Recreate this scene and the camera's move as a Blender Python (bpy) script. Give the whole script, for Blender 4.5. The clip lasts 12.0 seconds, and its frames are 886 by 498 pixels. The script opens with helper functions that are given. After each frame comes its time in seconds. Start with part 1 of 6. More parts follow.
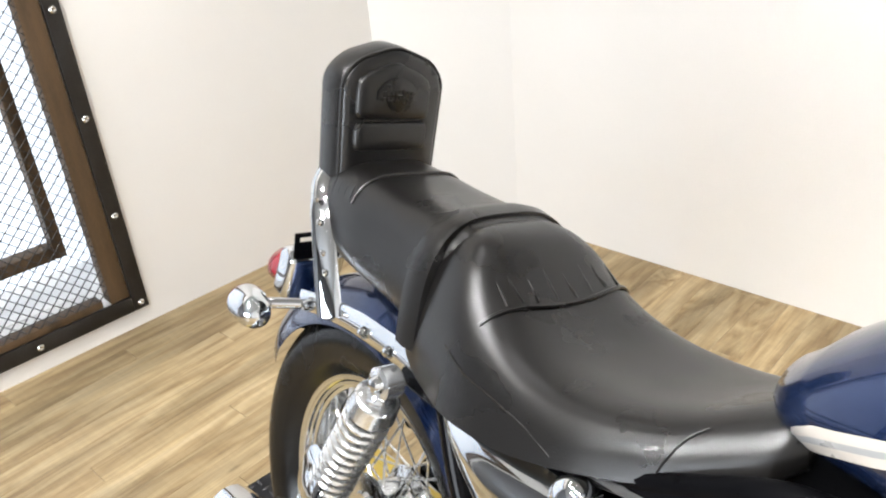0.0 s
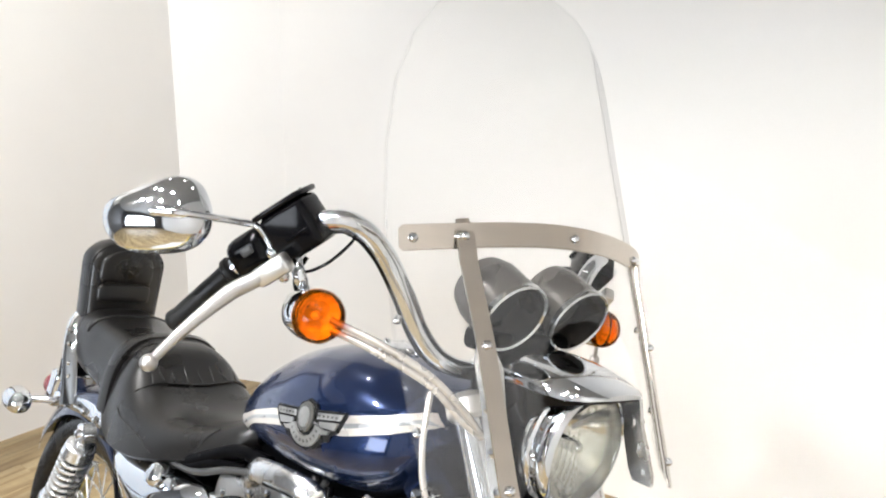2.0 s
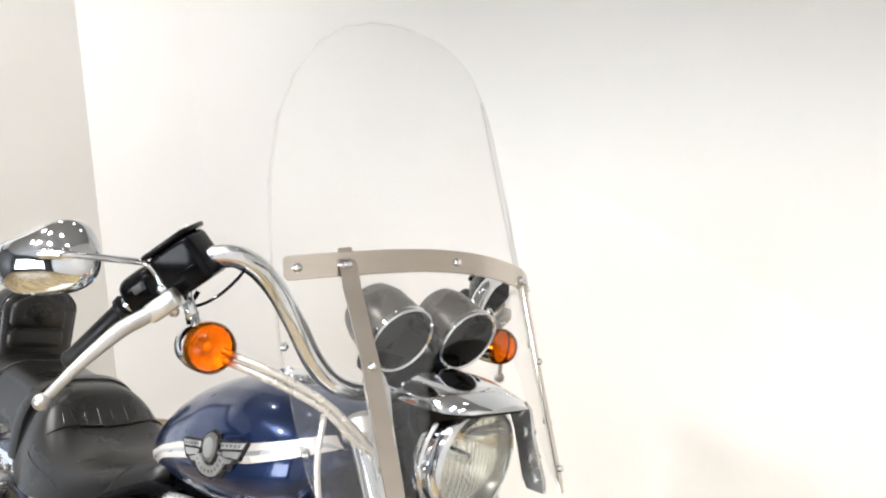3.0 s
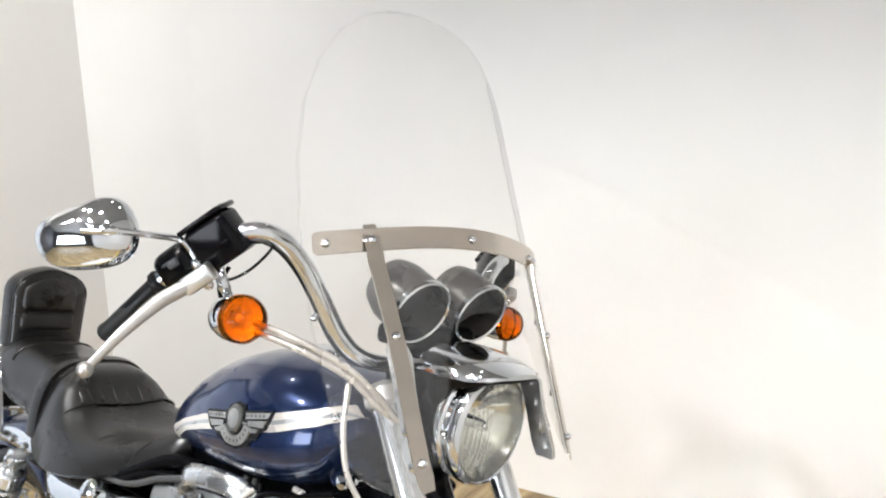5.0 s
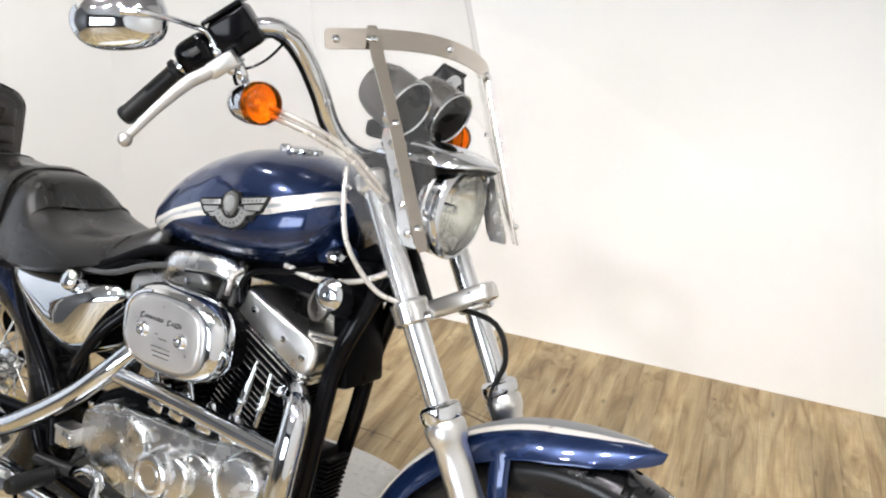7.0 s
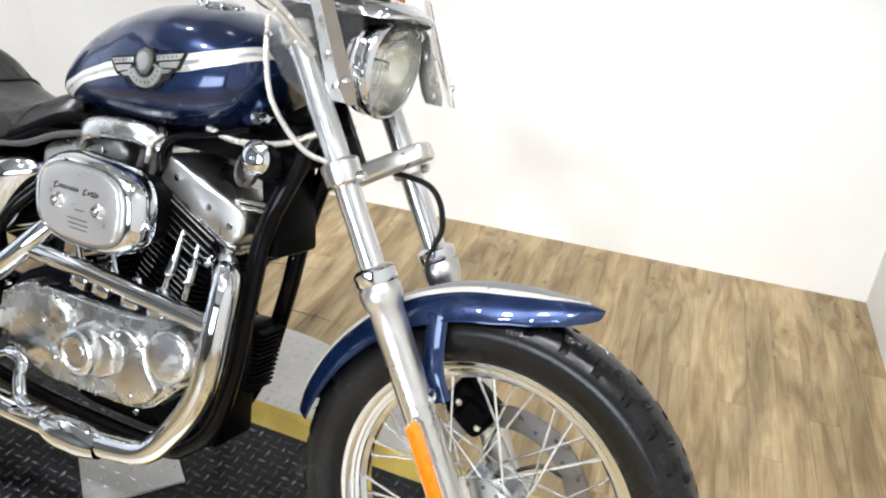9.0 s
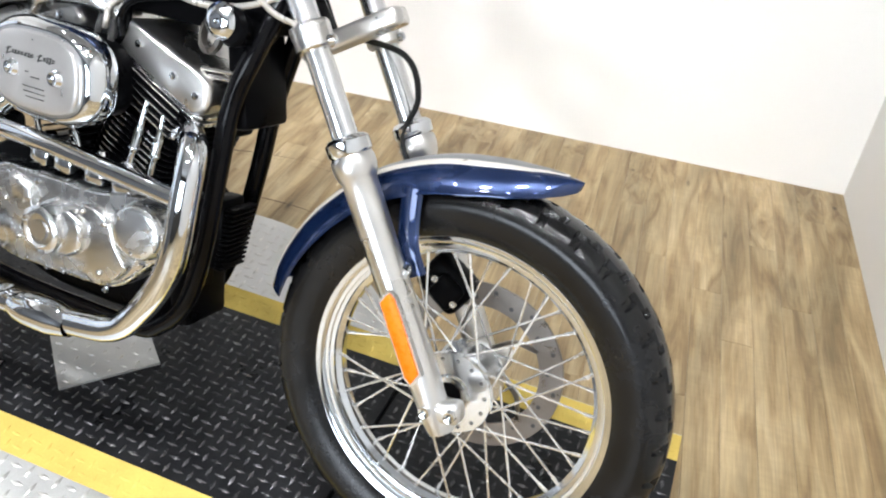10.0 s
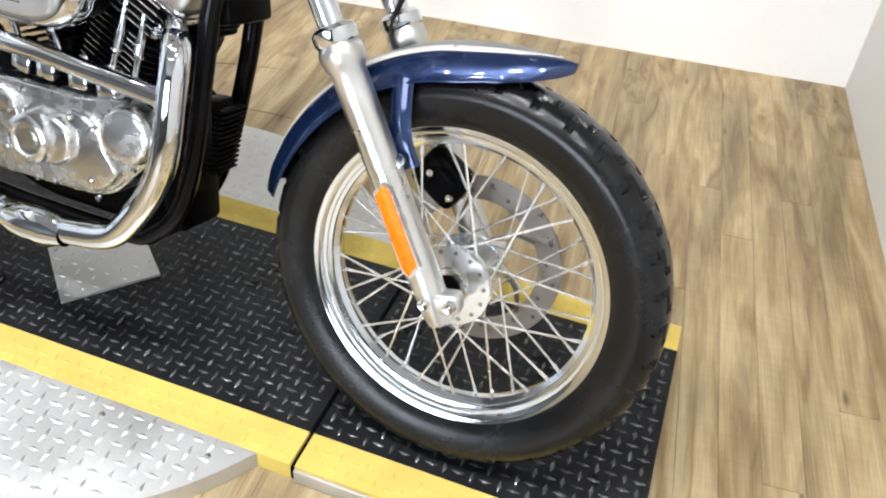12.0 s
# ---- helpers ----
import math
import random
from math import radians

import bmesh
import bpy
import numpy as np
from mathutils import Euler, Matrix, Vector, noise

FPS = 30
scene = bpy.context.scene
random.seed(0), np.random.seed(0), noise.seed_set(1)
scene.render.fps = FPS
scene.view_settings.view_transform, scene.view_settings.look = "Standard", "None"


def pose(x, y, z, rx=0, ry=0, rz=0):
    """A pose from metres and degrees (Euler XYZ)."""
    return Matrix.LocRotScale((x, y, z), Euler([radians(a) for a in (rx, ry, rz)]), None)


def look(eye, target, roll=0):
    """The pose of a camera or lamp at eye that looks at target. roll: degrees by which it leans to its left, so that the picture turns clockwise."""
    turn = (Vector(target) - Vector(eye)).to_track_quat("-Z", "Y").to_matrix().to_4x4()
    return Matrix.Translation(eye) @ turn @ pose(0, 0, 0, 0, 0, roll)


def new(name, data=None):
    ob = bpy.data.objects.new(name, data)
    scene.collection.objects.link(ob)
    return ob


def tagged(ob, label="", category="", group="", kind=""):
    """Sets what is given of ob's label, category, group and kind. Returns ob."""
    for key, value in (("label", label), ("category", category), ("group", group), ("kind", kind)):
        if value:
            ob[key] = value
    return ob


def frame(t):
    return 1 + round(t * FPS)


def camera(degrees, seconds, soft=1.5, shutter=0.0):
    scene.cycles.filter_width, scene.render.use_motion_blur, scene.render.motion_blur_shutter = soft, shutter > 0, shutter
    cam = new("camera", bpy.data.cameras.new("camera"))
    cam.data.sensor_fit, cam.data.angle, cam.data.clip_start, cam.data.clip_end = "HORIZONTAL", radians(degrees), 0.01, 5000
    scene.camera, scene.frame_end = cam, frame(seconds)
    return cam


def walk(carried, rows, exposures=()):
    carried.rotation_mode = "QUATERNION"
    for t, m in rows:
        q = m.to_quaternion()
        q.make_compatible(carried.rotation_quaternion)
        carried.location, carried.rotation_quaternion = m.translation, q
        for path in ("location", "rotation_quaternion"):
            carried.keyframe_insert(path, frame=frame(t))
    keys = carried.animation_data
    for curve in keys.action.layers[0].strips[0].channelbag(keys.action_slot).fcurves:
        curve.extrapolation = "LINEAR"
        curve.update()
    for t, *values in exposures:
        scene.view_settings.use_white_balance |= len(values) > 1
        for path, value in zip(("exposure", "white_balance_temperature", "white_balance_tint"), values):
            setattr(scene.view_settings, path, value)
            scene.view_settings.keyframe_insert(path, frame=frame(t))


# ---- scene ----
cam = camera(56.98, 12.0, soft=2.1)
# seconds, eye, yaw, pitch, roll
ROWS = [
    (0.0, -0.6889, -0.3650, 1.2739, 49.63, -28.51, -5.19),
    (0.2, -0.6263, -0.4005, 1.2977, 52.35, -26.58, -7.81),
    (0.4, -0.5123, -0.4688, 1.3071, 50.50, -24.59, -6.00),
    (0.5, -0.4594, -0.4988, 1.3129, 49.41, -24.30, -5.35),
    (0.7, -0.3667, -0.5414, 1.3240, 46.89, -24.54, -3.02),
    (1.0, -0.2438, -0.5695, 1.3639, 43.90, -22.50, -3.59),
    (1.2, -0.1420, -0.5877, 1.3922, 45.10, -18.78, -3.10),
    (1.5, 0.0207, -0.5948, 1.4165, 44.09, -16.33, 0.75),
    (1.7, 0.0982, -0.5875, 1.4266, 43.09, -15.49, 0.83),
    (2.0, 0.1706, -0.5929, 1.4442, 40.41, -14.41, 0.52),
    (2.5, 0.2360, -0.5963, 1.4536, 37.28, -12.97, -0.49),
    (3.0, 0.2603, -0.5938, 1.4558, 36.09, -12.49, -1.16),
    (3.2, 0.2584, -0.5855, 1.4546, 35.62, -13.29, -1.61),
    (4.8, 0.2623, -0.6519, 1.4554, 35.84, -13.51, -0.31),
    (5.0, 0.2604, -0.6705, 1.4479, 34.97, -12.95, -1.04),
    (5.2, 0.2353, -0.7727, 1.4482, 31.72, -13.44, -1.31),
    (5.5, 0.2174, -0.8667, 1.4428, 27.83, -15.33, 1.62),
    (5.7, 0.2281, -0.9032, 1.4322, 26.82, -14.89, 2.76),
    (6.0, 0.2330, -0.9346, 1.4123, 26.16, -16.84, 3.50),
    (6.5, 0.2289, -0.9407, 1.3976, 25.30, -19.33, 4.82),
    (6.7, 0.2261, -0.9419, 1.3952, 25.43, -20.60, 3.96),
    (8.3, 0.2360, -0.9349, 1.3474, 23.39, -23.75, 3.79),
    (8.5, 0.2376, -0.9305, 1.3394, 22.74, -24.89, 3.39),
    (8.8, 0.2252, -0.9281, 1.3444, 20.98, -27.12, 4.15),
    (9.0, 0.2389, -0.9149, 1.3109, 20.36, -28.26, 4.64),
    (9.5, 0.2410, -0.9170, 1.2830, 19.32, -31.09, 5.38),
    (10.0, 0.2468, -0.9080, 1.2515, 17.92, -34.71, 6.15),
    (10.5, 0.2535, -0.9046, 1.2285, 17.52, -37.51, 6.76),
    (11.0, 0.2542, -0.9092, 1.2157, 17.38, -39.34, 7.35),
    (11.5, 0.2617, -0.9175, 1.2004, 16.93, -41.05, 6.55),
    (12.0, 0.2647, -0.9228, 1.2075, 17.39, -40.06, 4.39),
]
walk(cam, [(t, pose(x, y, z, 90 + pitch, 0, yaw) @ pose(0, 0, 0, 0, 0, roll)) for t, x, y, z, yaw, pitch, roll in ROWS],
     [(0.0, 0.07, 6350, 10), (1.0, -0.02, 6350, 10), (2.0, -0.13, 6350, 10), (3.0, -0.15, 6400, 10),
      (5.0, -0.28, 6300, 10), (6.5, -0.28, 6300, 11), (9.0, -0.13, 6120, 9), (12.0, -0.14, 6100, 9)])

# ---------------------------------------------------------------- light
world = bpy.data.worlds.new("world")
scene.world = world
world.use_nodes = True
wn = world.node_tree
sky = wn.nodes.new("ShaderNodeTexSky")
sky.sky_type, sky.sun_disc = "NISHITA", False
sky.sun_elevation, sky.sun_rotation = radians(35), radians(200)
wn.links.new(sky.outputs[0], wn.nodes["Background"].inputs[0])
wn.nodes["Background"].inputs[1].default_value = 0.12

CEIL = 2.75        # ceiling above the turntable's top
DROP = 0.039       # the turntable's height over the wooden floor
LAMPS = [(-1.5, -0.6), (-0.8, -0.75), (-0.1, -0.6), (0.6, -0.75),
         (-1.5, -1.6), (-0.8, -1.75), (-0.1, -1.6), (0.6, -1.75)]
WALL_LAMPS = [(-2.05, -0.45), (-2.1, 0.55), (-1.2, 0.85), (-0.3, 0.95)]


def lamp(name, place, target, power, size, colour=(1.0, 0.985, 0.97), size_y=0.0, spread=180):
    data = bpy.data.lights.new(name, "AREA")
    data.energy, data.size, data.color, data.spread = power, size, colour, radians(spread)
    data.shape = "DISK"
    if size_y:
        data.shape, data.size_y = "RECTANGLE", size_y
    ob = new(name, data)
    ob.matrix_world = look(place, target)
    return ob


for lx, ly in LAMPS:
    if ly > -1:
        lamp("ceiling_lamp", (lx, ly, CEIL - 0.012), (lx, ly, 0), 11.3, 0.11, spread=95)
    else:  # tilted towards the back wall
        lamp("ceiling_lamp", (lx, ly, CEIL - 0.03), (lx * 0.75 + 0.1, 1.7, 0.20), 3.2 if lx > 0.5 else 4.4, 0.11, (1.0, 0.98, 0.95), spread=42)
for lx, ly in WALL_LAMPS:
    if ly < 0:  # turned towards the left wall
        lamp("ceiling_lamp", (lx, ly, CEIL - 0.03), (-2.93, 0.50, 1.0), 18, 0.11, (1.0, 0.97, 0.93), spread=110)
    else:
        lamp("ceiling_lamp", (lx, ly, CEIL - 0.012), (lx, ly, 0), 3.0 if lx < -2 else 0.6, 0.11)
lamp("window_daylight", (-0.9, -4.45, 1.35), (-0.9, 0, 1.2), 120, 2.4, (0.92, 0.96, 1.0), 1.5)


# ---------------------------------------------------------------- materials
def material(name, colour, rough=0.5, metal=0.0, vary=0.12, scale=14.0, bump=0.0, grain=220.0, coat=0.0,
             clear=0.0, ior=1.45, rough_vary=0.3, stretch=(1, 1, 1), spec=0.5, emit=0.0, dent=0.0):
    m = bpy.data.materials.new(name)
    m.use_nodes = True
    nt = m.node_tree
    b = nt.nodes["Principled BSDF"]
    tc = nt.nodes.new("ShaderNodeTexCoord")
    mp = nt.nodes.new("ShaderNodeMapping")
    mp.inputs["Scale"].default_value = stretch
    nt.links.new(tc.outputs["Object"], mp.inputs[0])
    n1 = nt.nodes.new("ShaderNodeTexNoise")
    n1.inputs["Scale"].default_value, n1.inputs["Detail"].default_value = scale, 5
    n2 = nt.nodes.new("ShaderNodeTexNoise")
    n2.inputs["Scale"].default_value, n2.inputs["Detail"].default_value = grain, 3
    nt.links.new(mp.outputs[0], n1.inputs["Vector"])
    nt.links.new(mp.outputs[0], n2.inputs["Vector"])
    add = nt.nodes.new("ShaderNodeMath")
    add.operation = "MULTIPLY_ADD"
    nt.links.new(n2.outputs[0], add.inputs[0])
    add.inputs[1].default_value = 0.35
    nt.links.new(n1.outputs[0], add.inputs[2])
    ramp = nt.nodes.new("ShaderNodeMapRange")
    ramp.inputs["From Min"].default_value, ramp.inputs["From Max"].default_value = 0.4, 0.95
    ramp.inputs["To Min"].default_value, ramp.inputs["To Max"].default_value = 1 - vary, 1 + vary
    nt.links.new(add.outputs[0], ramp.inputs[0])
    mul = nt.nodes.new("ShaderNodeMix")
    mul.data_type, mul.blend_type = "RGBA", "MULTIPLY"
    mul.inputs["Factor"].default_value = 1
    mul.inputs["A"].default_value = (*colour, 1)
    nt.links.new(ramp.outputs[0], mul.inputs["B"])
    nt.links.new(mul.outputs["Result"], b.inputs["Base Color"])
    rr = nt.nodes.new("ShaderNodeMapRange")
    rr.inputs["From Min"].default_value, rr.inputs["From Max"].default_value = 0.3, 0.7
    rr.inputs["To Min"].default_value, rr.inputs["To Max"].default_value = rough * (1 - rough_vary), rough * (1 + rough_vary)
    nt.links.new(n1.outputs[0], rr.inputs[0])
    nt.links.new(rr.outputs[0], b.inputs["Roughness"])
    b.inputs["Metallic"].default_value = metal
    b.inputs["Coat Weight"].default_value = coat
    b.inputs["Coat Roughness"].default_value = 0.04
    b.inputs["Transmission Weight"].default_value = clear
    b.inputs["IOR"].default_value = ior
    b.inputs["Specular IOR Level"].default_value = spec
    if emit:
        b.inputs["Emission Color"].default_value = (*colour, 1)
        b.inputs["Emission Strength"].default_value = emit
    if bump:
        bp = nt.nodes.new("ShaderNodeBump")
        bp.inputs["Strength"].default_value, bp.inputs["Distance"].default_value = bump, 0.002
        nt.links.new(n2.outputs[0], bp.inputs["Height"])
        if dent:
            deep = nt.nodes.new("ShaderNodeMath")
            deep.operation = "MULTIPLY_ADD"
            nt.links.new(n1.outputs[0], deep.inputs[0])
            deep.inputs[1].default_value = dent
            nt.links.new(n2.outputs[0], deep.inputs[2])
            nt.links.new(deep.outputs[0], bp.inputs["Height"])
        nt.links.new(bp.outputs[0], b.inputs["Normal"])
    return m


CHROME = material("chrome", (0.745, 0.77, 0.80), 0.06, 1.0, 0.03, 6, rough_vary=0.5)
STEELTUBE = material("hard_chromed_tube", (0.76, 0.77, 0.78), 0.17, 0.9, 0.05, 10)
STEEL = material("polished_steel", (0.62, 0.60, 0.57), 0.22, 1.0, 0.08, 10)
ALLOY = material("cast_alloy", (0.72, 0.71, 0.69), 0.3, 1.0, 0.08, 9, 0.05, 500)
LEVERALLOY = material("satin_lever_alloy", (0.50, 0.485, 0.465), 0.36, 0.95, 0.08, 12, 0.05, 500)
BOWL = material("bright_reflector", (0.90, 0.89, 0.86), 0.12, 1.0, 0.06, 30)
SIGNALBOWL = material("white_signal_cup", (0.90, 0.88, 0.84), 0.3, 0.2, 0.08, 30)
SPOKE = material("spoke_steel", (0.84, 0.84, 0.83), 0.24, 0.9, 0.05, 12)
RIMCHROME = material("rim_chrome", (0.74, 0.765, 0.79), 0.10, 1.0, 0.05, 12)
POLISHED = material("polished_alloy", (0.74, 0.755, 0.77), 0.15, 1.0, 0.05, 8)
BRUSHED = material("brushed_stainless", (0.58, 0.53, 0.47), 0.17, 1.0, 0.06, 8, 0.05, 300, stretch=(1, 1, 8))
SATINPLATE = material("satin_silver_plate", (0.56, 0.55, 0.54), 0.36, 0.8, 0.06, 20, 0.04, 400)
STRIPEGREY = material("mid_grey_stripe", (0.15, 0.155, 0.165), 0.36, 0.3, 0.05, 20, coat=0.2)
STRIPE = material("pale_silver_stripe", (0.58, 0.545, 0.50), 0.36, 0.35, 0.05, 20, coat=0.3)
STRIPELINE = material("grey_pinstripe", (0.34, 0.35, 0.36), 0.3, 0.35, 0.05, 20, coat=0.4)
BLUE = material("dark_blue_pearl_paint", (0.0085, 0.0215, 0.073), 0.22, 0.6, 0.10, 30, coat=0.8, grain=900)
BLACKGLOSS = material("gloss_black", (0.0025, 0.0025, 0.003), 0.12, 0.0, 0.2, 12, spec=0.16)
BLACKSATIN = material("satin_black", (0.0025, 0.0025, 0.003), 0.34, 0.0, 0.25, 25, 0.05, spec=0.04)
LEATHER = material("black_leather", (0.0050, 0.0044, 0.0040), 0.29, 0.0, 0.15, 10, 0.12, 520, spec=0.72, rough_vary=0.15)
RUBBER = material("black_rubber", (0.007, 0.007, 0.007), 0.42, 0.0, 0.25, 30, 0.1, spec=0.28)
TYRE = material("tyre_rubber", (0.0075, 0.0075, 0.0078), 0.24, 0.0, 0.4, 14, 0.10, 260, spec=0.34)
ORANGE = material("orange_reflector", (1.0, 0.19, 0.004), 0.3, 0.0, 0.1, 120, 0.1, 700, spec=0.2)
RED = material("red_plastic", (0.30, 0.008, 0.018), 0.14, 0.0, 0.15, 40, clear=0.2)


def pane(name, tint, ior, gloss, haze=0.0, veil=(0.85, 0.85, 0.85)):
    """A thin clear sheet: light goes straight on, and the sheet shines by Fresnel's law."""
    m = bpy.data.materials.new(name)
    m.use_nodes = True
    nt = m.node_tree
    nt.nodes.remove(nt.nodes["Principled BSDF"])
    tr, gl = nt.nodes.new("ShaderNodeBsdfTransparent"), nt.nodes.new("ShaderNodeBsdfGlossy")
    tr.inputs[0].default_value = (*tint, 1)
    gl.inputs["Roughness"].default_value = gloss
    fr = nt.nodes.new("ShaderNodeFresnel")
    fr.inputs[0].default_value = ior
    mix = nt.nodes.new("ShaderNodeMixShader")
    nt.links.new(fr.outputs[0], mix.inputs[0])
    nt.links.new(tr.outputs[0], mix.inputs[1])
    nt.links.new(gl.outputs[0], mix.inputs[2])
    last = mix
    if haze:  # an even diffuse veil, painted in for milky reflections on the sheet
        df, last = nt.nodes.new("ShaderNodeBsdfDiffuse"), nt.nodes.new("ShaderNodeMixShader")
        df.inputs[0].default_value = (*veil, 1)
        last.inputs[0].default_value = haze
        nt.links.new(mix.outputs[0], last.inputs[1])
        nt.links.new(df.outputs[0], last.inputs[2])
    nt.links.new(last.outputs[0], nt.nodes["Material Output"].inputs[0])
    return m


CLEAR = pane("clear_acrylic", (0.975, 0.975, 0.97), 1.02, 0.02, 0.022)
EDGE = pane("acrylic_edge", (0.97, 0.97, 0.97), 1.045, 0.1)
AMBER = pane("amber_lens", (1.0, 0.40, 0.03), 1.28, 0.05, 0.03, (1.0, 0.30, 0.01))
LENS = pane("headlight_glass", (0.97, 0.97, 0.95), 1.14, 0.03, 0.02)
LENSRIB = pane("headlight_flute", (0.90, 0.90, 0.86), 1.25, 0.08, 0.06)
MIRROR = material("mirror_glass", (0.85, 0.86, 0.87), 0.01, 1.0, 0.0, 5)
DISC = material("brake_disc_steel", (0.20, 0.182, 0.165), 0.34, 1.0, 0.12, 40)
GREY = material("grey_gauge_shell", (0.080, 0.073, 0.066), 0.30, 0.5, 0.1, 25)
DARK = material("dark_grey_plastic", (0.05, 0.05, 0.05), 0.4, 0.0, 0.2, 20)
CABLE = material("pale_sleeved_cable", (0.60, 0.57, 0.53), 0.28, 0.7, 0.03, 20)
INK = material("black_print", (0.03, 0.03, 0.03), 0.4)
PEWTER = material("bright_pewter", (0.46, 0.46, 0.45), 0.38, 0.85, 0.2, 60, 0.15, 300)
ENAMEL = material("black_enamel", (0.012, 0.012, 0.012), 0.3, 0.2, 0.2, 40)
ANTIQUE = material("antique_pewter", (0.22, 0.22, 0.21), 0.35, 0.85, 0.3, 60, 0.2, 300)
YELLOW = material("yellow_plate_paint", (0.64, 0.48, 0.125), 0.45, 0.0, 0.16, 9, 0.05, spec=0.04)
BLACKPLATE = material("black_plate_paint", (0.012, 0.012, 0.0135), 0.34, 0.0, 0.5, 8, 0.05, spec=0.22)
WORNPLATE = material("worn_black_tread", (0.10, 0.10, 0.103), 0.24, 0.5, 0.8, 30, 0.05)
WORNALU = material("scuffed_tread_bars", (0.62, 0.605, 0.58), 0.38, 0.8, 0.25, 25, 0.05)
ALUPLATE = material("bright_tread_plate", (0.62, 0.615, 0.60), 0.46, 0.8, 0.12, 5, 0.05)
# for walls out of view: darkened so chrome and blacks reflect less light
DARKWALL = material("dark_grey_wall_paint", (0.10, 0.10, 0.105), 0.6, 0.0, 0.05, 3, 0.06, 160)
WALL = material("cream_white_wall_paint", (0.83, 0.815, 0.79), 0.6, 0.0, 0.02, 3, 0.06, 160)
CEILING = material("grey_ceiling_paint", (0.34, 0.34, 0.34), 0.8, 0.0, 0.05, 3)
ROUGHWOOD = material("dark_stained_timber", (0.085, 0.052, 0.026), 0.6, 0.0, 0.6, 5, 0.3, 90, stretch=(6, 6, 0.6))
IRON = material("blackened_flat_steel", (0.045, 0.042, 0.04), 0.45, 0.7, 0.3, 10, 0.1)
MESHWIRE = material("dark_expanded_metal", (0.06, 0.055, 0.05), 0.5, 0.6, 0.3, 20)
GLASSDAY = material("bright_window_daylight", (0.80, 0.88, 1.0), 0.5, emit=2.0)
DULLDAY = material("pale_window_daylight", (0.86, 0.92, 1.0), 0.5, emit=0.95)


def wood_floor(name, joined):
    """Pale oak boards, each with its own piece of grain; grain along y."""
    m = bpy.data.materials.new(name)
    m.use_nodes = True
    nt = m.node_tree
    b = nt.nodes["Principled BSDF"]

    def node(kind, **inputs):
        n = nt.nodes.new(kind)
        for key, value in inputs.items():
            n.inputs[key.replace("_", " ")].default_value = value
        return n

    def link(a, z):
        nt.links.new(a, z)
    tc, geo = node("ShaderNodeTexCoord"), node("ShaderNodeNewGeometry")
    chance = geo.outputs["Random Per Island"] if joined else node("ShaderNodeObjectInfo").outputs["Random"]
    off = node("ShaderNodeVectorMath")
    off.operation = "SCALE"
    off.inputs[0].default_value = (37, 51, 13)
    link(chance, off.inputs["Scale"])
    plus = node("ShaderNodeVectorMath")
    link(tc.outputs["Object"], plus.inputs[0])
    link(off.outputs[0], plus.inputs[1])

    def noise_at(scale, size, detail, distortion=0.0, source=None):
        mp = node("ShaderNodeMapping")
        mp.inputs["Scale"].default_value = scale
        link(source or plus.outputs[0], mp.inputs[0])
        n = node("ShaderNodeTexNoise", Scale=size, Detail=detail, Distortion=distortion)
        link(mp.outputs[0], n.inputs["Vector"])
        return n.outputs[0]

    def span(value, a, z, lo, hi):
        n = node("ShaderNodeMapRange", From_Min=a, From_Max=z, To_Min=lo, To_Max=hi)
        link(value, n.inputs[0])
        return n.outputs[0]

    def times(a, z):
        n = node("ShaderNodeMath")
        n.operation = "MULTIPLY"
        link(a, n.inputs[0])
        link(z, n.inputs[1])
        return n.outputs[0]
    streak = noise_at((13, 1.5, 1), 1.5, 6, 1.2)
    fine = noise_at((120, 4, 1), 2.0, 4)
    smudge = noise_at((6.0, 1.1, 1), 1.15, 7, 0.5, geo.outputs["Position"])
    saw = noise_at((6, 60, 1), 1.4, 3)
    mp = node("ShaderNodeMapping")
    mp.inputs["Scale"].default_value = (9, 2.6, 1)
    link(plus.outputs[0], mp.inputs[0])
    knot = node("ShaderNodeTexVoronoi", Scale=1.2)
    link(mp.outputs[0], knot.inputs["Vector"])
    ramp = node("ShaderNodeValToRGB")
    e = ramp.color_ramp.elements
    e[0].position, e[0].color = 0.22, (0.190, 0.120, 0.056, 1)
    e[1].position, e[1].color = 0.78, (0.53, 0.420, 0.255, 1)
    ramp.color_ramp.elements.new(0.42).color = (0.350, 0.250, 0.128, 1)
    ramp.color_ramp.elements.new(0.56).color = (0.455, 0.344, 0.190, 1)
    link(streak, ramp.inputs[0])
    f = times(span(knot.outputs["Distance"], 0.02, 0.10, 0.34, 1.0), span(fine, 0.3, 0.7, 0.82, 1.12))
    f = times(f, span(chance, 0.0, 1.0, 0.95, 1.06))
    f = times(f, span(smudge, 0.36, 0.58, 0.64, 1.04))
    f = times(f, span(saw, 0.3, 0.7, 0.95, 1.04))
    mix = node("ShaderNodeMix")
    mix.data_type, mix.blend_type = "RGBA", "MULTIPLY"
    mix.inputs["Factor"].default_value = 1
    link(ramp.outputs[0], mix.inputs["A"])
    link(f, mix.inputs["B"])
    link(mix.outputs["Result"], b.inputs["Base Color"])
    link(span(fine, 0.3, 0.7, 0.36, 0.52), b.inputs["Roughness"])
    b.inputs["Specular IOR Level"].default_value = 0.35
    bp = node("ShaderNodeBump", Strength=0.15, Distance=0.002)
    link(fine, bp.inputs["Height"])
    link(bp.outputs[0], b.inputs["Normal"])
    return m


OAK = wood_floor("pale_oak_plank", False)
OAK_FAR = wood_floor("pale_oak_boards", True)


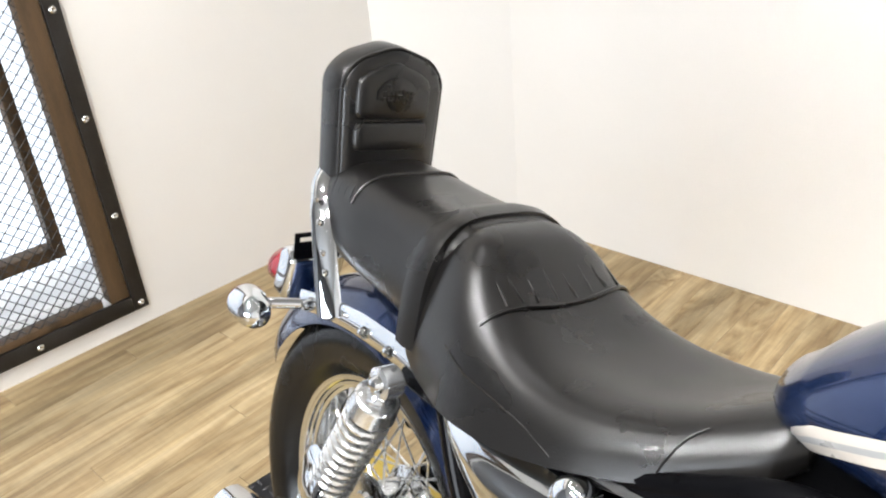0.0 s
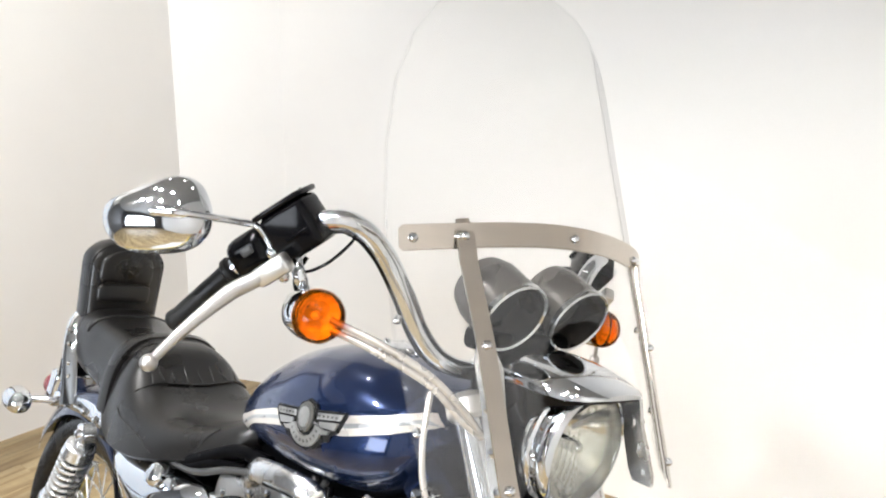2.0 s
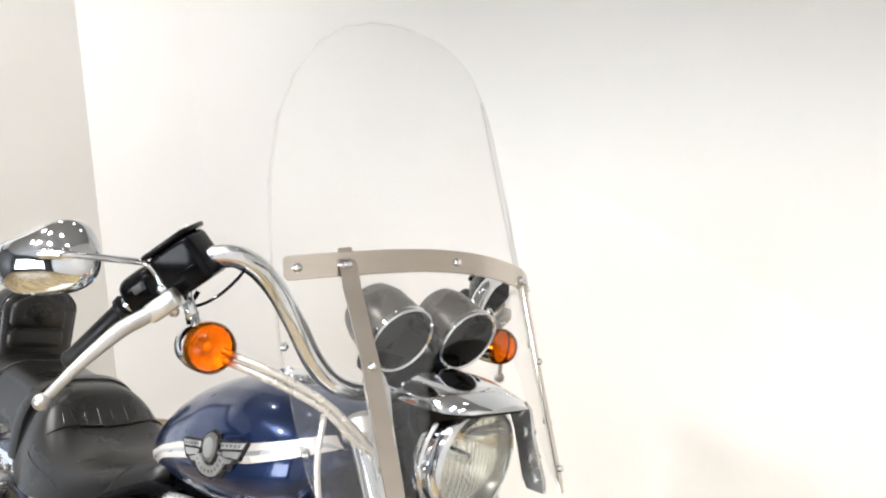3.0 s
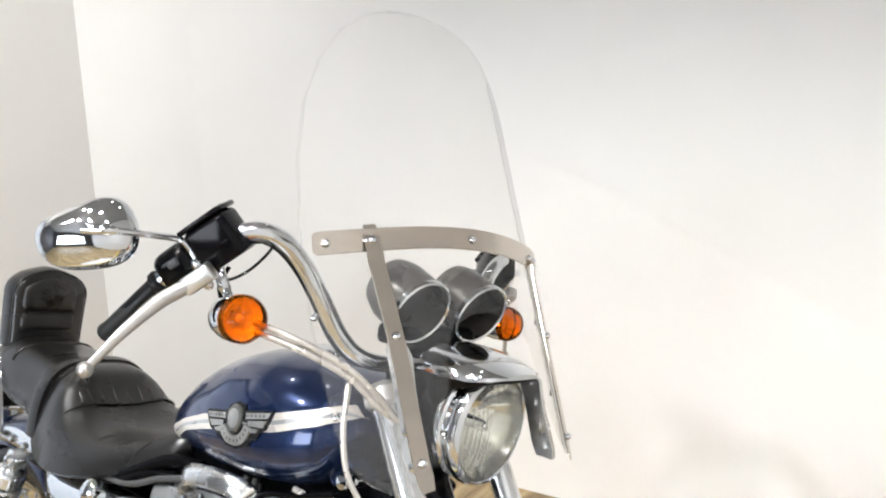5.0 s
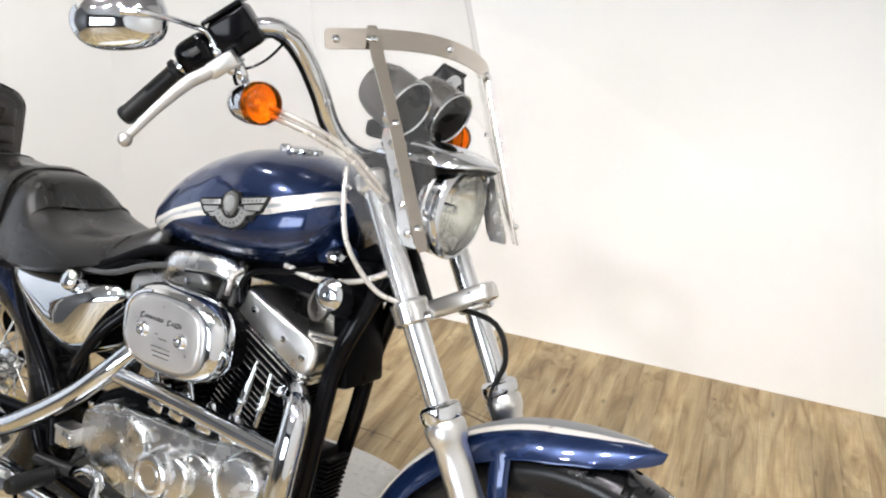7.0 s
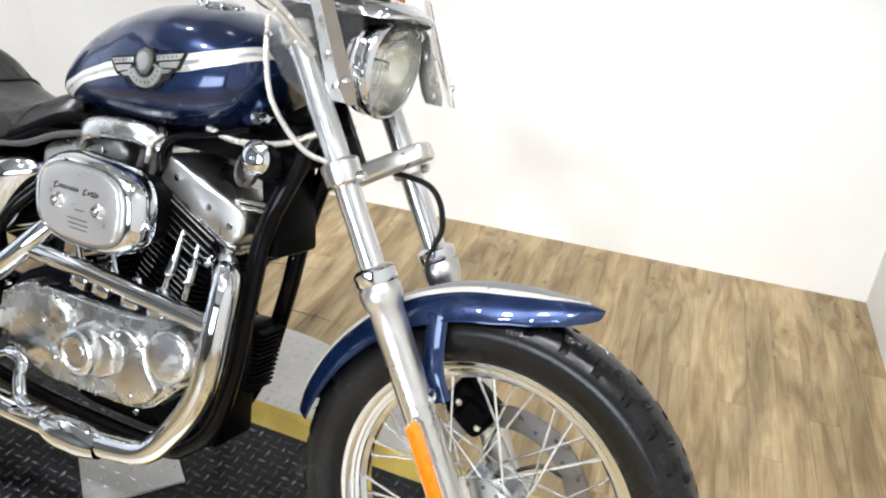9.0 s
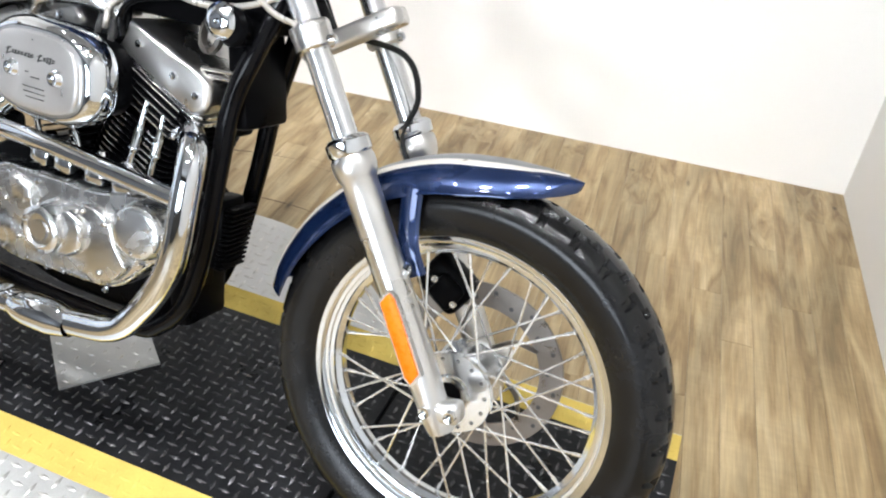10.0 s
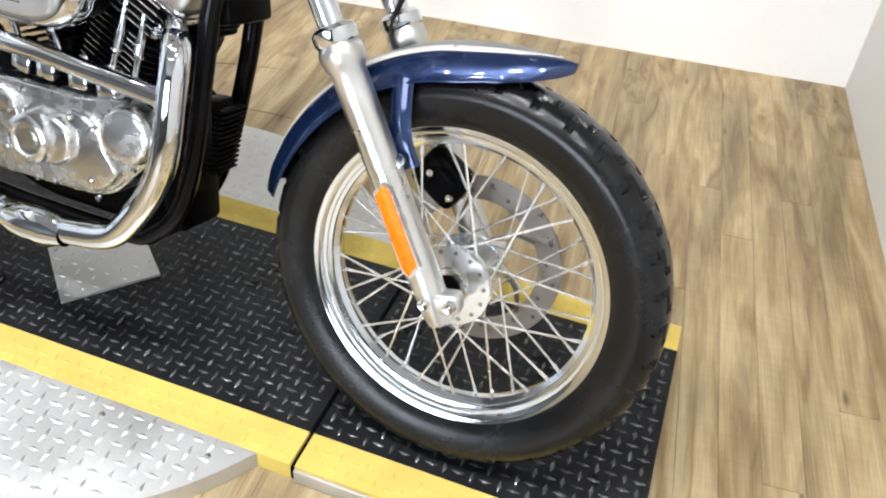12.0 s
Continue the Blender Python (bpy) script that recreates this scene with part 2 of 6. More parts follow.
# ---------------------------------------------------------------- mesh helpers
def part(name, bm, mat, parent=None, label="", sharp=38):
    """Links a bmesh as one mesh object, under a thing or a part."""
    me = bpy.data.meshes.new(name)
    bmesh.ops.recalc_face_normals(bm, faces=bm.faces)
    bm.to_mesh(me)
    bm.free()
    me.materials.append(mat)
    me.polygons.foreach_set("use_smooth", [True] * len(me.polygons))
    me.set_sharp_from_angle(angle=radians(sharp))
    ob = new(name, me)
    ob.parent = parent
    if label:
        tagged(ob, label)
    return ob


def twin(ob, parent=None):
    """The mirror image, across the bike's middle plane, of a part and its sub-parts."""
    me = ob.data.copy()
    me.transform(Matrix.Diagonal((1, -1, 1, 1)))
    me.flip_normals()
    made = new(ob.name.split(".")[0], me)
    made.parent = parent or ob.parent
    if "label" in ob:
        tagged(made, ob["label"])
    for kid in ob.children:
        twin(kid, made)
    return made


V = Vector


def basis(d, hint=(0, 0, 1)):
    d = V(d).normalized()
    h = V(hint)
    if abs(d.dot(h.normalized())) > 0.98:
        h = V((1, 0, 0))
    u = (h - d * h.dot(d)).normalized()
    return d, u, d.cross(u)


def skin(bm, rings, closed=True, caps=True):
    """Faces between rings of points, each with as many points."""
    rows = [[bm.verts.new(p) for p in r] for r in rings]
    n = len(rows[0])
    for a, b in zip(rows, rows[1:]):
        for i in range(n if closed else n - 1):
            j = (i + 1) % n
            bm.faces.new((a[i], a[j], b[j], b[i]))
    if caps:
        bm.faces.new(rows[0])
        bm.faces.new(rows[-1])
    return rows


def curve(points, steps=8):
    """A smooth line through points."""
    p = [V(q) for q in points]
    p = [p[0] * 2 - p[1], *p, p[-1] * 2 - p[-2]]
    out = []
    for a, b, c, d in zip(p, p[1:], p[2:], p[3:]):
        for k in range(steps):
            t = k / steps
            out.append(0.5 * (2 * b + (c - a) * t + (2 * a - 5 * b + 4 * c - d) * t * t + (3 * b - a - 3 * c + d) * t ** 3))
    return out + [p[-2]]


def tube(bm, pts, r, seg=12, caps=True, flat=1.0, hint=(0, 0, 1)):
    pts = [V(q) for q in pts]
    radii = r if isinstance(r, (list, tuple)) else [r] * len(pts)
    u = None
    rings = []
    for i, p in enumerate(pts):
        d = (pts[min(i + 1, len(pts) - 1)] - pts[max(i - 1, 0)]).normalized()
        if u is None:
            _, u, w = basis(d, hint)
        else:
            u = (u - d * u.dot(d)).normalized()
            w = d.cross(u)
        rings.append([p + radii[i] * (math.cos(a) * u + flat * math.sin(a) * w) for a in [2 * math.pi * k / seg for k in range(seg)]])
    skin(bm, rings, caps=caps)


def lathe(bm, profile, centre, axis, seg=32, caps=False, hint=(0, 0, 1), turn=0.0):
    """profile: places along the axis and radii."""
    d, u, w = basis(axis, hint)
    c = V(centre)
    rings = [[c + d * a + r * (math.cos(t) * u + math.sin(t) * w) for t in [turn + 2 * math.pi * k / seg for k in range(seg)]] for a, r in profile]
    skin(bm, rings, caps=caps)


def rod(bm, a, b, r, seg=16, r2=None):
    a, b = V(a), V(b)
    n = (b - a).length
    e = min(r * 0.2, n * 0.1)
    r2 = r if r2 is None else r2
    lathe(bm, [(0, r - e), (e, r), (n - e, r2), (n, r2 - e)], a, b - a, seg, True)


def block(bm, size, m=None, soft=0.004, seg=2):
    made = bmesh.ops.create_cube(bm, size=1.0, matrix=Matrix.Diagonal((*size, 1)))
    vs = made["verts"]
    if soft:
        es = list({e for v in vs for e in v.link_edges})
        done = bmesh.ops.bevel(bm, geom=es, offset=soft, segments=seg, affect="EDGES", profile=0.5)
        vs = list({v for f in done["faces"] for v in f.verts} | {v for v in vs if v.is_valid})
    if m is not None:
        bmesh.ops.transform(bm, matrix=m, verts=vs)


def slab(bm, outline, y0, y1, soft=0.0, rings=1):
    """A plate with an outline of (x, z), from y0 (inner) to y1 (outer), its outer edge rounded."""
    n = len(outline)
    cx, cz = sum(p[0] for p in outline) / n, sum(p[1] for p in outline) / n
    sgn = 1 if y1 > y0 else -1
    levels = [(y0, 0.0), (y1 - sgn * soft, 0.0)] if soft else [(y0, 0.0), (y1, 0.0)]
    if soft:
        for k in range(1, 5):
            a = k / 4 * math.pi / 2
            levels.append((y1 - sgn * soft * (1 - math.sin(a)), soft * (1 - math.cos(a))))

    def inset(p, s):
        d = math.hypot(p[0] - cx, p[1] - cz) or 1
        return cx + (p[0] - cx) * (1 - s / d), cz + (p[1] - cz) * (1 - s / d)
    skin(bm, [[(*inset(p, s)[:1], y, inset(p, s)[1]) for p in outline] for y, s in levels])


def rounded(points, r=0.02, seg=5):
    """The outline of a polygon with rounded corners."""
    out = []
    n = len(points)
    for i in range(n):
        p, a, b = V(points[i]), V(points[i - 1]), V(points[(i + 1) % n])
        u, w = (a - p), (b - p)
        k = min(r, u.length * 0.45, w.length * 0.45)
        s, e = p + u.normalized() * k, p + w.normalized() * k
        for j in range(seg + 1):
            t = j / seg
            out.append(tuple((1 - t) ** 2 * s + 2 * t * (1 - t) * p + t * t * e))
    return out


def oval(cx, cz, a, b, n=40, power=2.0, turn=0.0):
    out = []
    for k in range(n):
        t = 2 * math.pi * k / n
        c, s = math.cos(t), math.sin(t)
        x, z = a * math.copysign(abs(c) ** (2 / power), c), b * math.copysign(abs(s) ** (2 / power), s)
        out.append((cx + x * math.cos(turn) - z * math.sin(turn), cz + x * math.sin(turn) + z * math.cos(turn)))
    return out


def lerp(table, x):
    """Between the rows (x, value) of a table."""
    return float(np.interp(x, [r[0] for r in table], [r[1] for r in table]))


# ---------------------------------------------------------------- the room
A, B_, C = (-2.939, 1.315), (-2.471, 1.510), (0.749, 1.810)
D, E_ = (1.310, -4.60), (-2.720, -4.60)


def wall(name, p, q, holes=(), thick=0.14, mat=WALL, label="smooth wall painted cream white"):
    """A wall from p to q, its room face on the line, with rectangular openings (from, to, sill, head) along it."""
    p, q = V(p), V(q)
    n = (q - p).length
    d = (q - p) / n
    out = V((d.y, -d.x))
    bm = bmesh.new()
    cuts = sorted({0.0, n, *[h[0] for h in holes], *[h[1] for h in holes]})
    for a, b in zip(cuts, cuts[1:]):
        spans = [(-DROP, CEIL)]
        for h in holes:
            if h[0] <= a and b <= h[1]:
                spans = [(-DROP, h[2]), (h[3], CEIL)]
        for z0, z1 in spans:
            pts = [p + d * a, p + d * b, p + d * b + out * thick, p + d * a + out * thick]
            skin(bm, [[(v.x, v.y, z0) for v in pts], [(v.x, v.y, z1) for v in pts]])
    return tagged(part(name, bm, mat), label, "wall", kind="structure")


wall("wall_back", C, B_)
wall("wall_angled", B_, A)
NEAR = (A[0] + (E_[0] - A[0]) * 0.45, A[1] + (E_[1] - A[1]) * 0.45)
wall("wall_left", A, NEAR, [(1.03, 2.55, 0.06, 2.12)])
# unseen near walls, their dark colour added to shape the reflections
wall("wall_left_dark", NEAR, E_, (), 0.14, DARKWALL, "unseen smooth wall, darkened to deepen reflections")
wall("wall_rear", E_, D, [(0.55, 3.15, 0.60, 2.15)], 0.14, DARKWALL, "unseen smooth wall, darkened to deepen reflections")
MID = (C[0] + (D[0] - C[0]) * 0.9, C[1] + (D[1] - C[1]) * 0.9)
wall("wall_front", MID, C)
# unseen end of the front wall, darkened likewise
wall("wall_front_dark", D, MID, (), 0.14, DARKWALL, "unseen smooth wall, darkened to deepen reflections")

bm = bmesh.new()
skin(bm, [[(x, y, z) for x, y in ((-3.2, -4.8), (1.5, -4.8), (1.5, 2.1), (-3.2, 2.1))] for z in (CEIL, CEIL + 0.1)])
tagged(part("ceiling", bm, CEILING), "plain grey painted ceiling", "ceiling", kind="structure")

bm = bmesh.new()
skin(bm, [[(x, y, z) for x, y in ((-3.3, -4.9), (1.6, -4.9), (1.6, 2.2), (-3.3, 2.2))] for z in (-DROP - 0.1, -DROP - 0.004)])
FLOOR = tagged(part("floor", bm, ROUGHWOOD), "worn pale oak plank floor with darker streaks and knots", "floor", kind="structure")

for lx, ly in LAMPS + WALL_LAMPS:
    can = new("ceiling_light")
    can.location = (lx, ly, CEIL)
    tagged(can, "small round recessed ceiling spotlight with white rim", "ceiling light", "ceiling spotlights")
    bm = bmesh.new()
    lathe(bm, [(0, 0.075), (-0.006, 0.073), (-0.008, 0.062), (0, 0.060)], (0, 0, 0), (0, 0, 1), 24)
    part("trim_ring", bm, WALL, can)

# window behind the walk
bm = bmesh.new()
for x0, x1, z0, z1 in ((-2.17, 0.43, 0.60, 0.66), (-2.17, 0.43, 2.09, 2.15), (-2.17, -2.11, 0.66, 2.09), (0.37, 0.43, 0.66, 2.09),
                       (-1.33, -1.27, 0.66, 2.09), (-0.47, -0.41, 0.66, 2.09), (-2.11, 0.37, 1.35, 1.39)):
    block(bm, (x1 - x0, 0.06, z1 - z0), pose((x0 + x1) / 2, -4.66, (z0 + z1) / 2), 0)
WINDOW = tagged(part("window_1", bm, WALL), "wide white framed window with six panes", "window", kind="structure")
bm = bmesh.new()
block(bm, (2.9, 0.01, 1.9), pose(-0.87, -4.95, 1.35), 0)
tagged(part("backdrop", bm, GLASSDAY), "pale overcast daylight outside the window", "backdrop", kind="structure")


# ---------------------------------------------------------------- mesh gate in the left wall
def mesh_gate():
    m = Matrix.Translation((-2.905, 0.327, 0.020)) @ pose(0, 0, 0, 0, 0, 90 + 2.1)  # local x to the wall's near end, y out of it
    gate = new("mesh_gate")
    gate.matrix_world = m
    tagged(gate, "dark steel and timber framed gate of diamond mesh, closed", "gate")
    W_, H_ = 1.62, 2.16

    def bar(name, x0, x1, z0, z1, d, mat, y=0.0):
        b = bmesh.new()
        block(b, (x1 - x0, d, z1 - z0), pose(-(x0 + x1) / 2, y, (z0 + z1) / 2), 0.003)
        return part(name, b, mat, gate)
    # steel flats outside, timber within them
    for args in ((0, 0.045, 0, H_), (W_ - 0.045, W_, 0, H_)):
        bar("steel_flat", *args, 0.012, IRON, -0.010)
    bar("steel_flat", 0.045, W_ - 0.045, 0, 0.05, 0.012, IRON, -0.010)
    bar("steel_flat", 0.045, W_ - 0.045, H_ - 0.05, H_, 0.012, IRON, -0.010)
    bar("timber_stile", 0.047, 0.105, 0.052, H_ - 0.052, 0.05, ROUGHWOOD, 0.012)
    bar("timber_stile", W_ - 0.125, W_ - 0.047, 0.052, H_ - 0.052, 0.05, ROUGHWOOD, 0.012)
    bar("timber_rail", 0.127, W_ - 0.127, 0.052, 0.075, 0.05, ROUGHWOOD, 0.012)
    bar("timber_rail", 0.127, W_ - 0.127, H_ - 0.13, H_ - 0.052, 0.05, ROUGHWOOD, 0.012)
    for k in range(8):
        b = bmesh.new()
        lathe(b, [(0, 0.0), (0.004, 0.006), (0.0, 0.010), (-0.004, 0.010)], (-0.022, -0.017, 0.022 + 0.287 * k), (0, -1, 0), 12)
        part("bolt_head", b, STEEL, gate)
    for k in range(1, 6):
        b = bmesh.new()
        lathe(b, [(0, 0.0), (0.004, 0.006), (0.0, 0.010), (-0.004, 0.010)], (-0.022 - 0.3 * k, -0.017, 0.022), (0, -1, 0), 12)
        part("bolt_head", b, STEEL, gate)
    b = bmesh.new()
    px, pz = 0.034, 0.0165
    nx, nz = int(1.38 / px), int(1.98 / pz)
    for i in range(nz):
        z = 0.076 + i * pz
        for j in range(nx * 2):
            up0 = (j + i) % 2
            x0, x1 = 0.10 + j * px / 2, 0.10 + (j + 1) * px / 2
            za, zb = z + pz * up0, z + pz * (1 - up0)
            w = 0.0030
            skin(b, [[(-x0, -0.012, za - w), (-x0, -0.012, za), (-x0, -0.009, za)], [(-x1, -0.012, zb - w), (-x1, -0.012, zb), (-x1, -0.009, zb)]], caps=False)
    part("diamond_mesh", b, MESHWIRE, gate, "dark expanded metal diamond mesh")["kind"] = "stuff"
    return gate


mesh_gate()
bm = bmesh.new()
for y0, y1, z0, z1 in ((0.190, 0.158, 0.195, 2.2), (-1.4, -1.36, 0.195, 2.2), (0.158, -1.36, 0.195, 0.235), (0.158, -1.36, 2.14, 2.2)):
    block(bm, (0.06, abs(y1 - y0), z1 - z0), pose(-3.075, (y0 + y1) / 2, (z0 + z1) / 2), 0.004)
tagged(part("window_2", bm, ROUGHWOOD), "timber framed bright window behind the mesh gate", "window", kind="structure")
bm = bmesh.new()
block(bm, (0.01, 1.9, 2.4), pose(-3.30, -0.55, 1.2), 0)
tagged(part("backdrop_2", bm, DULLDAY), "pale daylight behind the gate window", "backdrop", kind="structure")
bm = bmesh.new()
block(bm, (0.22, 2.2, 0.04), pose(-3.17, -0.5, 0.03), 0)
tagged(part("window_ledge", bm, WALL), "pale painted ledge behind the mesh gate", "ledge", kind="structure")


# ---------------------------------------------------------------- turntable
CX, CY, RT = -0.80, 0.106, 0.612
YI, YO = 0.235, 0.310          # the black strip's and the yellow bands' half widths
FRONT, SEAM, REAR, SEAM_R = 0.387, -0.207, -2.02, -1.39

turntable = new("turntable")
turntable.location = (0, 0, 0)
tagged(turntable, "low round tread plate turntable with a black and yellow track", "turntable")


def flat_piece(name, outline, mat, top=0.0, bottom=-DROP, label=""):
    b = bmesh.new()
    skin(b, [[(x, y, z) for x, y in outline] for z in (bottom, top - 0.0015)] + [[(CX + (x - CX) * 0.999, CY + (y - CY) * 0.998, top) for x, y in outline]])
    return part(name, b, mat, turntable, label)


def segment(sign):
    a0 = math.asin((YO + 0.0005) / RT)
    pts = [(CX + RT * math.cos(a), CY + sign * RT * math.sin(a)) for a in np.linspace(a0, math.pi - a0, 40)]
    return pts


for s in (-1, 1):
    flat_piece("side_deck", segment(s), ALUPLATE, label="bright aluminium tread plate with rounded rim")
for x0, x1, ramp_end in ((SEAM_R, SEAM, 0), (SEAM + 0.009, FRONT, 1), (REAR, SEAM_R - 0.004, 1)):
    flat_piece("track_plate", [(x0, CY - YI), (x1, CY - YI), (x1, CY + YI), (x0, CY + YI)], BLACKPLATE, label="black painted tread plate")
    for s in (-1, 1):
        flat_piece("edge_band", [(x0, CY + s * YI), (x1, CY + s * YI), (x1, CY + s * YO), (x0, CY + s * YO)], YELLOW, label="yellow painted tread plate band")
flat_piece("seam_channel", [(SEAM + 0.0004, CY - YO), (SEAM + 0.0086, CY - YO), (SEAM + 0.0086, CY + YO), (SEAM + 0.0004, CY + YO)], BLACKSATIN, -0.007, -DROP + 0.001)
# bare metal edge below the yellow bands of the ramp
for x0, x1 in ((SEAM + 0.009, FRONT), (REAR, SEAM_R - 0.004)):
    for s in (-1, 1):
        bb = bmesh.new()
        block(bb, (x1 - x0, 0.006, DROP - 0.006), pose((x0 + x1) / 2, CY + s * (YO + 0.0035), -DROP / 2 - 0.002), 0.001)
        part("ramp_edge", bb, ALUPLATE, turntable)


def lugs(name, inside, mat, x0, x1, y0, y1, pitch=0.025):
    """The raised bars of tread plate, all those whose place is inside."""
    verts, faces = [], []
    rows, cols = int((y1 - y0) / pitch), int((x1 - x0) / pitch)
    for i in range(rows):
        for j in range(cols):
            x, y = x0 + (j + 0.5) * pitch, y0 + (i + 0.5) * pitch
            if not inside(x, y):
                continue
            a = radians(90 if (i + j) % 2 else 0)
            c, s = math.cos(a), math.sin(a)
            n = len(verts)
            for u, w, h in ((-0.53 * pitch, 0, 0), (0, -0.16 * pitch, 0), (0.53 * pitch, 0, 0), (0, 0.16 * pitch, 0), (-0.33 * pitch, 0, 0.0026), (0.33 * pitch, 0, 0.0026)):
                verts.append((x + u * c - w * s, y + u * s + w * c, h + 0.0002))
            faces += [(n, n + 1, n + 4), (n + 1, n + 5, n + 4), (n + 1, n + 2, n + 5), (n + 2, n + 3, n + 5), (n + 3, n + 4, n + 5), (n + 3, n, n + 4)]
    me = bpy.data.meshes.new(name)
    me.from_pydata(verts, [], faces)
    me.materials.append(mat)
    me.polygons.foreach_set("use_smooth", [True] * len(me.polygons))
    ob = new(name, me)
    ob.parent = turntable
    ob["kind"] = "stuff"
    return ob


lugs("black_tread", lambda x, y: abs(y - CY) < YI - 0.008 and abs(x - SEAM) > 0.012 and abs(x - SEAM_R) > 0.012, WORNPLATE, REAR, FRONT, CY - 0.3, CY + 0.3)
lugs("yellow_tread", lambda x, y: YI + 0.008 < abs(y - CY) < YO - 0.006 and abs(x - SEAM) > 0.012, YELLOW, REAR, FRONT, CY - 0.33, CY + 0.33)
lugs("bright_tread", lambda x, y: abs(y - CY) > YO + 0.008 and math.hypot(x - CX, y - CY) < RT - 0.015, WORNALU, CX - 0.65, CX + 0.65, CY - 0.65, CY + 0.65, 0.031)
for sx, sy in ((-0.566, -0.238), (-0.345, -0.243), (-0.80, -0.235), (-0.566, 0.455), (-0.345, 0.455), (-0.88, 0.46)):
    bb = bmesh.new()
    lathe(bb, [(0.0002, 0.0065), (0.0025, 0.005), (0.0028, 0.0025), (0.0015, 0.002), (0.0015, 0)], (sx, sy, 0), (0, 0, 1), 12)
    part("screw_head", bb, STEEL, turntable)

# tread plate pad on the track, turned across it
bm = bmesh.new()
skin(bm, [[(x, y, z) for x, y in ((-0.817, -0.040), (-0.687, 0.112), (-0.825, 0.232), (-0.955, 0.085))] for z in (0.003, 0.009)])
pad = tagged(part("stand_pad", bm, ALUPLATE), "loose square of bright tread plate under the bike", "metal plate")
verts, faces = [], []
for i in range(7):
    for j in range(6):
        cxy = V((-0.817, -0.040)) + (V((-0.687, 0.112)) - V((-0.817, -0.040))) * (i + 0.5) / 7 + (V((-0.955, 0.085)) - V((-0.817, -0.040))) * (j + 0.5) / 6
        a = radians(95 if (i + j) % 2 else 5)
        n = len(verts)
        for u, w, h in ((-0.010, 0, 0.009), (0, -0.003, 0.009), (0.010, 0, 0.009), (0, 0.003, 0.009), (0, 0, 0.0120)):
            verts.append((cxy.x + u * math.cos(a) - w * math.sin(a), cxy.y + u * math.sin(a) + w * math.cos(a), h + 0.0001))
        faces += [(n, n + 1, n + 4), (n + 1, n + 2, n + 4), (n + 2, n + 3, n + 4), (n + 3, n, n + 4)]
me = bpy.data.meshes.new("raised_tread")
me.from_pydata(verts, [], faces)
me.materials.append(WORNALU)
tread = new("raised_tread", me)
tread.parent = pad
tread["kind"] = "stuff"


# ---------------------------------------------------------------- the motorcycle
# its own axes: x ahead, y to its left, z up, the front axle over the origin; it leans on its side stand
bike = new("motorcycle")
bike.matrix_world = pose(-0.0079, -0.0614, 0.0068, -15.35, 0, -5.14)
tagged(bike, "dark blue cruiser motorcycle with clear windshield, leaning on its stand", "motorcycle")
AXF, AXR = V((0, 0, 0.332)), V((-1.494, 0, 0.318))
FORK = V((-0.5295, 0, 0.8483))          # up along the fork


def tyre(name, centre, radius, rim, half, w_rim, parent, hooks, deep=1.0):
    """A tyre with a grooved tread: a grid round the wheel, sunk where the grooves run."""
    h, g = half, radius - rim
    line = curve([(-w_rim + 0.003, rim - 0.004, 0), (-w_rim - 0.003, rim + 0.004, 0), (-h * 0.90, rim + 0.24 * g, 0), (-h, rim + 0.50 * g, 0), (-h * 0.97, rim + 0.68 * g, 0),
                  (-h * 0.82, rim + 0.85 * g, 0), (-h * 0.56, rim + 0.953 * g, 0), (-h * 0.28, rim + 0.99 * g, 0), (0, radius, 0)], 4)
    prof = [(p.x, p.y) for p in line]
    prof += [(-y, r) for y, r in prof[::-1][1:]]
    n = hooks * 20
    bmt = bmesh.new()
    rows = []
    for i in range(n):
        t = 2 * math.pi * i / n
        ph = (t * hooks / (2 * math.pi)) % 1.0
        row = []
        for k, (y, r) in enumerate(prof):
            s = abs(y) / half
            d = 0.0
            p = ph if y < 0 else (ph + 0.5) % 1.0
            swing = 0.10 * (s - 0.45)
            if 0.47 < s < 0.90 and r > rim + 0.58 * g and 0.12 + swing < p < 0.33 + swing:      # leg towards the sidewall
                d = 0.008
            if 0.40 < s < 0.55 and r > rim + 0.78 * g and 0.12 < p < 0.80:                       # long run round the tyre
                d = 0.008
            if 0.20 < s < 0.45 and 0.64 < p < 0.80:                                             # hook to the crown
                d = 0.007
            rr = r - d * deep
            row.append(bmt.verts.new((centre.x + rr * math.sin(t), centre.y + y, centre.z + rr * math.cos(t))))
        rows.append(row)
    for i in range(n):
        a, b = rows[i], rows[(i + 1) % n]
        for k in range(len(prof) - 1):
            bmt.faces.new((a[k], a[k + 1], b[k + 1], b[k]))
    return part(name, bmt, TYRE, parent, "black rubber tyre with hooked shoulder grooves", 50)


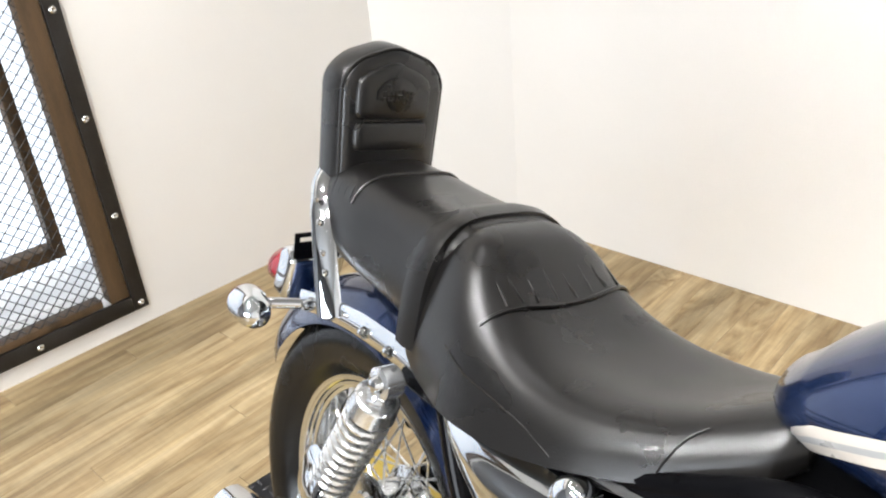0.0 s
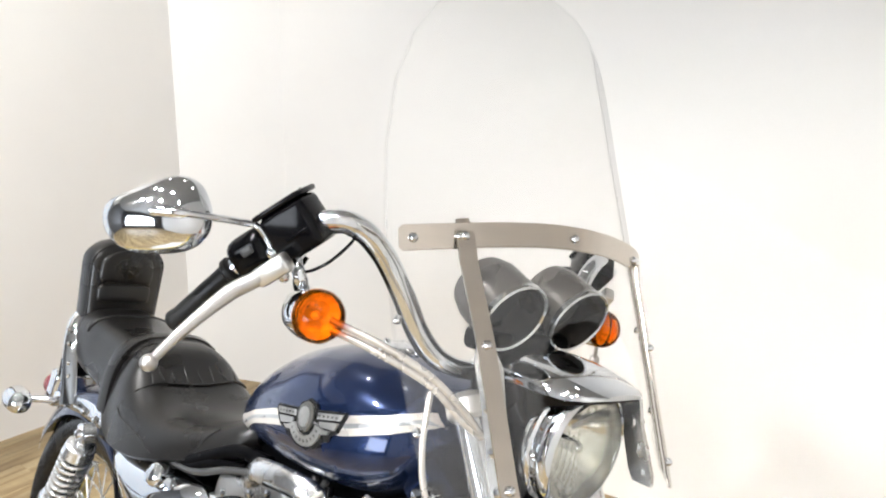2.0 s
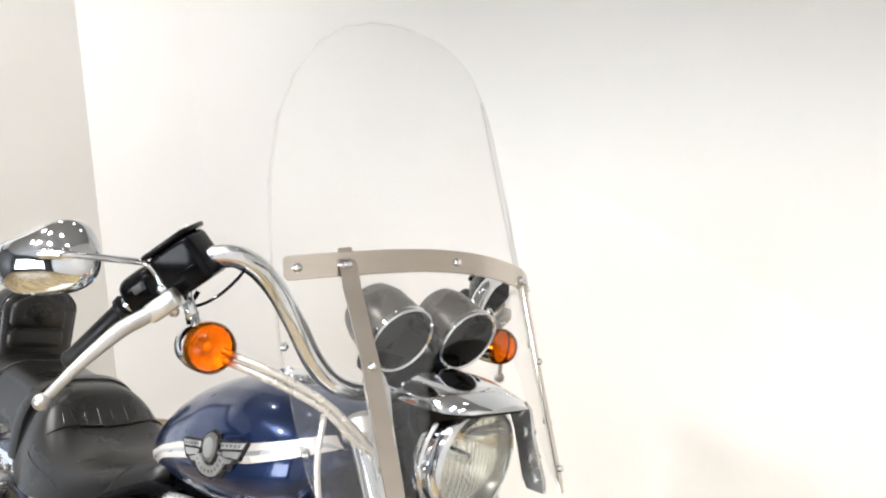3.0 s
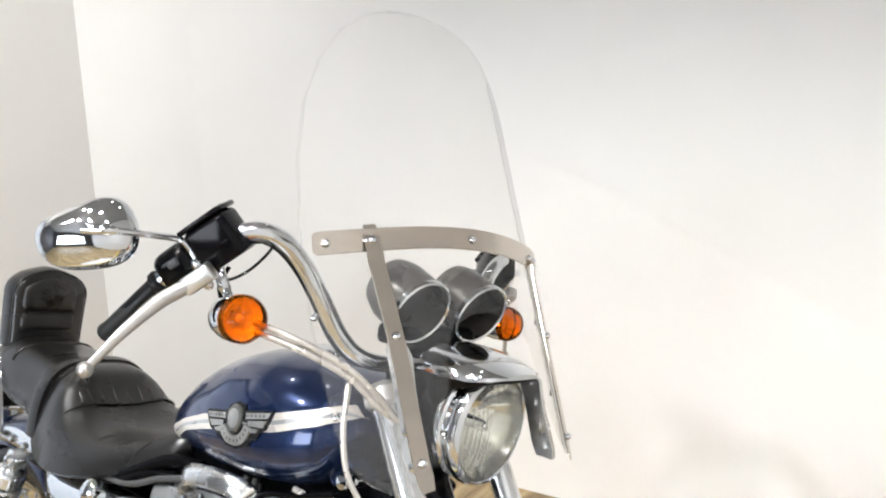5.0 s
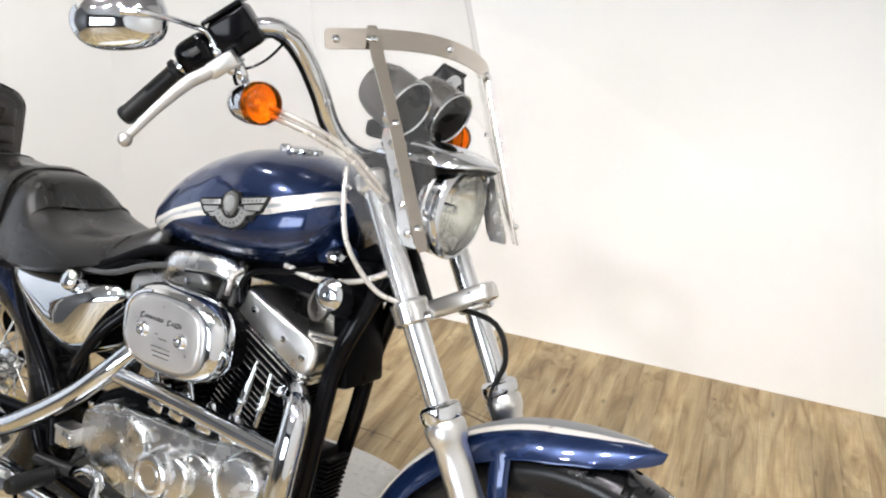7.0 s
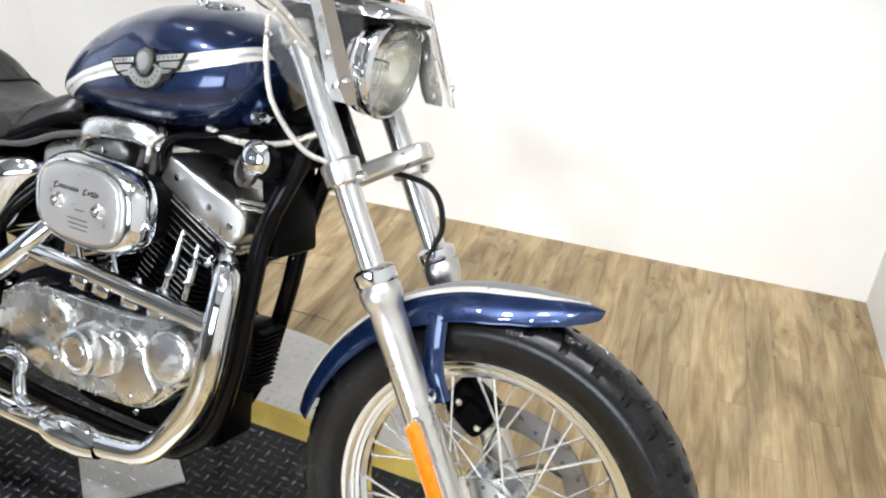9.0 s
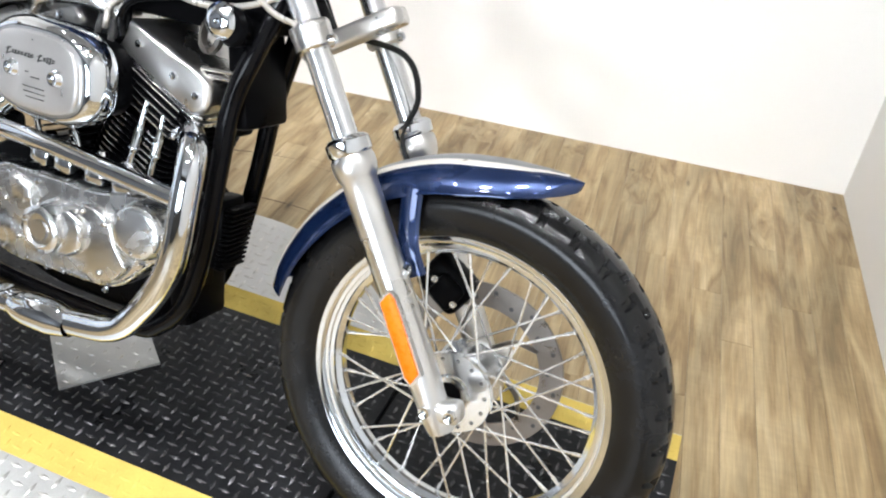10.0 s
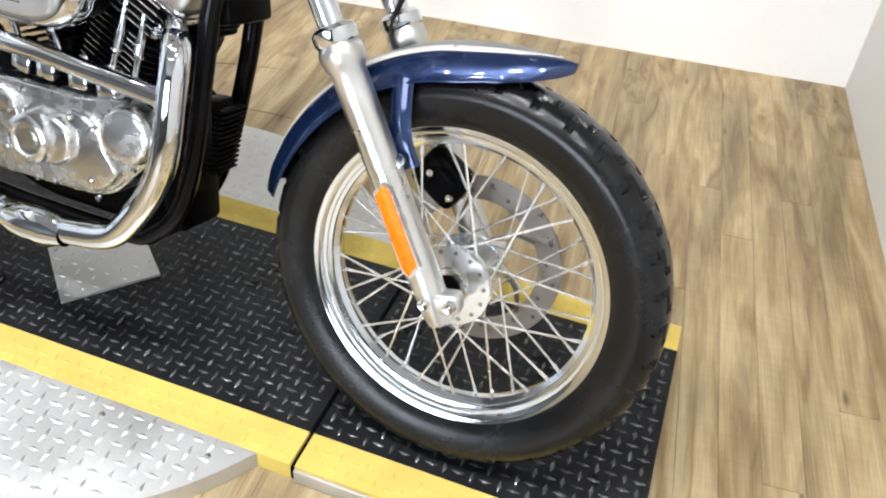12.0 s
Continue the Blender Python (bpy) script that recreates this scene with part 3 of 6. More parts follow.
def wheel(name, c, radius, lip, half, rim_half, flange, label):
    b = bmesh.new()
    # hub: barrel with a drilled flange on each side
    lathe(b, [(-0.052, 0.020), (-0.052, 0.030), (-0.046, 0.033), (-0.044, flange), (-0.038, flange + 0.002), (-0.034, flange), (-0.026, 0.040),
              (0.026, 0.036), (0.034, flange - 0.006), (0.042, flange - 0.006), (0.046, 0.032), (0.060, 0.030), (0.060, 0.018)], c, (0, 1, 0), 48)
    hub = part(name, b, POLISHED, bike, label)
    for k in range(14):
        a = 2 * math.pi * k / 14
        p = c + (flange - 0.010) * V((math.sin(a), 0, math.cos(a)))
        b = bmesh.new()
        lathe(b, [(0.0, 0.0), (0.0008, 0.0034), (-0.003, 0.0036)], p + V((0, -0.0443, 0)), (0, -1, 0), 10)
        part("flange_hole", b, DARK, hub)
    b = bmesh.new()
    lathe(b, [(-0.054, 0.0), (-0.0535, 0.021), (-0.050, 0.021)], c, (0, 1, 0), 24)
    part("bearing_seal", b, BLACKSATIN, hub)
    tyre("tyre", c, radius, lip, half, rim_half, hub, 36, 1.0 if half < 0.06 else 0.35)
    b = bmesh.new()
    w = rim_half
    pr = [(-w, lip - 0.002), (-w - 0.001, lip), (-w + 0.002, lip + 0.0012), (-w + 0.004, lip - 0.004), (-w + 0.004, lip - 0.010)]
    inner = [(-w, lip - 0.006), (-w + 0.004, lip - 0.012), (-w + 0.009, lip - 0.0125), (-w + 0.010, lip - 0.018), (-w + 0.0145, lip - 0.0187), (-w + 0.016, lip - 0.0245),
             (-w + 0.022, lip - 0.025), (-0.008, lip - 0.033), (0.0, lip - 0.034)]
    full = pr[::-1] + inner
    full = full + [(-y, r) for y, r in full[::-1][1:]]
    lathe(b, full, c, (0, 1, 0), 96)
    part("rim", b, RIMCHROME, hub, "chromed steel rim")
    # laced spokes
    n = 40
    for k in range(n):
        side = -1 if k % 2 else 1
        lead = 1 if (k // 2) % 2 else -1
        a = 2 * math.pi * k / n
        ah = a + lead * radians(56)
        rim_p = c + (lip - 0.030) * V((math.sin(a), 0, math.cos(a))) + V((0, side * 0.007, 0))
        hub_p = c + (flange - 0.012) * V((math.sin(ah), 0, math.cos(ah))) + V((0, side * (0.040 if lead > 0 else 0.034), 0))
        b = bmesh.new()
        d = (rim_p - hub_p).normalized()
        tube(b, [hub_p, rim_p - d * 0.018, rim_p - d * 0.017, rim_p + d * 0.004], [0.0021, 0.0021, 0.0033, 0.0033], 6)
        part("spoke", b, SPOKE, hub)
    return hub


front_wheel = wheel("front_wheel", AXF, 0.335, 0.252, 0.052, 0.036, 0.067, "polished hub laced to a chrome rim, nineteen inch")
rear_wheel = wheel("rear_wheel", AXR, 0.318, 0.214, 0.066, 0.042, 0.058, "polished hub laced to a chrome rim, sixteen inch")

# brake disc on the front wheel's left
bm = bmesh.new()
lathe(bm, [(0.074, 0.108), (0.074, 0.148), (0.0745, 0.1485), (0.0785, 0.1485), (0.079, 0.148), (0.079, 0.108), (0.074, 0.108)], AXF, (0, 1, 0), 64)
disc = part("brake_disc", bm, DISC, front_wheel, "drilled stainless brake disc")
for k in range(24):
    a = 2 * math.pi * k / 24
    bm = bmesh.new()
    lathe(bm, [(0.0, 0.0), (0.0003, 0.004), (-0.002, 0.004)], AXF + (0.122 if k % 2 else 0.136) * V((math.sin(a), 0, math.cos(a))) + V((0, 0.0738, 0)), (0, -1, 0), 8)
    part("vent_hole", bm, DARK, disc)
for k in range(5):
    a = 2 * math.pi * (k + 0.3) / 5
    bm = bmesh.new()
    d = V((math.sin(a), 0, math.cos(a)))
    e = V((math.sin(a + 0.6), 0, math.cos(a + 0.6)))
    tube(bm, curve([AXF + d * 0.045 + V((0, 0.076, 0)), AXF + (d + e) * 0.043 + V((0, 0.076, 0)), AXF + e * 0.112 + V((0, 0.076, 0))], 4), 0.009, 8, flat=0.35, hint=(0, 1, 0))
    part("disc_arm", bm, DISC, disc)


def along(s, y=0.0):
    return AXF + FORK * s + V((0, y, 0))


LEG = 0.105                             # from the middle plane to each fork leg


# fork: right leg, then its mirror image
def fork_leg():
    b = bmesh.new()
    d = FORK
    lathe(b, [(-0.040, 0.012), (-0.036, 0.020), (-0.010, 0.024), (0.02, 0.0245), (0.10, 0.0255), (0.32, 0.0265), (0.36, 0.0265), (0.366, 0.030), (0.379, 0.033),
              (0.392, 0.033), (0.398, 0.030), (0.398, 0.020)], AXF + V((0, -LEG, 0)), d, 28, True)
    leg = part("fork_slider", b, ALLOY, bike, "satin alloy fork slider")
    b = bmesh.new()
    lathe(b, [(0.398, 0.0305), (0.402, 0.0335), (0.418, 0.0335), (0.424, 0.028), (0.426, 0.0205)], AXF + V((0, -LEG, 0)), d, 28)
    part("seal_cap", b, CHROME, leg)
    b = bmesh.new()
    lathe(b, [(0.395, 0.0197), (0.80, 0.0197)], AXF + V((0, -LEG, 0)), d, 28, True)
    part("fork_tube", b, STEELTUBE, leg, "chromed fork tube")
    b = bmesh.new()
    block(b, (0.066, 0.036, 0.034), Matrix.Translation(AXF + V((0.012, -0.108, 0.006))) @ pose(0, 0, 0, 0, -14, 0), 0.010, 3)
    part("axle_clamp", b, ALLOY, leg)
    for off in ((-0.006, 0.004), (0.033, 0.013)):
        b = bmesh.new()
        p = AXF + V((off[0], -0.125, off[1]))
        lathe(b, [(0, 0), (0.008, 0.005), (0.009, 0.009), (0.0, 0.010)], p, (0, -1, 0), 12)
        part("axle_nut", b, CHROME, leg)
    b = bmesh.new()
    lathe(b, [(0, 0.0), (0.006, 0.005), (0.008, 0.008), (0.0, 0.011), (-0.01, 0.012)], along(0.228, -0.104) + V((0.026, 0, 0)), (0.25, -1, 0), 14)
    part("mount_bolt", b, CHROME, leg)
    return leg


leg = fork_leg()
twin(leg)
bm = bmesh.new()
# side reflector on the right slider
side = FORK.cross(V((0, 1, 0))).normalized()
o0 = along(0.125, -0.1335)
rings = []
for dy in (0.0, -0.005, -0.006):
    k = 1.0 if dy > -0.006 else 0.9
    rings.append([o0 + V((0, dy, 0)) + side * (u * k) + FORK * (w * k) for u, w in
                  ((-0.0115, -0.058), (0.006, -0.070), (0.0115, -0.058), (0.0115, 0.058), (-0.006, 0.068), (-0.0115, 0.058))])
skin(bm, rings)
refl = part("side_reflector", bm, ORANGE, leg, "long orange side reflector")
bm = bmesh.new()
rings = []
for dy in (0.022, -0.002):
    rings.append([o0 + V((0, dy, 0)) + side * u + FORK * w for u, w in
                  ((-0.015, -0.062), (0.007, -0.076), (0.015, -0.062), (0.015, 0.062), (-0.007, 0.074), (-0.015, 0.062))])
skin(bm, rings)
part("reflector_base", bm, ALLOY, leg)

# triple clamps
bm = bmesh.new()
for y in (-LEG, LEG):
    lathe(bm, [(0.552, 0.026), (0.556, 0.030), (0.588, 0.030), (0.592, 0.026)], AXF + V((0, y, 0)), FORK, 24, True)
mm = Matrix.Translation(along(0.572) + side * -0.006) @ FORK.to_track_quat("Z", "Y").to_matrix().to_4x4()
block(bm, (0.046, 0.18, 0.030), mm, 0.008, 3)
lower_clamp = part("lower_fork_clamp", bm, ALLOY, bike, "satin alloy lower fork clamp")
for y in (-LEG, LEG):
    bm = bmesh.new()
    lathe(bm, [(0, 0), (0.007, 0.004), (0.008, 0.007), (0, 0.008)], along(0.572, y) + V((0.032, -0.004, 0.004)), (1, 0, 0.4), 12)
    part("pinch_bolt", bm, CHROME, lower_clamp)
bm = bmesh.new()
for y in (-LEG, LEG):
    lathe(bm, [(0.775, 0.024), (0.780, 0.028), (0.800, 0.028), (0.806, 0.022), (0.810, 0.010)], AXF + V((0, y, 0)), FORK, 24, True)
mm = Matrix.Translation(along(0.79)) @ FORK.to_track_quat("Z", "Y").to_matrix().to_4x4()
block(bm, (0.05, 0.18, 0.024), mm, 0.008, 3)
part("upper_fork_clamp", bm, ALLOY, bike, "satin alloy upper fork clamp")
bm = bmesh.new()
rod(bm, along(0.56) + V((-0.05, 0, -0.02)), along(0.82) + V((-0.05, 0, -0.02)), 0.032, 24)
part("steering_head", bm, BLACKGLOSS, bike)


# front fender
def fender_point(ang, u):
    """ang: degrees from ahead, round the axle; u: -1 to 1 across."""
    r = lerp([(74, 0.390), (79, 0.384), (86, 0.376), (96, 0.370), (115, 0.367), (140, 0.366), (172, 0.370)], ang)
    half = lerp([(74, 0.006), (76, 0.022), (80, 0.040), (87, 0.056), (98, 0.066), (150, 0.068), (166, 0.062), (172, 0.050)], ang)
    drop = 0.034 * abs(u) ** 2.8 * half / 0.066 + 0.010 * u * u
    a = radians(ang)
    return AXF + V((math.cos(a) * (r - drop), half * u * (1.0 if abs(u) < 0.9 else 1.0), math.sin(a) * (r - drop)))


def fender_sheet(b, angs, us, lift=0.0, thick=0.003, taper=((0, 1), (200, 1))):
    rows = [[fender_point(a, u * lerp(taper, a)) for u in us] for a in angs]
    top, low = [], []
    for a, row in zip(angs, rows):
        out = V((math.cos(radians(a)), 0, math.sin(radians(a))))
        top.append([b.verts.new(p + out * lift) for p in row])
        low.append([b.verts.new(p - out * thick) for p in row])
    n, w = len(top), len(us)
    for i in range(n - 1):
        for j in range(w - 1):
            b.faces.new((top[i][j], top[i][j + 1], top[i + 1][j + 1], top[i + 1][j]))
            b.faces.new((low[i][j], low[i + 1][j], low[i + 1][j + 1], low[i][j + 1]))
        b.faces.new((top[i][0], top[i + 1][0], low[i + 1][0], low[i][0]))
        b.faces.new((top[i][-1], low[i][-1], low[i + 1][-1], top[i + 1][-1]))
    b.faces.new(top[0] + low[0][::-1])
    b.faces.new(top[-1] + low[-1][::-1])


bm = bmesh.new()
fender_sheet(bm, list(np.linspace(74, 172, 52)), list(np.linspace(-1, 1, 25)))
POINTED = [(76, 0.05), (80, 0.45), (85, 0.78), (92, 0.96), (100, 1.0), (180, 1.0)]   # the bands meet in a point
front_fender = part("front_fender", bm, BLUE, bike, "dark blue front fender with a silver band")
for s in (-1, 1):
    bm = bmesh.new()
    fender_sheet(bm, list(np.linspace(77.5, 168, 46)), list(np.linspace(0.36 * s, 0.52 * s, 7)), 0.0018, -0.0005, POINTED)
    part("silver_band", bm, STRIPE, front_fender)
bm = bmesh.new()
fender_sheet(bm, list(np.linspace(78.5, 168, 46)), list(np.linspace(-0.355, 0.355, 13)), 0.0018, -0.0005, POINTED)
part("grey_panel", bm, STRIPEGREY, front_fender)
for s in (-1, 1):
    bm = bmesh.new()
    p = [fender_point(112, 0.93 * s), fender_point(112, 0.93 * s) + V((0.006, 0.004 * s, -0.05)), along(0.235, 0.078 * s) + V((0.020, 0, 0.02)), along(0.215, 0.078 * s) + V((0.030, 0, 0))]
    tube(bm, curve(p, 5), 0.017, 10, flat=0.28, hint=(1, 0, 0))
    part("fender_stay", bm, BLUE, front_fender)

# brake caliper behind the left leg, its hose
bm = bmesh.new()
block(bm, (0.09, 0.05, 0.075), Matrix.Translation(AXF + V((-0.085, 0.075, 0.125))) @ pose(0, 0, 0, 0, 30, 0), 0.014, 3)
block(bm, (0.05, 0.02, 0.05), Matrix.Translation(AXF + V((-0.075, 0.045, 0.12))) @ pose(0, 0, 0, 0, 30, 0), 0.010, 3)
caliper = part("brake_caliper", bm, BLACKSATIN, bike, "black front brake caliper")
for dx, dz in ((-0.02, 0.02), (0.02, -0.012)):
    bm = bmesh.new()
    lathe(bm, [(0, 0), (0.003, 0.003), (0.003, 0.006), (-0.002, 0.006)], AXF + V((-0.075 + dx, 0.034, 0.12 + dz)), (0, -1, 0), 10)
    part("caliper_bolt", bm, STEEL, caliper)
bm = bmesh.new()
tube(bm, curve([along(0.58, 0.03) + V((0, 0, -0.01)), (-0.232, 0.06, 0.80), (-0.205, 0.075, 0.74), (-0.215, 0.075, 0.66), (-0.14, 0.075, 0.56), (-0.09, 0.08, 0.49)], 8), 0.005, 8)
part("brake_hose", bm, RUBBER, bike)

# ------------------------------------------------ headlight and eyebrow
HL = V((-0.314, 0.0, 0.978))
HAX = V((1.0, 0, -0.05)).normalized()
bm = bmesh.new()
lathe(bm, [(-0.120, 0.0), (-0.116, 0.030), (-0.095, 0.055), (-0.060, 0.070), (-0.036, 0.0745), (-0.030, 0.0745)], HL, HAX, 40)
headlight = part("headlight", bm, BLACKGLOSS, bike, "round headlight with chrome bezel and clear fluted lens")
bm = bmesh.new()
lathe(bm, [(-0.034, 0.0735), (-0.033, 0.0795), (-0.029, 0.0815), (-0.021, 0.0815), (-0.018, 0.0790), (-0.017, 0.0770), (-0.010, 0.0770), (-0.008, 0.0805),
           (-0.003, 0.0830), (0.005, 0.0825), (0.010, 0.0795), (0.0125, 0.0745), (0.010, 0.0725)], HL, HAX, 56)
part("bezel_ring", bm, CHROME, headlight)
for a in range(3):
    bm = bmesh.new()
    q = radians(25 + 120 * a)
    lathe(bm, [(0.004, 0), (0.003, 0.004), (-0.004, 0.0045)], HL + HAX * -0.0135 + V((0, 0.0775 * math.sin(q), 0.0775 * math.cos(q))), (0, math.sin(q), math.cos(q)), 10)
    part("bezel_screw", bm, STEEL, headlight)
DOME = [(0.010, 0.0735), (0.016, 0.066), (0.022, 0.053), (0.026, 0.036), (0.028, 0.018), (0.0285, 0.0)]
bm = bmesh.new()
lathe(bm, DOME, HL, HAX, 48)
lens = part("lens", bm, LENS, headlight)
lens.visible_shadow = False
_, hu, hw = basis(HAX)
for k in range(-9, 10):  # upright flutes moulded into the glass
    y = 0.0072 * k
    top = math.sqrt(max(0.0, 0.0685 ** 2 - y * y)) * (0.62 if k % 2 else 0.96)
    bm = bmesh.new()
    tube(bm, [HL + HAX * (lerp([(r, a) for a, r in DOME[::-1]], math.hypot(y, z)) - 0.0018) + V((0, y, 0)) + hu * z for z in np.linspace(-top, top, 15)], 0.0021, 6, flat=0.6)
    part("lens_flute", bm, LENSRIB, lens).visible_shadow = False
bm = bmesh.new()
lathe(bm, [(0.008, 0.0725), (-0.004, 0.066), (-0.022, 0.053), (-0.040, 0.034), (-0.047, 0.016), (-0.048, 0.0)], HL, HAX, 40)
part("reflector_bowl", bm, BOWL, headlight)
bm = bmesh.new()
lathe(bm, [(-0.045, 0.009), (-0.006, 0.009), (0.000, 0.006), (0.002, 0.0)], HL, HAX, 16)
part("bulb", bm, POLISHED, headlight)
# eyebrow: a chromed cap over the headlight, dark beneath
rings = []
for x, w, zt, th in ((-0.470, 0.060, 1.064, 0.022), (-0.440, 0.078, 1.078, 0.030), (-0.395, 0.087, 1.085, 0.036), (-0.345, 0.086, 1.083, 0.036), (-0.305, 0.078, 1.076, 0.028), (-0.280, 0.062, 1.068, 0.016), (-0.268, 0.040, 1.062, 0.006)):
    rings.append([(x, w * math.copysign(abs(math.cos(a)) ** 0.8, math.cos(a)), zt - th + th * abs(math.sin(a)) ** 0.9 * (1 if math.sin(a) > 0 else -0.12)) for a in [2 * math.pi * k / 32 for k in range(32)]])
bm = bmesh.new()
skin(bm, rings)
visor = part("headlight_eyebrow", bm, CHROME, bike, "chromed cap over the headlight, black beneath")
rings = []
for x, w, zt, deep in ((-0.455, 0.068, 1.040, 0.05), (-0.38, 0.083, 1.046, 0.060), (-0.350, 0.083, 1.046, 0.040), (-0.325, 0.080, 1.047, 0.014), (-0.285, 0.062, 1.051, 0.005)):
    rings.append([(x, y, zt + dz) for y, dz in ((-w, 0), (w, 0), (w * 0.9, -deep), (-w * 0.9, -deep))])
bm = bmesh.new()
skin(bm, rings)
part("eyebrow_underside", bm, BLACKGLOSS, visor)
bm = bmesh.new()
block(bm, (0.050, 0.150, 0.130), pose(-0.408, 0, 0.985, 0, -10, 0), 0.012, 3)
part("headlight_bracket", bm, BLACKSATIN, headlight)

# ------------------------------------------------ windshield


def shield(y, z, off=0.0):
    return V((-0.384 - 0.45 * (z - 1.233) - 0.8 * y * y - 7.0 * y ** 4 + off, y, z))


OUTER = [(0.922, 0.209), (0.926, 0.224), (0.934, 0.236), (0.950, 0.247), (0.980, 0.254), (1.040, 0.259), (1.100, 0.263), (1.200, 0.262), (1.300, 0.254), (1.380, 0.238), (1.440, 0.214), (1.490, 0.180), (1.525, 0.138), (1.545, 0.090), (1.553, 0.045), (1.555, 0.010)]
INNER = [(0.922, 0.198), (0.930, 0.178), (0.955, 0.146), (0.998, 0.121), (1.038, 0.109), (1.087, 0.099), (1.115, 0.080), (1.130, 0.050), (1.136, 0.0), (1.7, 0.0)]
bm = bmesh.new()
ZS = sorted({*np.linspace(0.922, 1.555, 50).round(4).tolist(), *[r[0] for r in OUTER], *[r[0] for r in INNER[:-1]]})
US = np.linspace(0, 1, 13)
for s in (-1, 1):
    for off in (0.0015, -0.0015):
        grid = [[bm.verts.new(shield(s * (lerp(INNER, z) + (lerp(OUTER, z) - lerp(INNER, z)) * u), z, off)) for u in US] for z in ZS]
        for a, b in zip(grid, grid[1:]):
            for i in range(len(US) - 1):
                bm.faces.new((a[i], a[i + 1], b[i + 1], b[i]))
bmesh.ops.remove_doubles(bm, verts=bm.verts, dist=0.0002)
windshield = part("windshield", bm, CLEAR, bike, "tall clear acrylic windshield with steel straps")
windshield.visible_shadow = False
# rounded rim of the sheet, a clear bead
for s in (-1, 1):
    bm = bmesh.new()
    tube(bm, [shield(s * lerp(OUTER, z), z) for z in ZS], 0.0019, 6)
    part("sheet_edge", bm, EDGE, windshield).visible_shadow = False


def flat_strap(pts, ups, width, name, thick=0.0025, label=""):
    """A flat band along pts; ups: its width's way at each."""
    b = bmesh.new()
    rings = []
    for i, p in enumerate(pts):
        d = (V(pts[min(i + 1, len(pts) - 1)]) - V(pts[max(i - 1, 0)])).normalized()
        u = (V(ups) - d * V(ups).dot(d)).normalized()
        n = d.cross(u)
        w, h = width / 2, thick / 2
        if i in (0, len(pts) - 1):
            w *= 0.72
        rings.append([V(p) + u * a + n * c for a, c in ((-w, -h), (w, -h), (w, h), (-w, h))])
    skin(b, rings)
    return part(name, b, BRUSHED, windshield, label)


UPRIGHT = [(0.925, 0.168), (0.957, 0.172), (1.10, 0.178), (1.213, 0.189), (1.24, 0.191)]


def across(y):
    return shield(y, 1.233 - 0.55 * y * y, 0.006)


cross_strap = flat_strap([across(y) for y in (-0.254, -0.250, *np.linspace(-0.24, 0.24, 33), 0.250, 0.254)], (0, 0, 1), 0.030, "cross_strap", label="brushed steel strap across the windshield")
for y in (-0.241, -0.194, -0.015, 0.171, 0.194, 0.241):
    bm = bmesh.new()
    lathe(bm, [(0.008, 0), (0.007, 0.003), (0.004, 0.0055), (0.0, 0.006)], across(y), (1, y * 1.5, 0), 12)
    part("strap_bolt", bm, CHROME, cross_strap)
for s in (-1, 1):
    pts = [V((0.0, s * lerp(UPRIGHT, z), z)) for z in np.linspace(0.926, 1.232, 22)]
    pts = [shield(p.y, p.z, 0.0065 if p.z < 1.19 else 0.009) for p in pts]
    upright = flat_strap(pts, (-0.42 * s, 1, 0), 0.023, "upright_strap", label="brushed steel upright windshield strap")
    for z in (0.957, 1.100, 1.213):
        y = s * lerp(UPRIGHT, z)
        bm = bmesh.new()
        lathe(bm, [(0.008, 0), (0.007, 0.003), (0.004, 0.0055), (0.0, 0.006)], shield(y, z, 0.0075), (1, y * 1.5, 0.3), 12)
        part("strap_bolt", bm, CHROME, upright)
    # bracket to the fork behind the sheet
    bm = bmesh.new()
    rings = []
    by = -0.150 if s < 0 else 0.140
    for z, w in ((0.925, 0.014), (0.945, 0.018), (1.03, 0.016), (1.075, 0.020), (1.09, 0.012)):
        p = shield(by, 0.925 + (z - 0.925) * (1 if s < 0 else 0.72), -0.030)
        rings.append([p + V((a, s * c, 0)) for a, c in ((-w, -0.004), (w, -0.004), (w, 0.004), (-w, 0.004))])
    skin(bm, rings)
    bracket = part("fork_bracket", bm, SPOKE, windshield, "polished windshield bracket on the fork")
    for z in (0.945, 0.985, 1.03, 1.07):
        bm = bmesh.new()
        lathe(bm, [(0.012, 0), (0.010, 0.006), (0.003, 0.009), (-0.012, 0.009)], shield(by, 0.925 + (z - 0.925) * (1 if s < 0 else 0.72), -0.028) + V((0, s * 0.006, 0)), (0.4, s, 0), 12)
        part("clamp_bolt", bm, CHROME, bracket)
    for z in (1.00, 1.11):
        bm = bmesh.new()
        lathe(bm, [(0.006, 0), (0.005, 0.003), (0, 0.005), (-0.008, 0.005)], shield(s * lerp(OUTER, z) * 0.985, z), (1, s, 0), 10)
        part("sheet_bolt", bm, CHROME, windshield)


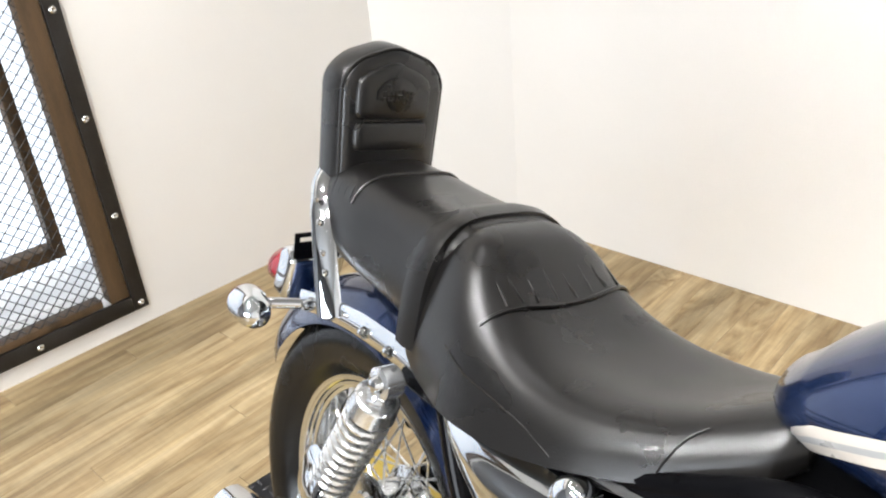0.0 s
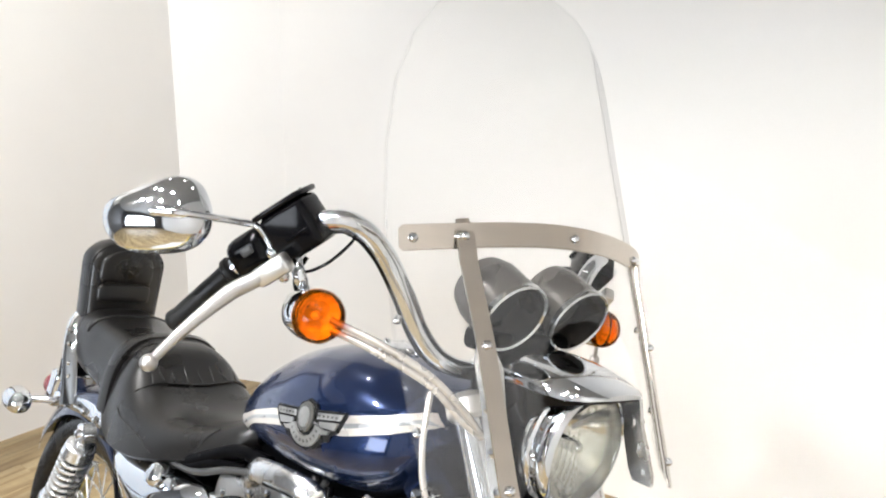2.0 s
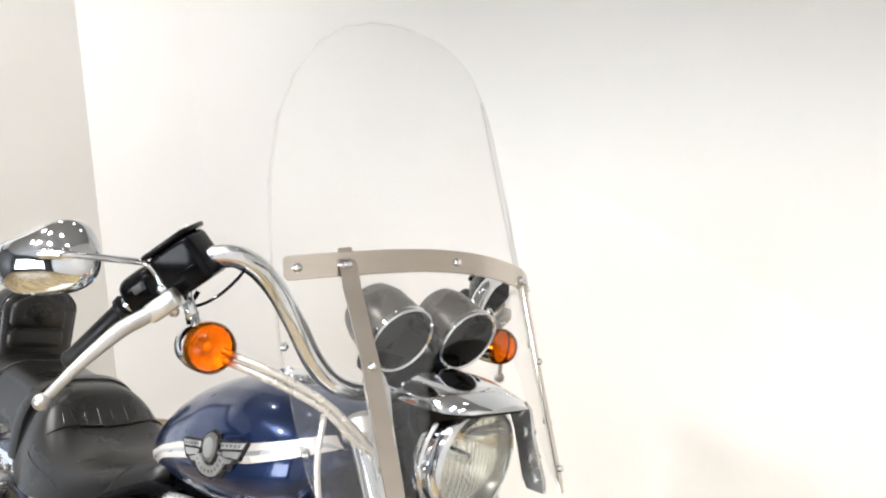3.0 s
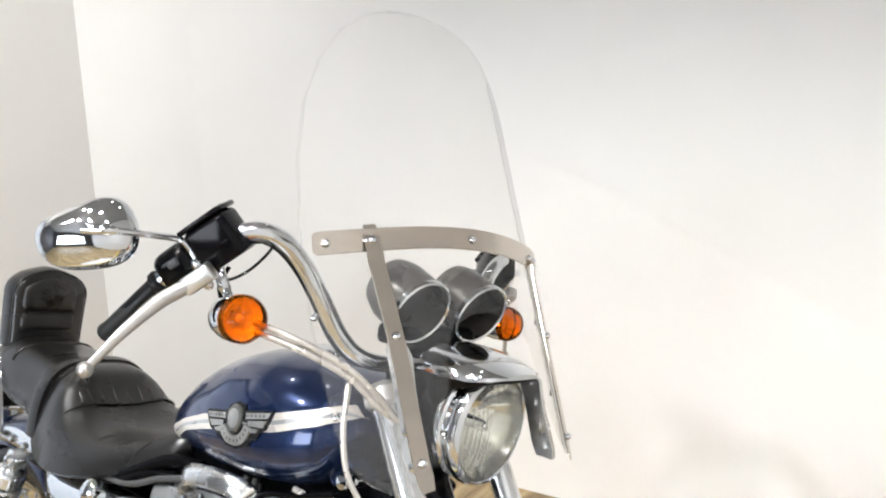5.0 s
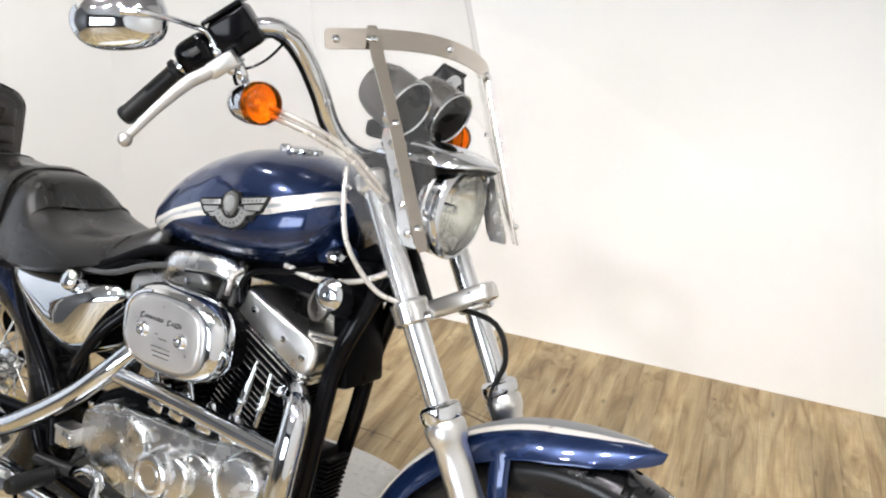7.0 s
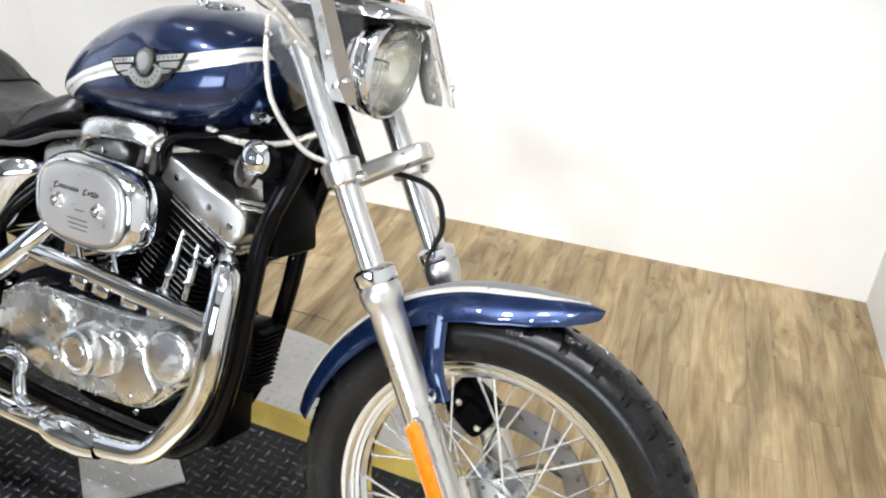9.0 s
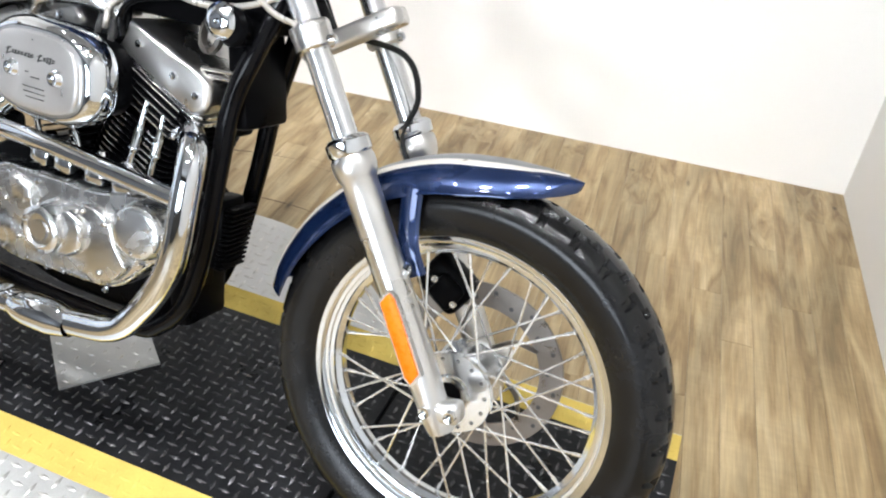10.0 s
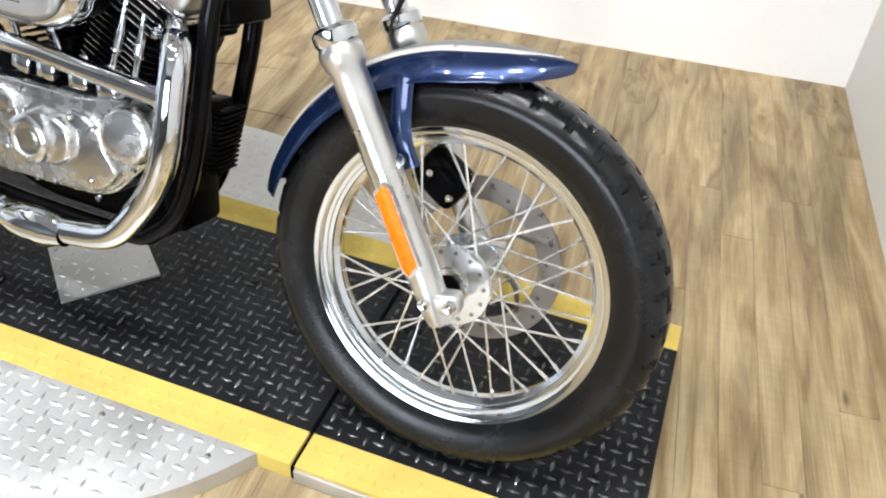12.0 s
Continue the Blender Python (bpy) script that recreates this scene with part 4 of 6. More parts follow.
# ------------------------------------------------ gauges
def gauge(y):
    c = V((-0.385, y, 1.125))
    ax = V((0.90, -0.08, -0.38)).normalized()
    b = bmesh.new()
    lathe(b, [(0.0, 0.046), (-0.02, 0.047), (-0.055, 0.046), (-0.075, 0.040), (-0.086, 0.024), (-0.088, 0.0)], c, ax, 36)
    lathe(b, [(0.0, 0.0445), (-0.045, 0.043), (-0.05, 0.0)], c, ax, 36)
    g = part("gauge", b, GREY, bike, "grey gauge shell with a chrome rim")
    b = bmesh.new()
    lathe(b, [(0.003, 0.044), (0.005, 0.0465), (0.003, 0.049), (-0.004, 0.049), (-0.006, 0.047)], c, ax, 40)
    part("rim_ring", b, CHROME, g)
    b = bmesh.new()
    lathe(b, [(-0.040, 0.0), (-0.041, 0.0425)], c, ax, 32)
    part("dial_back", b, DARK, g)
    return g


gauge(-0.094)
gauge(0.044)
bm = bmesh.new()
block(bm, (0.06, 0.16, 0.03), pose(-0.43, -0.018, 1.085), 0.01, 3)
part("gauge_bracket", bm, BLACKSATIN, bike)

# ------------------------------------------------ handlebar and controls, right side mirrored
BAR = [(-0.695, -0.364, 1.034), (-0.627, -0.3325, 1.122), (-0.572, -0.312, 1.172), (-0.528, -0.285, 1.200), (-0.512, -0.250, 1.197), (-0.503, -0.215, 1.172), (-0.492, -0.183, 1.130), (-0.487, -0.141, 1.075), (-0.472, -0.105, 1.045), (-0.460, -0.05, 1.036)]
bm = bmesh.new()
tube(bm, curve(BAR + [(x, -y, z) for x, y, z in BAR[::-1]], 8), 0.0127, 16)
handlebar = part("handlebar", bm, CHROME, bike, "high chromed handlebar")
for s in (-1, 1):
    bm = bmesh.new()
    rod(bm, (-0.455, 0.05 * s, 1.045), along(0.80, 0.05 * s) + V((0.0, 0, 0)), 0.017, 16)
    part("riser", bm, BLACKSATIN, handlebar)
G0, G1, G2 = V(BAR[0]), V(BAR[1]), V(BAR[2])
GD = (G1 - G0).normalized()


def controls():
    b = bmesh.new()
    lathe(b, [(-0.004, 0.0), (-0.004, 0.0125), (0.0, 0.0150), (0.006, 0.0150), (0.010, 0.0138), (0.098, 0.0142), (0.102, 0.0185), (0.108, 0.0185), (0.110, 0.013)], G0, GD, 28)
    grip = part("grip", b, RUBBER, handlebar, "black rubber hand grip")
    # frame of the reservoir: along the bar, up to its lid, out to the road ahead
    dd = V((0.70, 0.30, 0.645)).normalized()
    out = V((0.70, -0.70, -0.05))
    out = (out - dd * out.dot(dd)).normalized()
    upv = out.cross(dd).normalized()
    if upv.z < 0:
        upv = -upv
    fr = Matrix((dd, upv, out)).transposed().to_4x4()
    sw = V((-0.610, -0.322, 1.143))
    b = bmesh.new()
    block(b, (0.060, 0.054, 0.052), Matrix.Translation(sw) @ fr, 0.018, 4)
    housing = part("switch_housing", b, BLACKGLOSS, handlebar, "gloss black switch housing")
    b = bmesh.new()
    block(b, (0.016, 0.010, 0.006), Matrix.Translation(sw + out * 0.026 + dd * 0.004 + upv * 0.006) @ fr, 0.002, 2)
    part("switch_button", b, DARK, housing)
    rc = V((-0.559, -0.311, 1.190))
    b = bmesh.new()
    block(b, (0.062, 0.060, 0.056), Matrix.Translation(rc - upv * 0.008) @ fr, 0.008, 3)
    block(b, (0.030, 0.004, 0.004), Matrix.Translation(rc - upv * 0.014 + dd * 0.006 + out * 0.0280) @ fr, 0.001, 1)
    mc = part("fluid_reservoir", b, BLACKGLOSS, handlebar, "gloss black brake fluid reservoir")
    b = bmesh.new()
    block(b, (0.066, 0.007, 0.060), Matrix.Translation(rc + upv * 0.0255) @ fr, 0.003, 2)
    lid = part("reservoir_lid", b, BLACKGLOSS, mc)
    for k in (-1, 1):
        b = bmesh.new()
        lathe(b, [(0.0022, 0), (0.002, 0.002), (0.0, 0.0028)], rc + upv * 0.0288 + dd * 0.026 * k, upv, 10)
        part("lid_screw", b, STEEL, lid)
    # lever, from its root to its ball
    ball, elbow, root = V((-0.5966, -0.441, 1.0101)), V((-0.571, -0.375, 1.097)), V((-0.545, -0.342, 1.131))
    b = bmesh.new()
    pts = curve([ball, ball + (elbow - ball) * 0.5 + V((0.003, -0.004, 0.002)), elbow, (elbow + root) / 2, root], 5)
    rr = [float(np.interp(k, [0, 5, 10, 15, 20], [0.0052, 0.0070, 0.0096, 0.0096, 0.0090])) for k in range(len(pts))]
    tube(b, pts, rr, 12, flat=0.62, hint=upv)
    lever = part("lever", b, LEVERALLOY, handlebar, "polished alloy lever with a ball end")
    b = bmesh.new()
    bmesh.ops.create_uvsphere(b, u_segments=16, v_segments=10, radius=0.0100, matrix=Matrix.Translation(ball))
    part("lever_ball", b, LEVERALLOY, lever)
    b = bmesh.new()
    block(b, (0.046, 0.024, 0.020), Matrix.Translation(root + dd * 0.004) @ fr, 0.005, 2)
    part("lever_bracket", b, ALLOY, lever)
    b = bmesh.new()
    lathe(b, [(0.008, 0), (0.007, 0.003), (0.004, 0.006), (0.0, 0.0065)], root - upv * 0.012 + dd * 0.010, -upv, 12)
    part("pivot_screw", b, STEEL, lever)
    return grip


def mirror_unit():
    c = V((-0.652, -0.431, 1.167))
    nrm = V((0.50, -0.84, 0.12)).normalized()       # its chromed back faces ahead and outwards
    u = V((0.84, 0.50, 0.22)).normalized()
    u = (u - nrm * u.dot(nrm)).normalized()
    w = nrm.cross(u)
    # teardrop: a narrow cut end outwards, a tall round end towards the stem
    half = [(-0.065, 0.002), (-0.053, 0.020), (-0.016, 0.034), (0.026, 0.045), (0.050, 0.036), (0.063, 0.014), (0.066, -0.008), (0.058, -0.028),
            (0.036, -0.041), (-0.006, -0.044), (-0.040, -0.038), (-0.060, -0.020)]
    loop = curve([V((x, z, 0)) for x, z in half[-1:] + half + half[:2]], 4)[4:4 + 4 * len(half)]
    rings = []
    for dep, k in ((-0.006, 0.96), (0.0, 1.0), (0.008, 0.99), (0.018, 0.93), (0.028, 0.80), (0.036, 0.60), (0.041, 0.34), (0.0425, 0.10)):
        rings.append([c + nrm * dep + k * (u * p.x + w * p.y) for p in loop])
    b = bmesh.new()
    skin(b, rings)
    mir = part("mirror", b, CHROME, handlebar, "chromed teardrop rear view mirror")
    b = bmesh.new()
    skin(b, [[c - nrm * 0.0068 + (p - c - nrm * 0.0) * 0.95 for p in rings[1]], [c - nrm * 0.0064 + (p - c) * 0.95 for p in rings[1]]])
    part("mirror_glass", b, MIRROR, mir)
    b = bmesh.new()
    s0 = c + nrm * 0.040 + u * 0.016
    tube(b, curve([s0, s0 + V((0.030, 0.026, 0.004)), (-0.590, -0.356, 1.178), (-0.581, -0.346, 1.176), (-0.574, -0.337, 1.166), (-0.566, -0.329, 1.150)], 6), [0.0066] * 6 + [0.0042] * 25, 10)
    part("mirror_stem", b, CHROME, mir)
    b = bmesh.new()
    bmesh.ops.create_uvsphere(b, u_segments=14, v_segments=8, radius=0.0085, matrix=Matrix.Translation((-0.566, -0.329, 1.150)))
    part("stem_nut", b, CHROME, mir)
    return mir


def signal(c, ax, name, lens_mat, label, r=0.030):
    ax = V(ax).normalized()
    c = V(c)
    b = bmesh.new()
    lathe(b, [(-0.066, 0.0), (-0.064, 0.010), (-0.055, 0.021), (-0.041, r - 0.002), (-0.022, r + 0.001), (-0.004, r + 0.001), (0.0, r)], c, ax, 28)
    sig = part(name, b, CHROME, bike, label)
    b = bmesh.new()
    if lens_mat is RED:
        lathe(b, [(-0.002, r - 0.001), (0.006, r - 0.002), (0.013, r - 0.008), (0.017, r - 0.016), (0.018, 0.0)], c, ax, 28)
    else:
        lathe(b, [(-0.010, r + 0.0014), (0.002, r + 0.0012), (0.012, r - 0.003), (0.020, r - 0.010), (0.025, r - 0.020), (0.026, 0.0)], c, ax, 32)
    part("signal_lens", b, lens_mat, sig)
    b = bmesh.new()
    lathe(b, [(-0.030, 0.0), (-0.024, 0.010), (-0.021, 0.011), (-0.014, 0.018), (-0.010, 0.019), (-0.002, r - 0.002)], c, ax, 14)
    part("signal_reflector", b, SIGNALBOWL, sig, "", 8)
    b = bmesh.new()
    lathe(b, [(-0.028, 0.006), (-0.010, 0.006), (-0.004, 0.0)], c, ax, 12)
    part("bulb", b, WALL, sig)
    return sig


for maker in (controls, mirror_unit):
    ob = maker()
extra = [o for o in handlebar.children if o.name.split(".")[0] in ("grip", "switch_housing", "fluid_reservoir", "lever", "mirror")]
for o in extra:
    twin(o)
sig = signal((-0.500, -0.296, 1.091), (0.985, -0.15, 0.08), "front_turn_signal", AMBER, "chrome bullet turn signal with amber lens")
bm = bmesh.new()
tube(bm, curve([(-0.535, -0.290, 1.108), (-0.5385, -0.305, 1.128), (-0.548, -0.308, 1.150)], 5), [0.006] * 4 + [0.0085] * 4 + [0.006] * 3, 12)
part("signal_stem", bm, CHROME, sig)
twin(sig)
bm = bmesh.new()
tube(bm, curve([(-0.560, -0.285, 1.15), (-0.565, -0.292, 1.125), (-0.548, -0.296, 1.105), (-0.525, -0.298, 1.098)], 6), 0.0030, 8)
part("signal_wire", bm, BLACKGLOSS, bike)
# cables from the bar down behind the windshield
for dy, dz in ((0.0, 0.0), (0.004, -0.012)):
    bm = bmesh.new()
    tube(bm, curve([(-0.500, -0.280 + dy, 1.088 + dz), (-0.45, -0.240 + dy, 1.072 + dz), (-0.41, -0.19 + dy, 1.045 + dz), (-0.385, -0.15, 1.01 + dz), (-0.375, -0.12, 0.98)], 8), 0.0046, 10)
    part("control_cable", bm, CABLE, bike, "pale sleeved control cable")
for k, (dx, dy) in enumerate(((-0.017, 0.004), (-0.006, 0.018))):
    bm = bmesh.new()
    tube(bm, curve([V(p) + V((dx, dy, -0.010)) for p in BAR[2:]] + [V((-0.44, -0.02, 1.0))], 8), 0.0052, 10)
    part("throttle_cable", bm, BLACKGLOSS, handlebar)
bm = bmesh.new()
tube(bm, curve([(-0.560, -0.305, 1.150), (-0.540, -0.302, 1.135), (-0.520, -0.285, 1.150), (-0.512, -0.262, 1.178), (-0.518, -0.250, 1.196)], 8), 0.0020, 8)
part("switch_wire", bm, BLACKGLOSS, handlebar)
bm = bmesh.new()
tube(bm, curve([(-0.430, -0.165, 1.02), (-0.412, -0.180, 0.96), (-0.395, -0.172, 0.90), (-0.355, -0.145, 0.845), (-0.318, -0.118, 0.828)], 8), 0.0042, 10)
part("clear_cable", bm, CABLE, bike, "pale sleeved cable looping to the fork clamp")

# ------------------------------------------------ fuel tank
TANK_W = [(-0.935, 0.050), (-0.92, 0.082), (-0.88, 0.110), (-0.82, 0.134), (-0.74, 0.154), (-0.66, 0.162), (-0.59, 0.160), (-0.54, 0.151), (-0.51, 0.139), (-0.49, 0.119), (-0.477, 0.094), (-0.468, 0.060)]
TANK_T = [(-0.935, 0.850), (-0.90, 0.892), (-0.85, 0.942), (-0.79, 0.980), (-0.72, 1.007), (-0.65, 1.019), (-0.58, 1.018), (-0.53, 1.008), (-0.505, 0.997), (-0.488, 0.983), (-0.476, 0.968), (-0.468, 0.952)]
TANK_B = [(-0.935, 0.806), (-0.92, 0.799), (-0.87, 0.793), (-0.76, 0.792), (-0.66, 0.800), (-0.60, 0.809), (-0.555, 0.823), (-0.525, 0.839), (-0.503, 0.858), (-0.487, 0.884), (-0.475, 0.912), (-0.468, 0.930)]
NP_ = 2.35


def tank_y(x, z, grow=0.0):
    """Half the tank's width at x and height z."""
    w, t, b = lerp(TANK_W, x), lerp(TANK_T, x), lerp(TANK_B, x)
    zm = b + (t - b) * 0.42
    u = (z - zm) / ((t - zm) if z > zm else (zm - b))
    return w * max(0.0, 1 - min(1.0, abs(u)) ** NP_) ** (1 / NP_) + grow


bm = bmesh.new()
rings = []
for x in [*np.linspace(-0.935, -0.90, 5), *np.linspace(-0.885, -0.52, 28), *np.linspace(-0.512, -0.468, 11)]:
    w, t, b = lerp(TANK_W, x), lerp(TANK_T, x), lerp(TANK_B, x)
    zm = b + (t - b) * 0.42
    ring = []
    for k in range(56):
        a = 2 * math.pi * k / 56
        c, s = math.cos(a), math.sin(a)
        y = w * math.copysign(abs(c) ** (2 / NP_), c)
        z = zm + (t - zm if s > 0 else zm - b) * math.copysign(abs(s) ** (2 / NP_), s)
        ring.append((x, y, z))
    rings.append(ring)
skin(bm, rings)
for _ in range(2):
    bmesh.ops.smooth_vert(bm, verts=bm.verts, factor=0.5, use_axis_x=False, use_axis_y=True, use_axis_z=True)
tank = part("fuel_tank", bm, BLUE, bike, "dark blue teardrop fuel tank with a pale silver stripe", 60)

S_TOP = [(-0.905, 0.806), (-0.895, 0.826), (-0.875, 0.842), (-0.856, 0.850), (-0.81, 0.872), (-0.744, 0.897), (-0.67, 0.917), (-0.593, 0.936), (-0.526, 0.957), (-0.455, 0.986)]
S_LOW = [(-0.905, 0.802), (-0.895, 0.802), (-0.875, 0.815), (-0.856, 0.826), (-0.806, 0.852), (-0.745, 0.872), (-0.67, 0.893), (-0.575, 0.913), (-0.509, 0.938), (-0.455, 0.964)]
for s in (-1, 1):
    for name, k0, k1, mat, lift in (("side_stripe", 0.0, 1.0, STRIPE, 0.0012), ("stripe_line", 0.38, 0.62, STRIPELINE, 0.0018)):
        bm = bmesh.new()
        rows = []
        for x in np.linspace(-0.903, -0.474, 64):
            z0, z1 = lerp(S_LOW, x), min(lerp(S_TOP, x), lerp(TANK_T, x) - 0.012)
            rows.append([bm.verts.new((x, s * tank_y(x, z0 + (z1 - z0) * (k0 + (k1 - k0) * t), lift), z0 + (z1 - z0) * (k0 + (k1 - k0) * t))) for t in np.linspace(0, 1, 7)])
        for a, b in zip(rows, rows[1:]):
            for i in range(6):
                bm.faces.new((a[i], a[i + 1], b[i + 1], b[i]))
        part(name, bm, mat, tank)


# winged emblem
def emblem(s):
    b = bmesh.new()

    def at(x, z, h):
        return V((x, s * tank_y(x, z, h), z))

    def plate(outline, h0, h1, shrink=0.93):
        n = len(outline)
        cx, cz = sum(p[0] for p in outline) / n, sum(p[1] for p in outline) / n
        skin(b, [[at(x, z, h0) for x, z in outline], [at(x, z, h1 * 0.8) for x, z in outline], [at(cx + (x - cx) * shrink, cz + (z - cz) * shrink, h1) for x, z in outline]])
    ca, sa = math.cos(radians(13)), math.sin(radians(13))

    def tl(p):
        return (-0.652 + 0.94 * (p[0] * ca - p[1] * sa), 0.9115 + 0.94 * (p[0] * sa + p[1] * ca))
    def mirrored(half):
        return half + [(-x, z) for x, z in half[::-1] if x > 0.0001]
    halfline = [(0, 0.030), (0.009, 0.026), (0.018, 0.024), (0.023, 0.015), (0.080, 0.016), (0.084, 0.011), (0.078, -0.002), (0.071, -0.014), (0.056, -0.019), (0.051, -0.028), (0.037, -0.031), (0.028, -0.040), (0.013, -0.042), (0, -0.046)]
    plate([tl(p) for p in mirrored(halfline)], 0.0004, 0.0042, 0.985)
    em = part("tank_emblem", b, ENAMEL, tank, "winged pewter tank emblem with black outlines")

    def raised(name, outline, h0, h1, mat=PEWTER):
        nonlocal b
        b = bmesh.new()
        plate([tl(p) for p in outline], h0, h1, 0.92)
        return part(name, b, mat, em)
    for d in (-1, 1):
        raised("wing_bar", [(d * x, z) for x, z in ((0.026, 0.0025), (0.074, 0.0035), (0.079, 0.0125), (0.026, 0.0118))], 0.003, 0.0064)
        raised("wing_feather", [(d * x, z) for x, z in ((0.033, -0.0085), (0.066, -0.0105), (0.073, 0.0005), (0.031, -0.0005))], 0.003, 0.0060)
        raised("wing_feather", [(d * x, z) for x, z in ((0.036, -0.0185), (0.051, -0.0180), (0.058, -0.0125), (0.034, -0.0105))], 0.003, 0.0058)
        for k in range(5):
            raised("raised_mark", [(d * (0.032 + 0.009 * k + u), 0.0078 + w) for u, w in ((-0.0018, -0.0018), (0.0018, -0.0017), (0.0018, 0.0018), (-0.0018, 0.0017))], 0.006, 0.0070, ANTIQUE)
    b = bmesh.new()
    rows = []
    for a in np.linspace(radians(196), radians(344), 22):
        c, q = math.cos(a), math.sin(a)
        rows.append([at(*tl((r * c, 0.001 + r * q)), h) for r, h in ((0.0245, 0.003), (0.0255, 0.0064), (0.0405, 0.0064), (0.0415, 0.003))])
    skin(b, rows)
    part("lettered_banner", b, PEWTER, em)
    for k in range(9):
        a = radians(208 + 15.5 * k)
        c, q = math.cos(a), math.sin(a)
        raised("raised_mark", [((0.033 + u) * c - w * q, 0.001 + (0.033 + u) * q + w * c) for u, w in ((-0.0024, -0.0015), (0.0024, -0.0015), (0.0024, 0.0015), (-0.0024, 0.0015))], 0.006, 0.0069, ANTIQUE)
    shieldp = [(-0.015, 0.019), (-0.008, 0.023), (0, 0.026), (0.008, 0.023), (0.015, 0.019), (0.018, 0.008), (0.015, -0.008), (0.008, -0.016), (0, -0.019), (-0.008, -0.016), (-0.015, -0.008), (-0.018, 0.008)]
    raised("centre_shield", shieldp, 0.003, 0.0082, ANTIQUE)
    raised("shield_face", [(0.72 * x, 0.72 * z + 0.001) for x, z in shieldp], 0.0078, 0.0088, PEWTER)
    return em


emblem(-1)
emblem(1)
bm = bmesh.new()
lathe(bm, [(0.0, 0.042), (0.006, 0.042), (0.010, 0.036), (0.014, 0.035), (0.018, 0.030), (0.019, 0.0)], (-0.640, -0.02, 1.006), (-0.08, -0.10, 1), 32)
cap = part("fuel_cap", bm, CHROME, tank, "chromed fuel cap")
for k in range(8):
    a = 2 * math.pi * k / 8
    bm = bmesh.new()
    bmesh.ops.create_uvsphere(bm, u_segments=10, v_segments=6, radius=0.006, matrix=Matrix.Translation((-0.640 + 0.034 * math.cos(a), -0.02 + 0.034 * math.sin(a), 1.019)))
    part("cap_knurl", bm, CHROME, cap)
bm = bmesh.new()
slab(bm, rounded([(-0.513, 0.843), (-0.527, 0.862), (-0.519, 0.893), (-0.500, 0.898), (-0.455, 0.869), (-0.458, 0.854)], 0.008, 3), -0.050, -0.083, 0.004)
tab = part("tank_mount", bm, BLUE, tank)
bm = bmesh.new()
lathe(bm, [(0.02, 0.0), (0.018, 0.010), (0.006, 0.016), (0.0, 0.018), (-0.02, 0.018)], (-0.473, -0.088, 0.864), (0, -1, 0), 18)
part("tank_bolt", bm, CHROME, tank, "large chrome tank bolt")


# ------------------------------------------------ seat
def pad_loft(rows, mat, name, parent, label, n=56, power=3.3, lean=0.0, low=0.30):
    """rows: x, half width, top, bottom edge, dish (how far the middle sinks); lean: how far the flanks draw in towards
    the top; low: the height of the widest line."""
    b = bmesh.new()
    rings = []
    cols = [curve([V((r[0], r[k], 0)) for r in rows], 5) for k in range(1, 5)]
    for w_, t_, b_, d_ in zip(*cols):
        x, w, t, lo, dish = w_.x, w_.y, t_.y, b_.y, d_.y
        ring = []
        for k in range(n):
            a = 2 * math.pi * k / n
            c, s = math.cos(a), math.sin(a)
            y = w * math.copysign(abs(c) ** (2 / power), c)
            if s >= 0:
                h = abs(s) ** (2 / power)
                z = lo + (t - lo) * (low + (1 - low) * h) - dish * max(0.0, 1 - (y / w) ** 2) ** 1.2
                y *= 1 - lean * h
            else:
                z = lo + (t - lo) * low * (1 - abs(s) ** (2 / power))
                y *= 0.97 - 0.10 * abs(s)
            ring.append((x, y, z))
        rings.append(ring)
    skin(b, rings)
    return part(name, b, mat, parent, label, 55)


seat = new("seat")
seat.parent = bike
tagged(seat, "black leather two-up seat with stitched panels")
LEAN, LOW = 0.15, 0.14
RIDER = [(-1.372, 0.098, 0.800, 0.690, 0.0), (-1.355, 0.122, 0.828, 0.665, 0.0), (-1.320, 0.136, 0.845, 0.645, 0.0), (-1.275, 0.148, 0.838, 0.640, 0.002), (-1.235, 0.158, 0.810, 0.643, 0.010),
         (-1.190, 0.163, 0.788, 0.651, 0.018), (-1.130, 0.163, 0.775, 0.664, 0.022), (-1.060, 0.153, 0.777, 0.686, 0.020), (-0.995, 0.132, 0.791, 0.708, 0.012), (-0.945, 0.110, 0.811, 0.730, 0.004), (-0.905, 0.090, 0.827, 0.757, 0.0), (-0.885, 0.068, 0.826, 0.778, 0.0)]
rider = pad_loft(RIDER, LEATHER, "rider_cushion", seat, "black leather rider cushion, creased and shiny", lean=LEAN, low=LOW)
PILLION = [(-1.652, 0.060, 0.800, 0.745, 0.0), (-1.640, 0.086, 0.832, 0.725, 0.0), (-1.605, 0.098, 0.848, 0.712, 0.0), (-1.54, 0.104, 0.850, 0.700, 0.004), (-1.47, 0.104, 0.848, 0.690, 0.006), (-1.40, 0.106, 0.846, 0.680, 0.004), (-1.345, 0.110, 0.846, 0.675, 0.0), (-1.310, 0.106, 0.840, 0.675, 0.0)]
pillion = pad_loft(PILLION, LEATHER, "pillion_cushion", seat, "black leather pillion cushion")


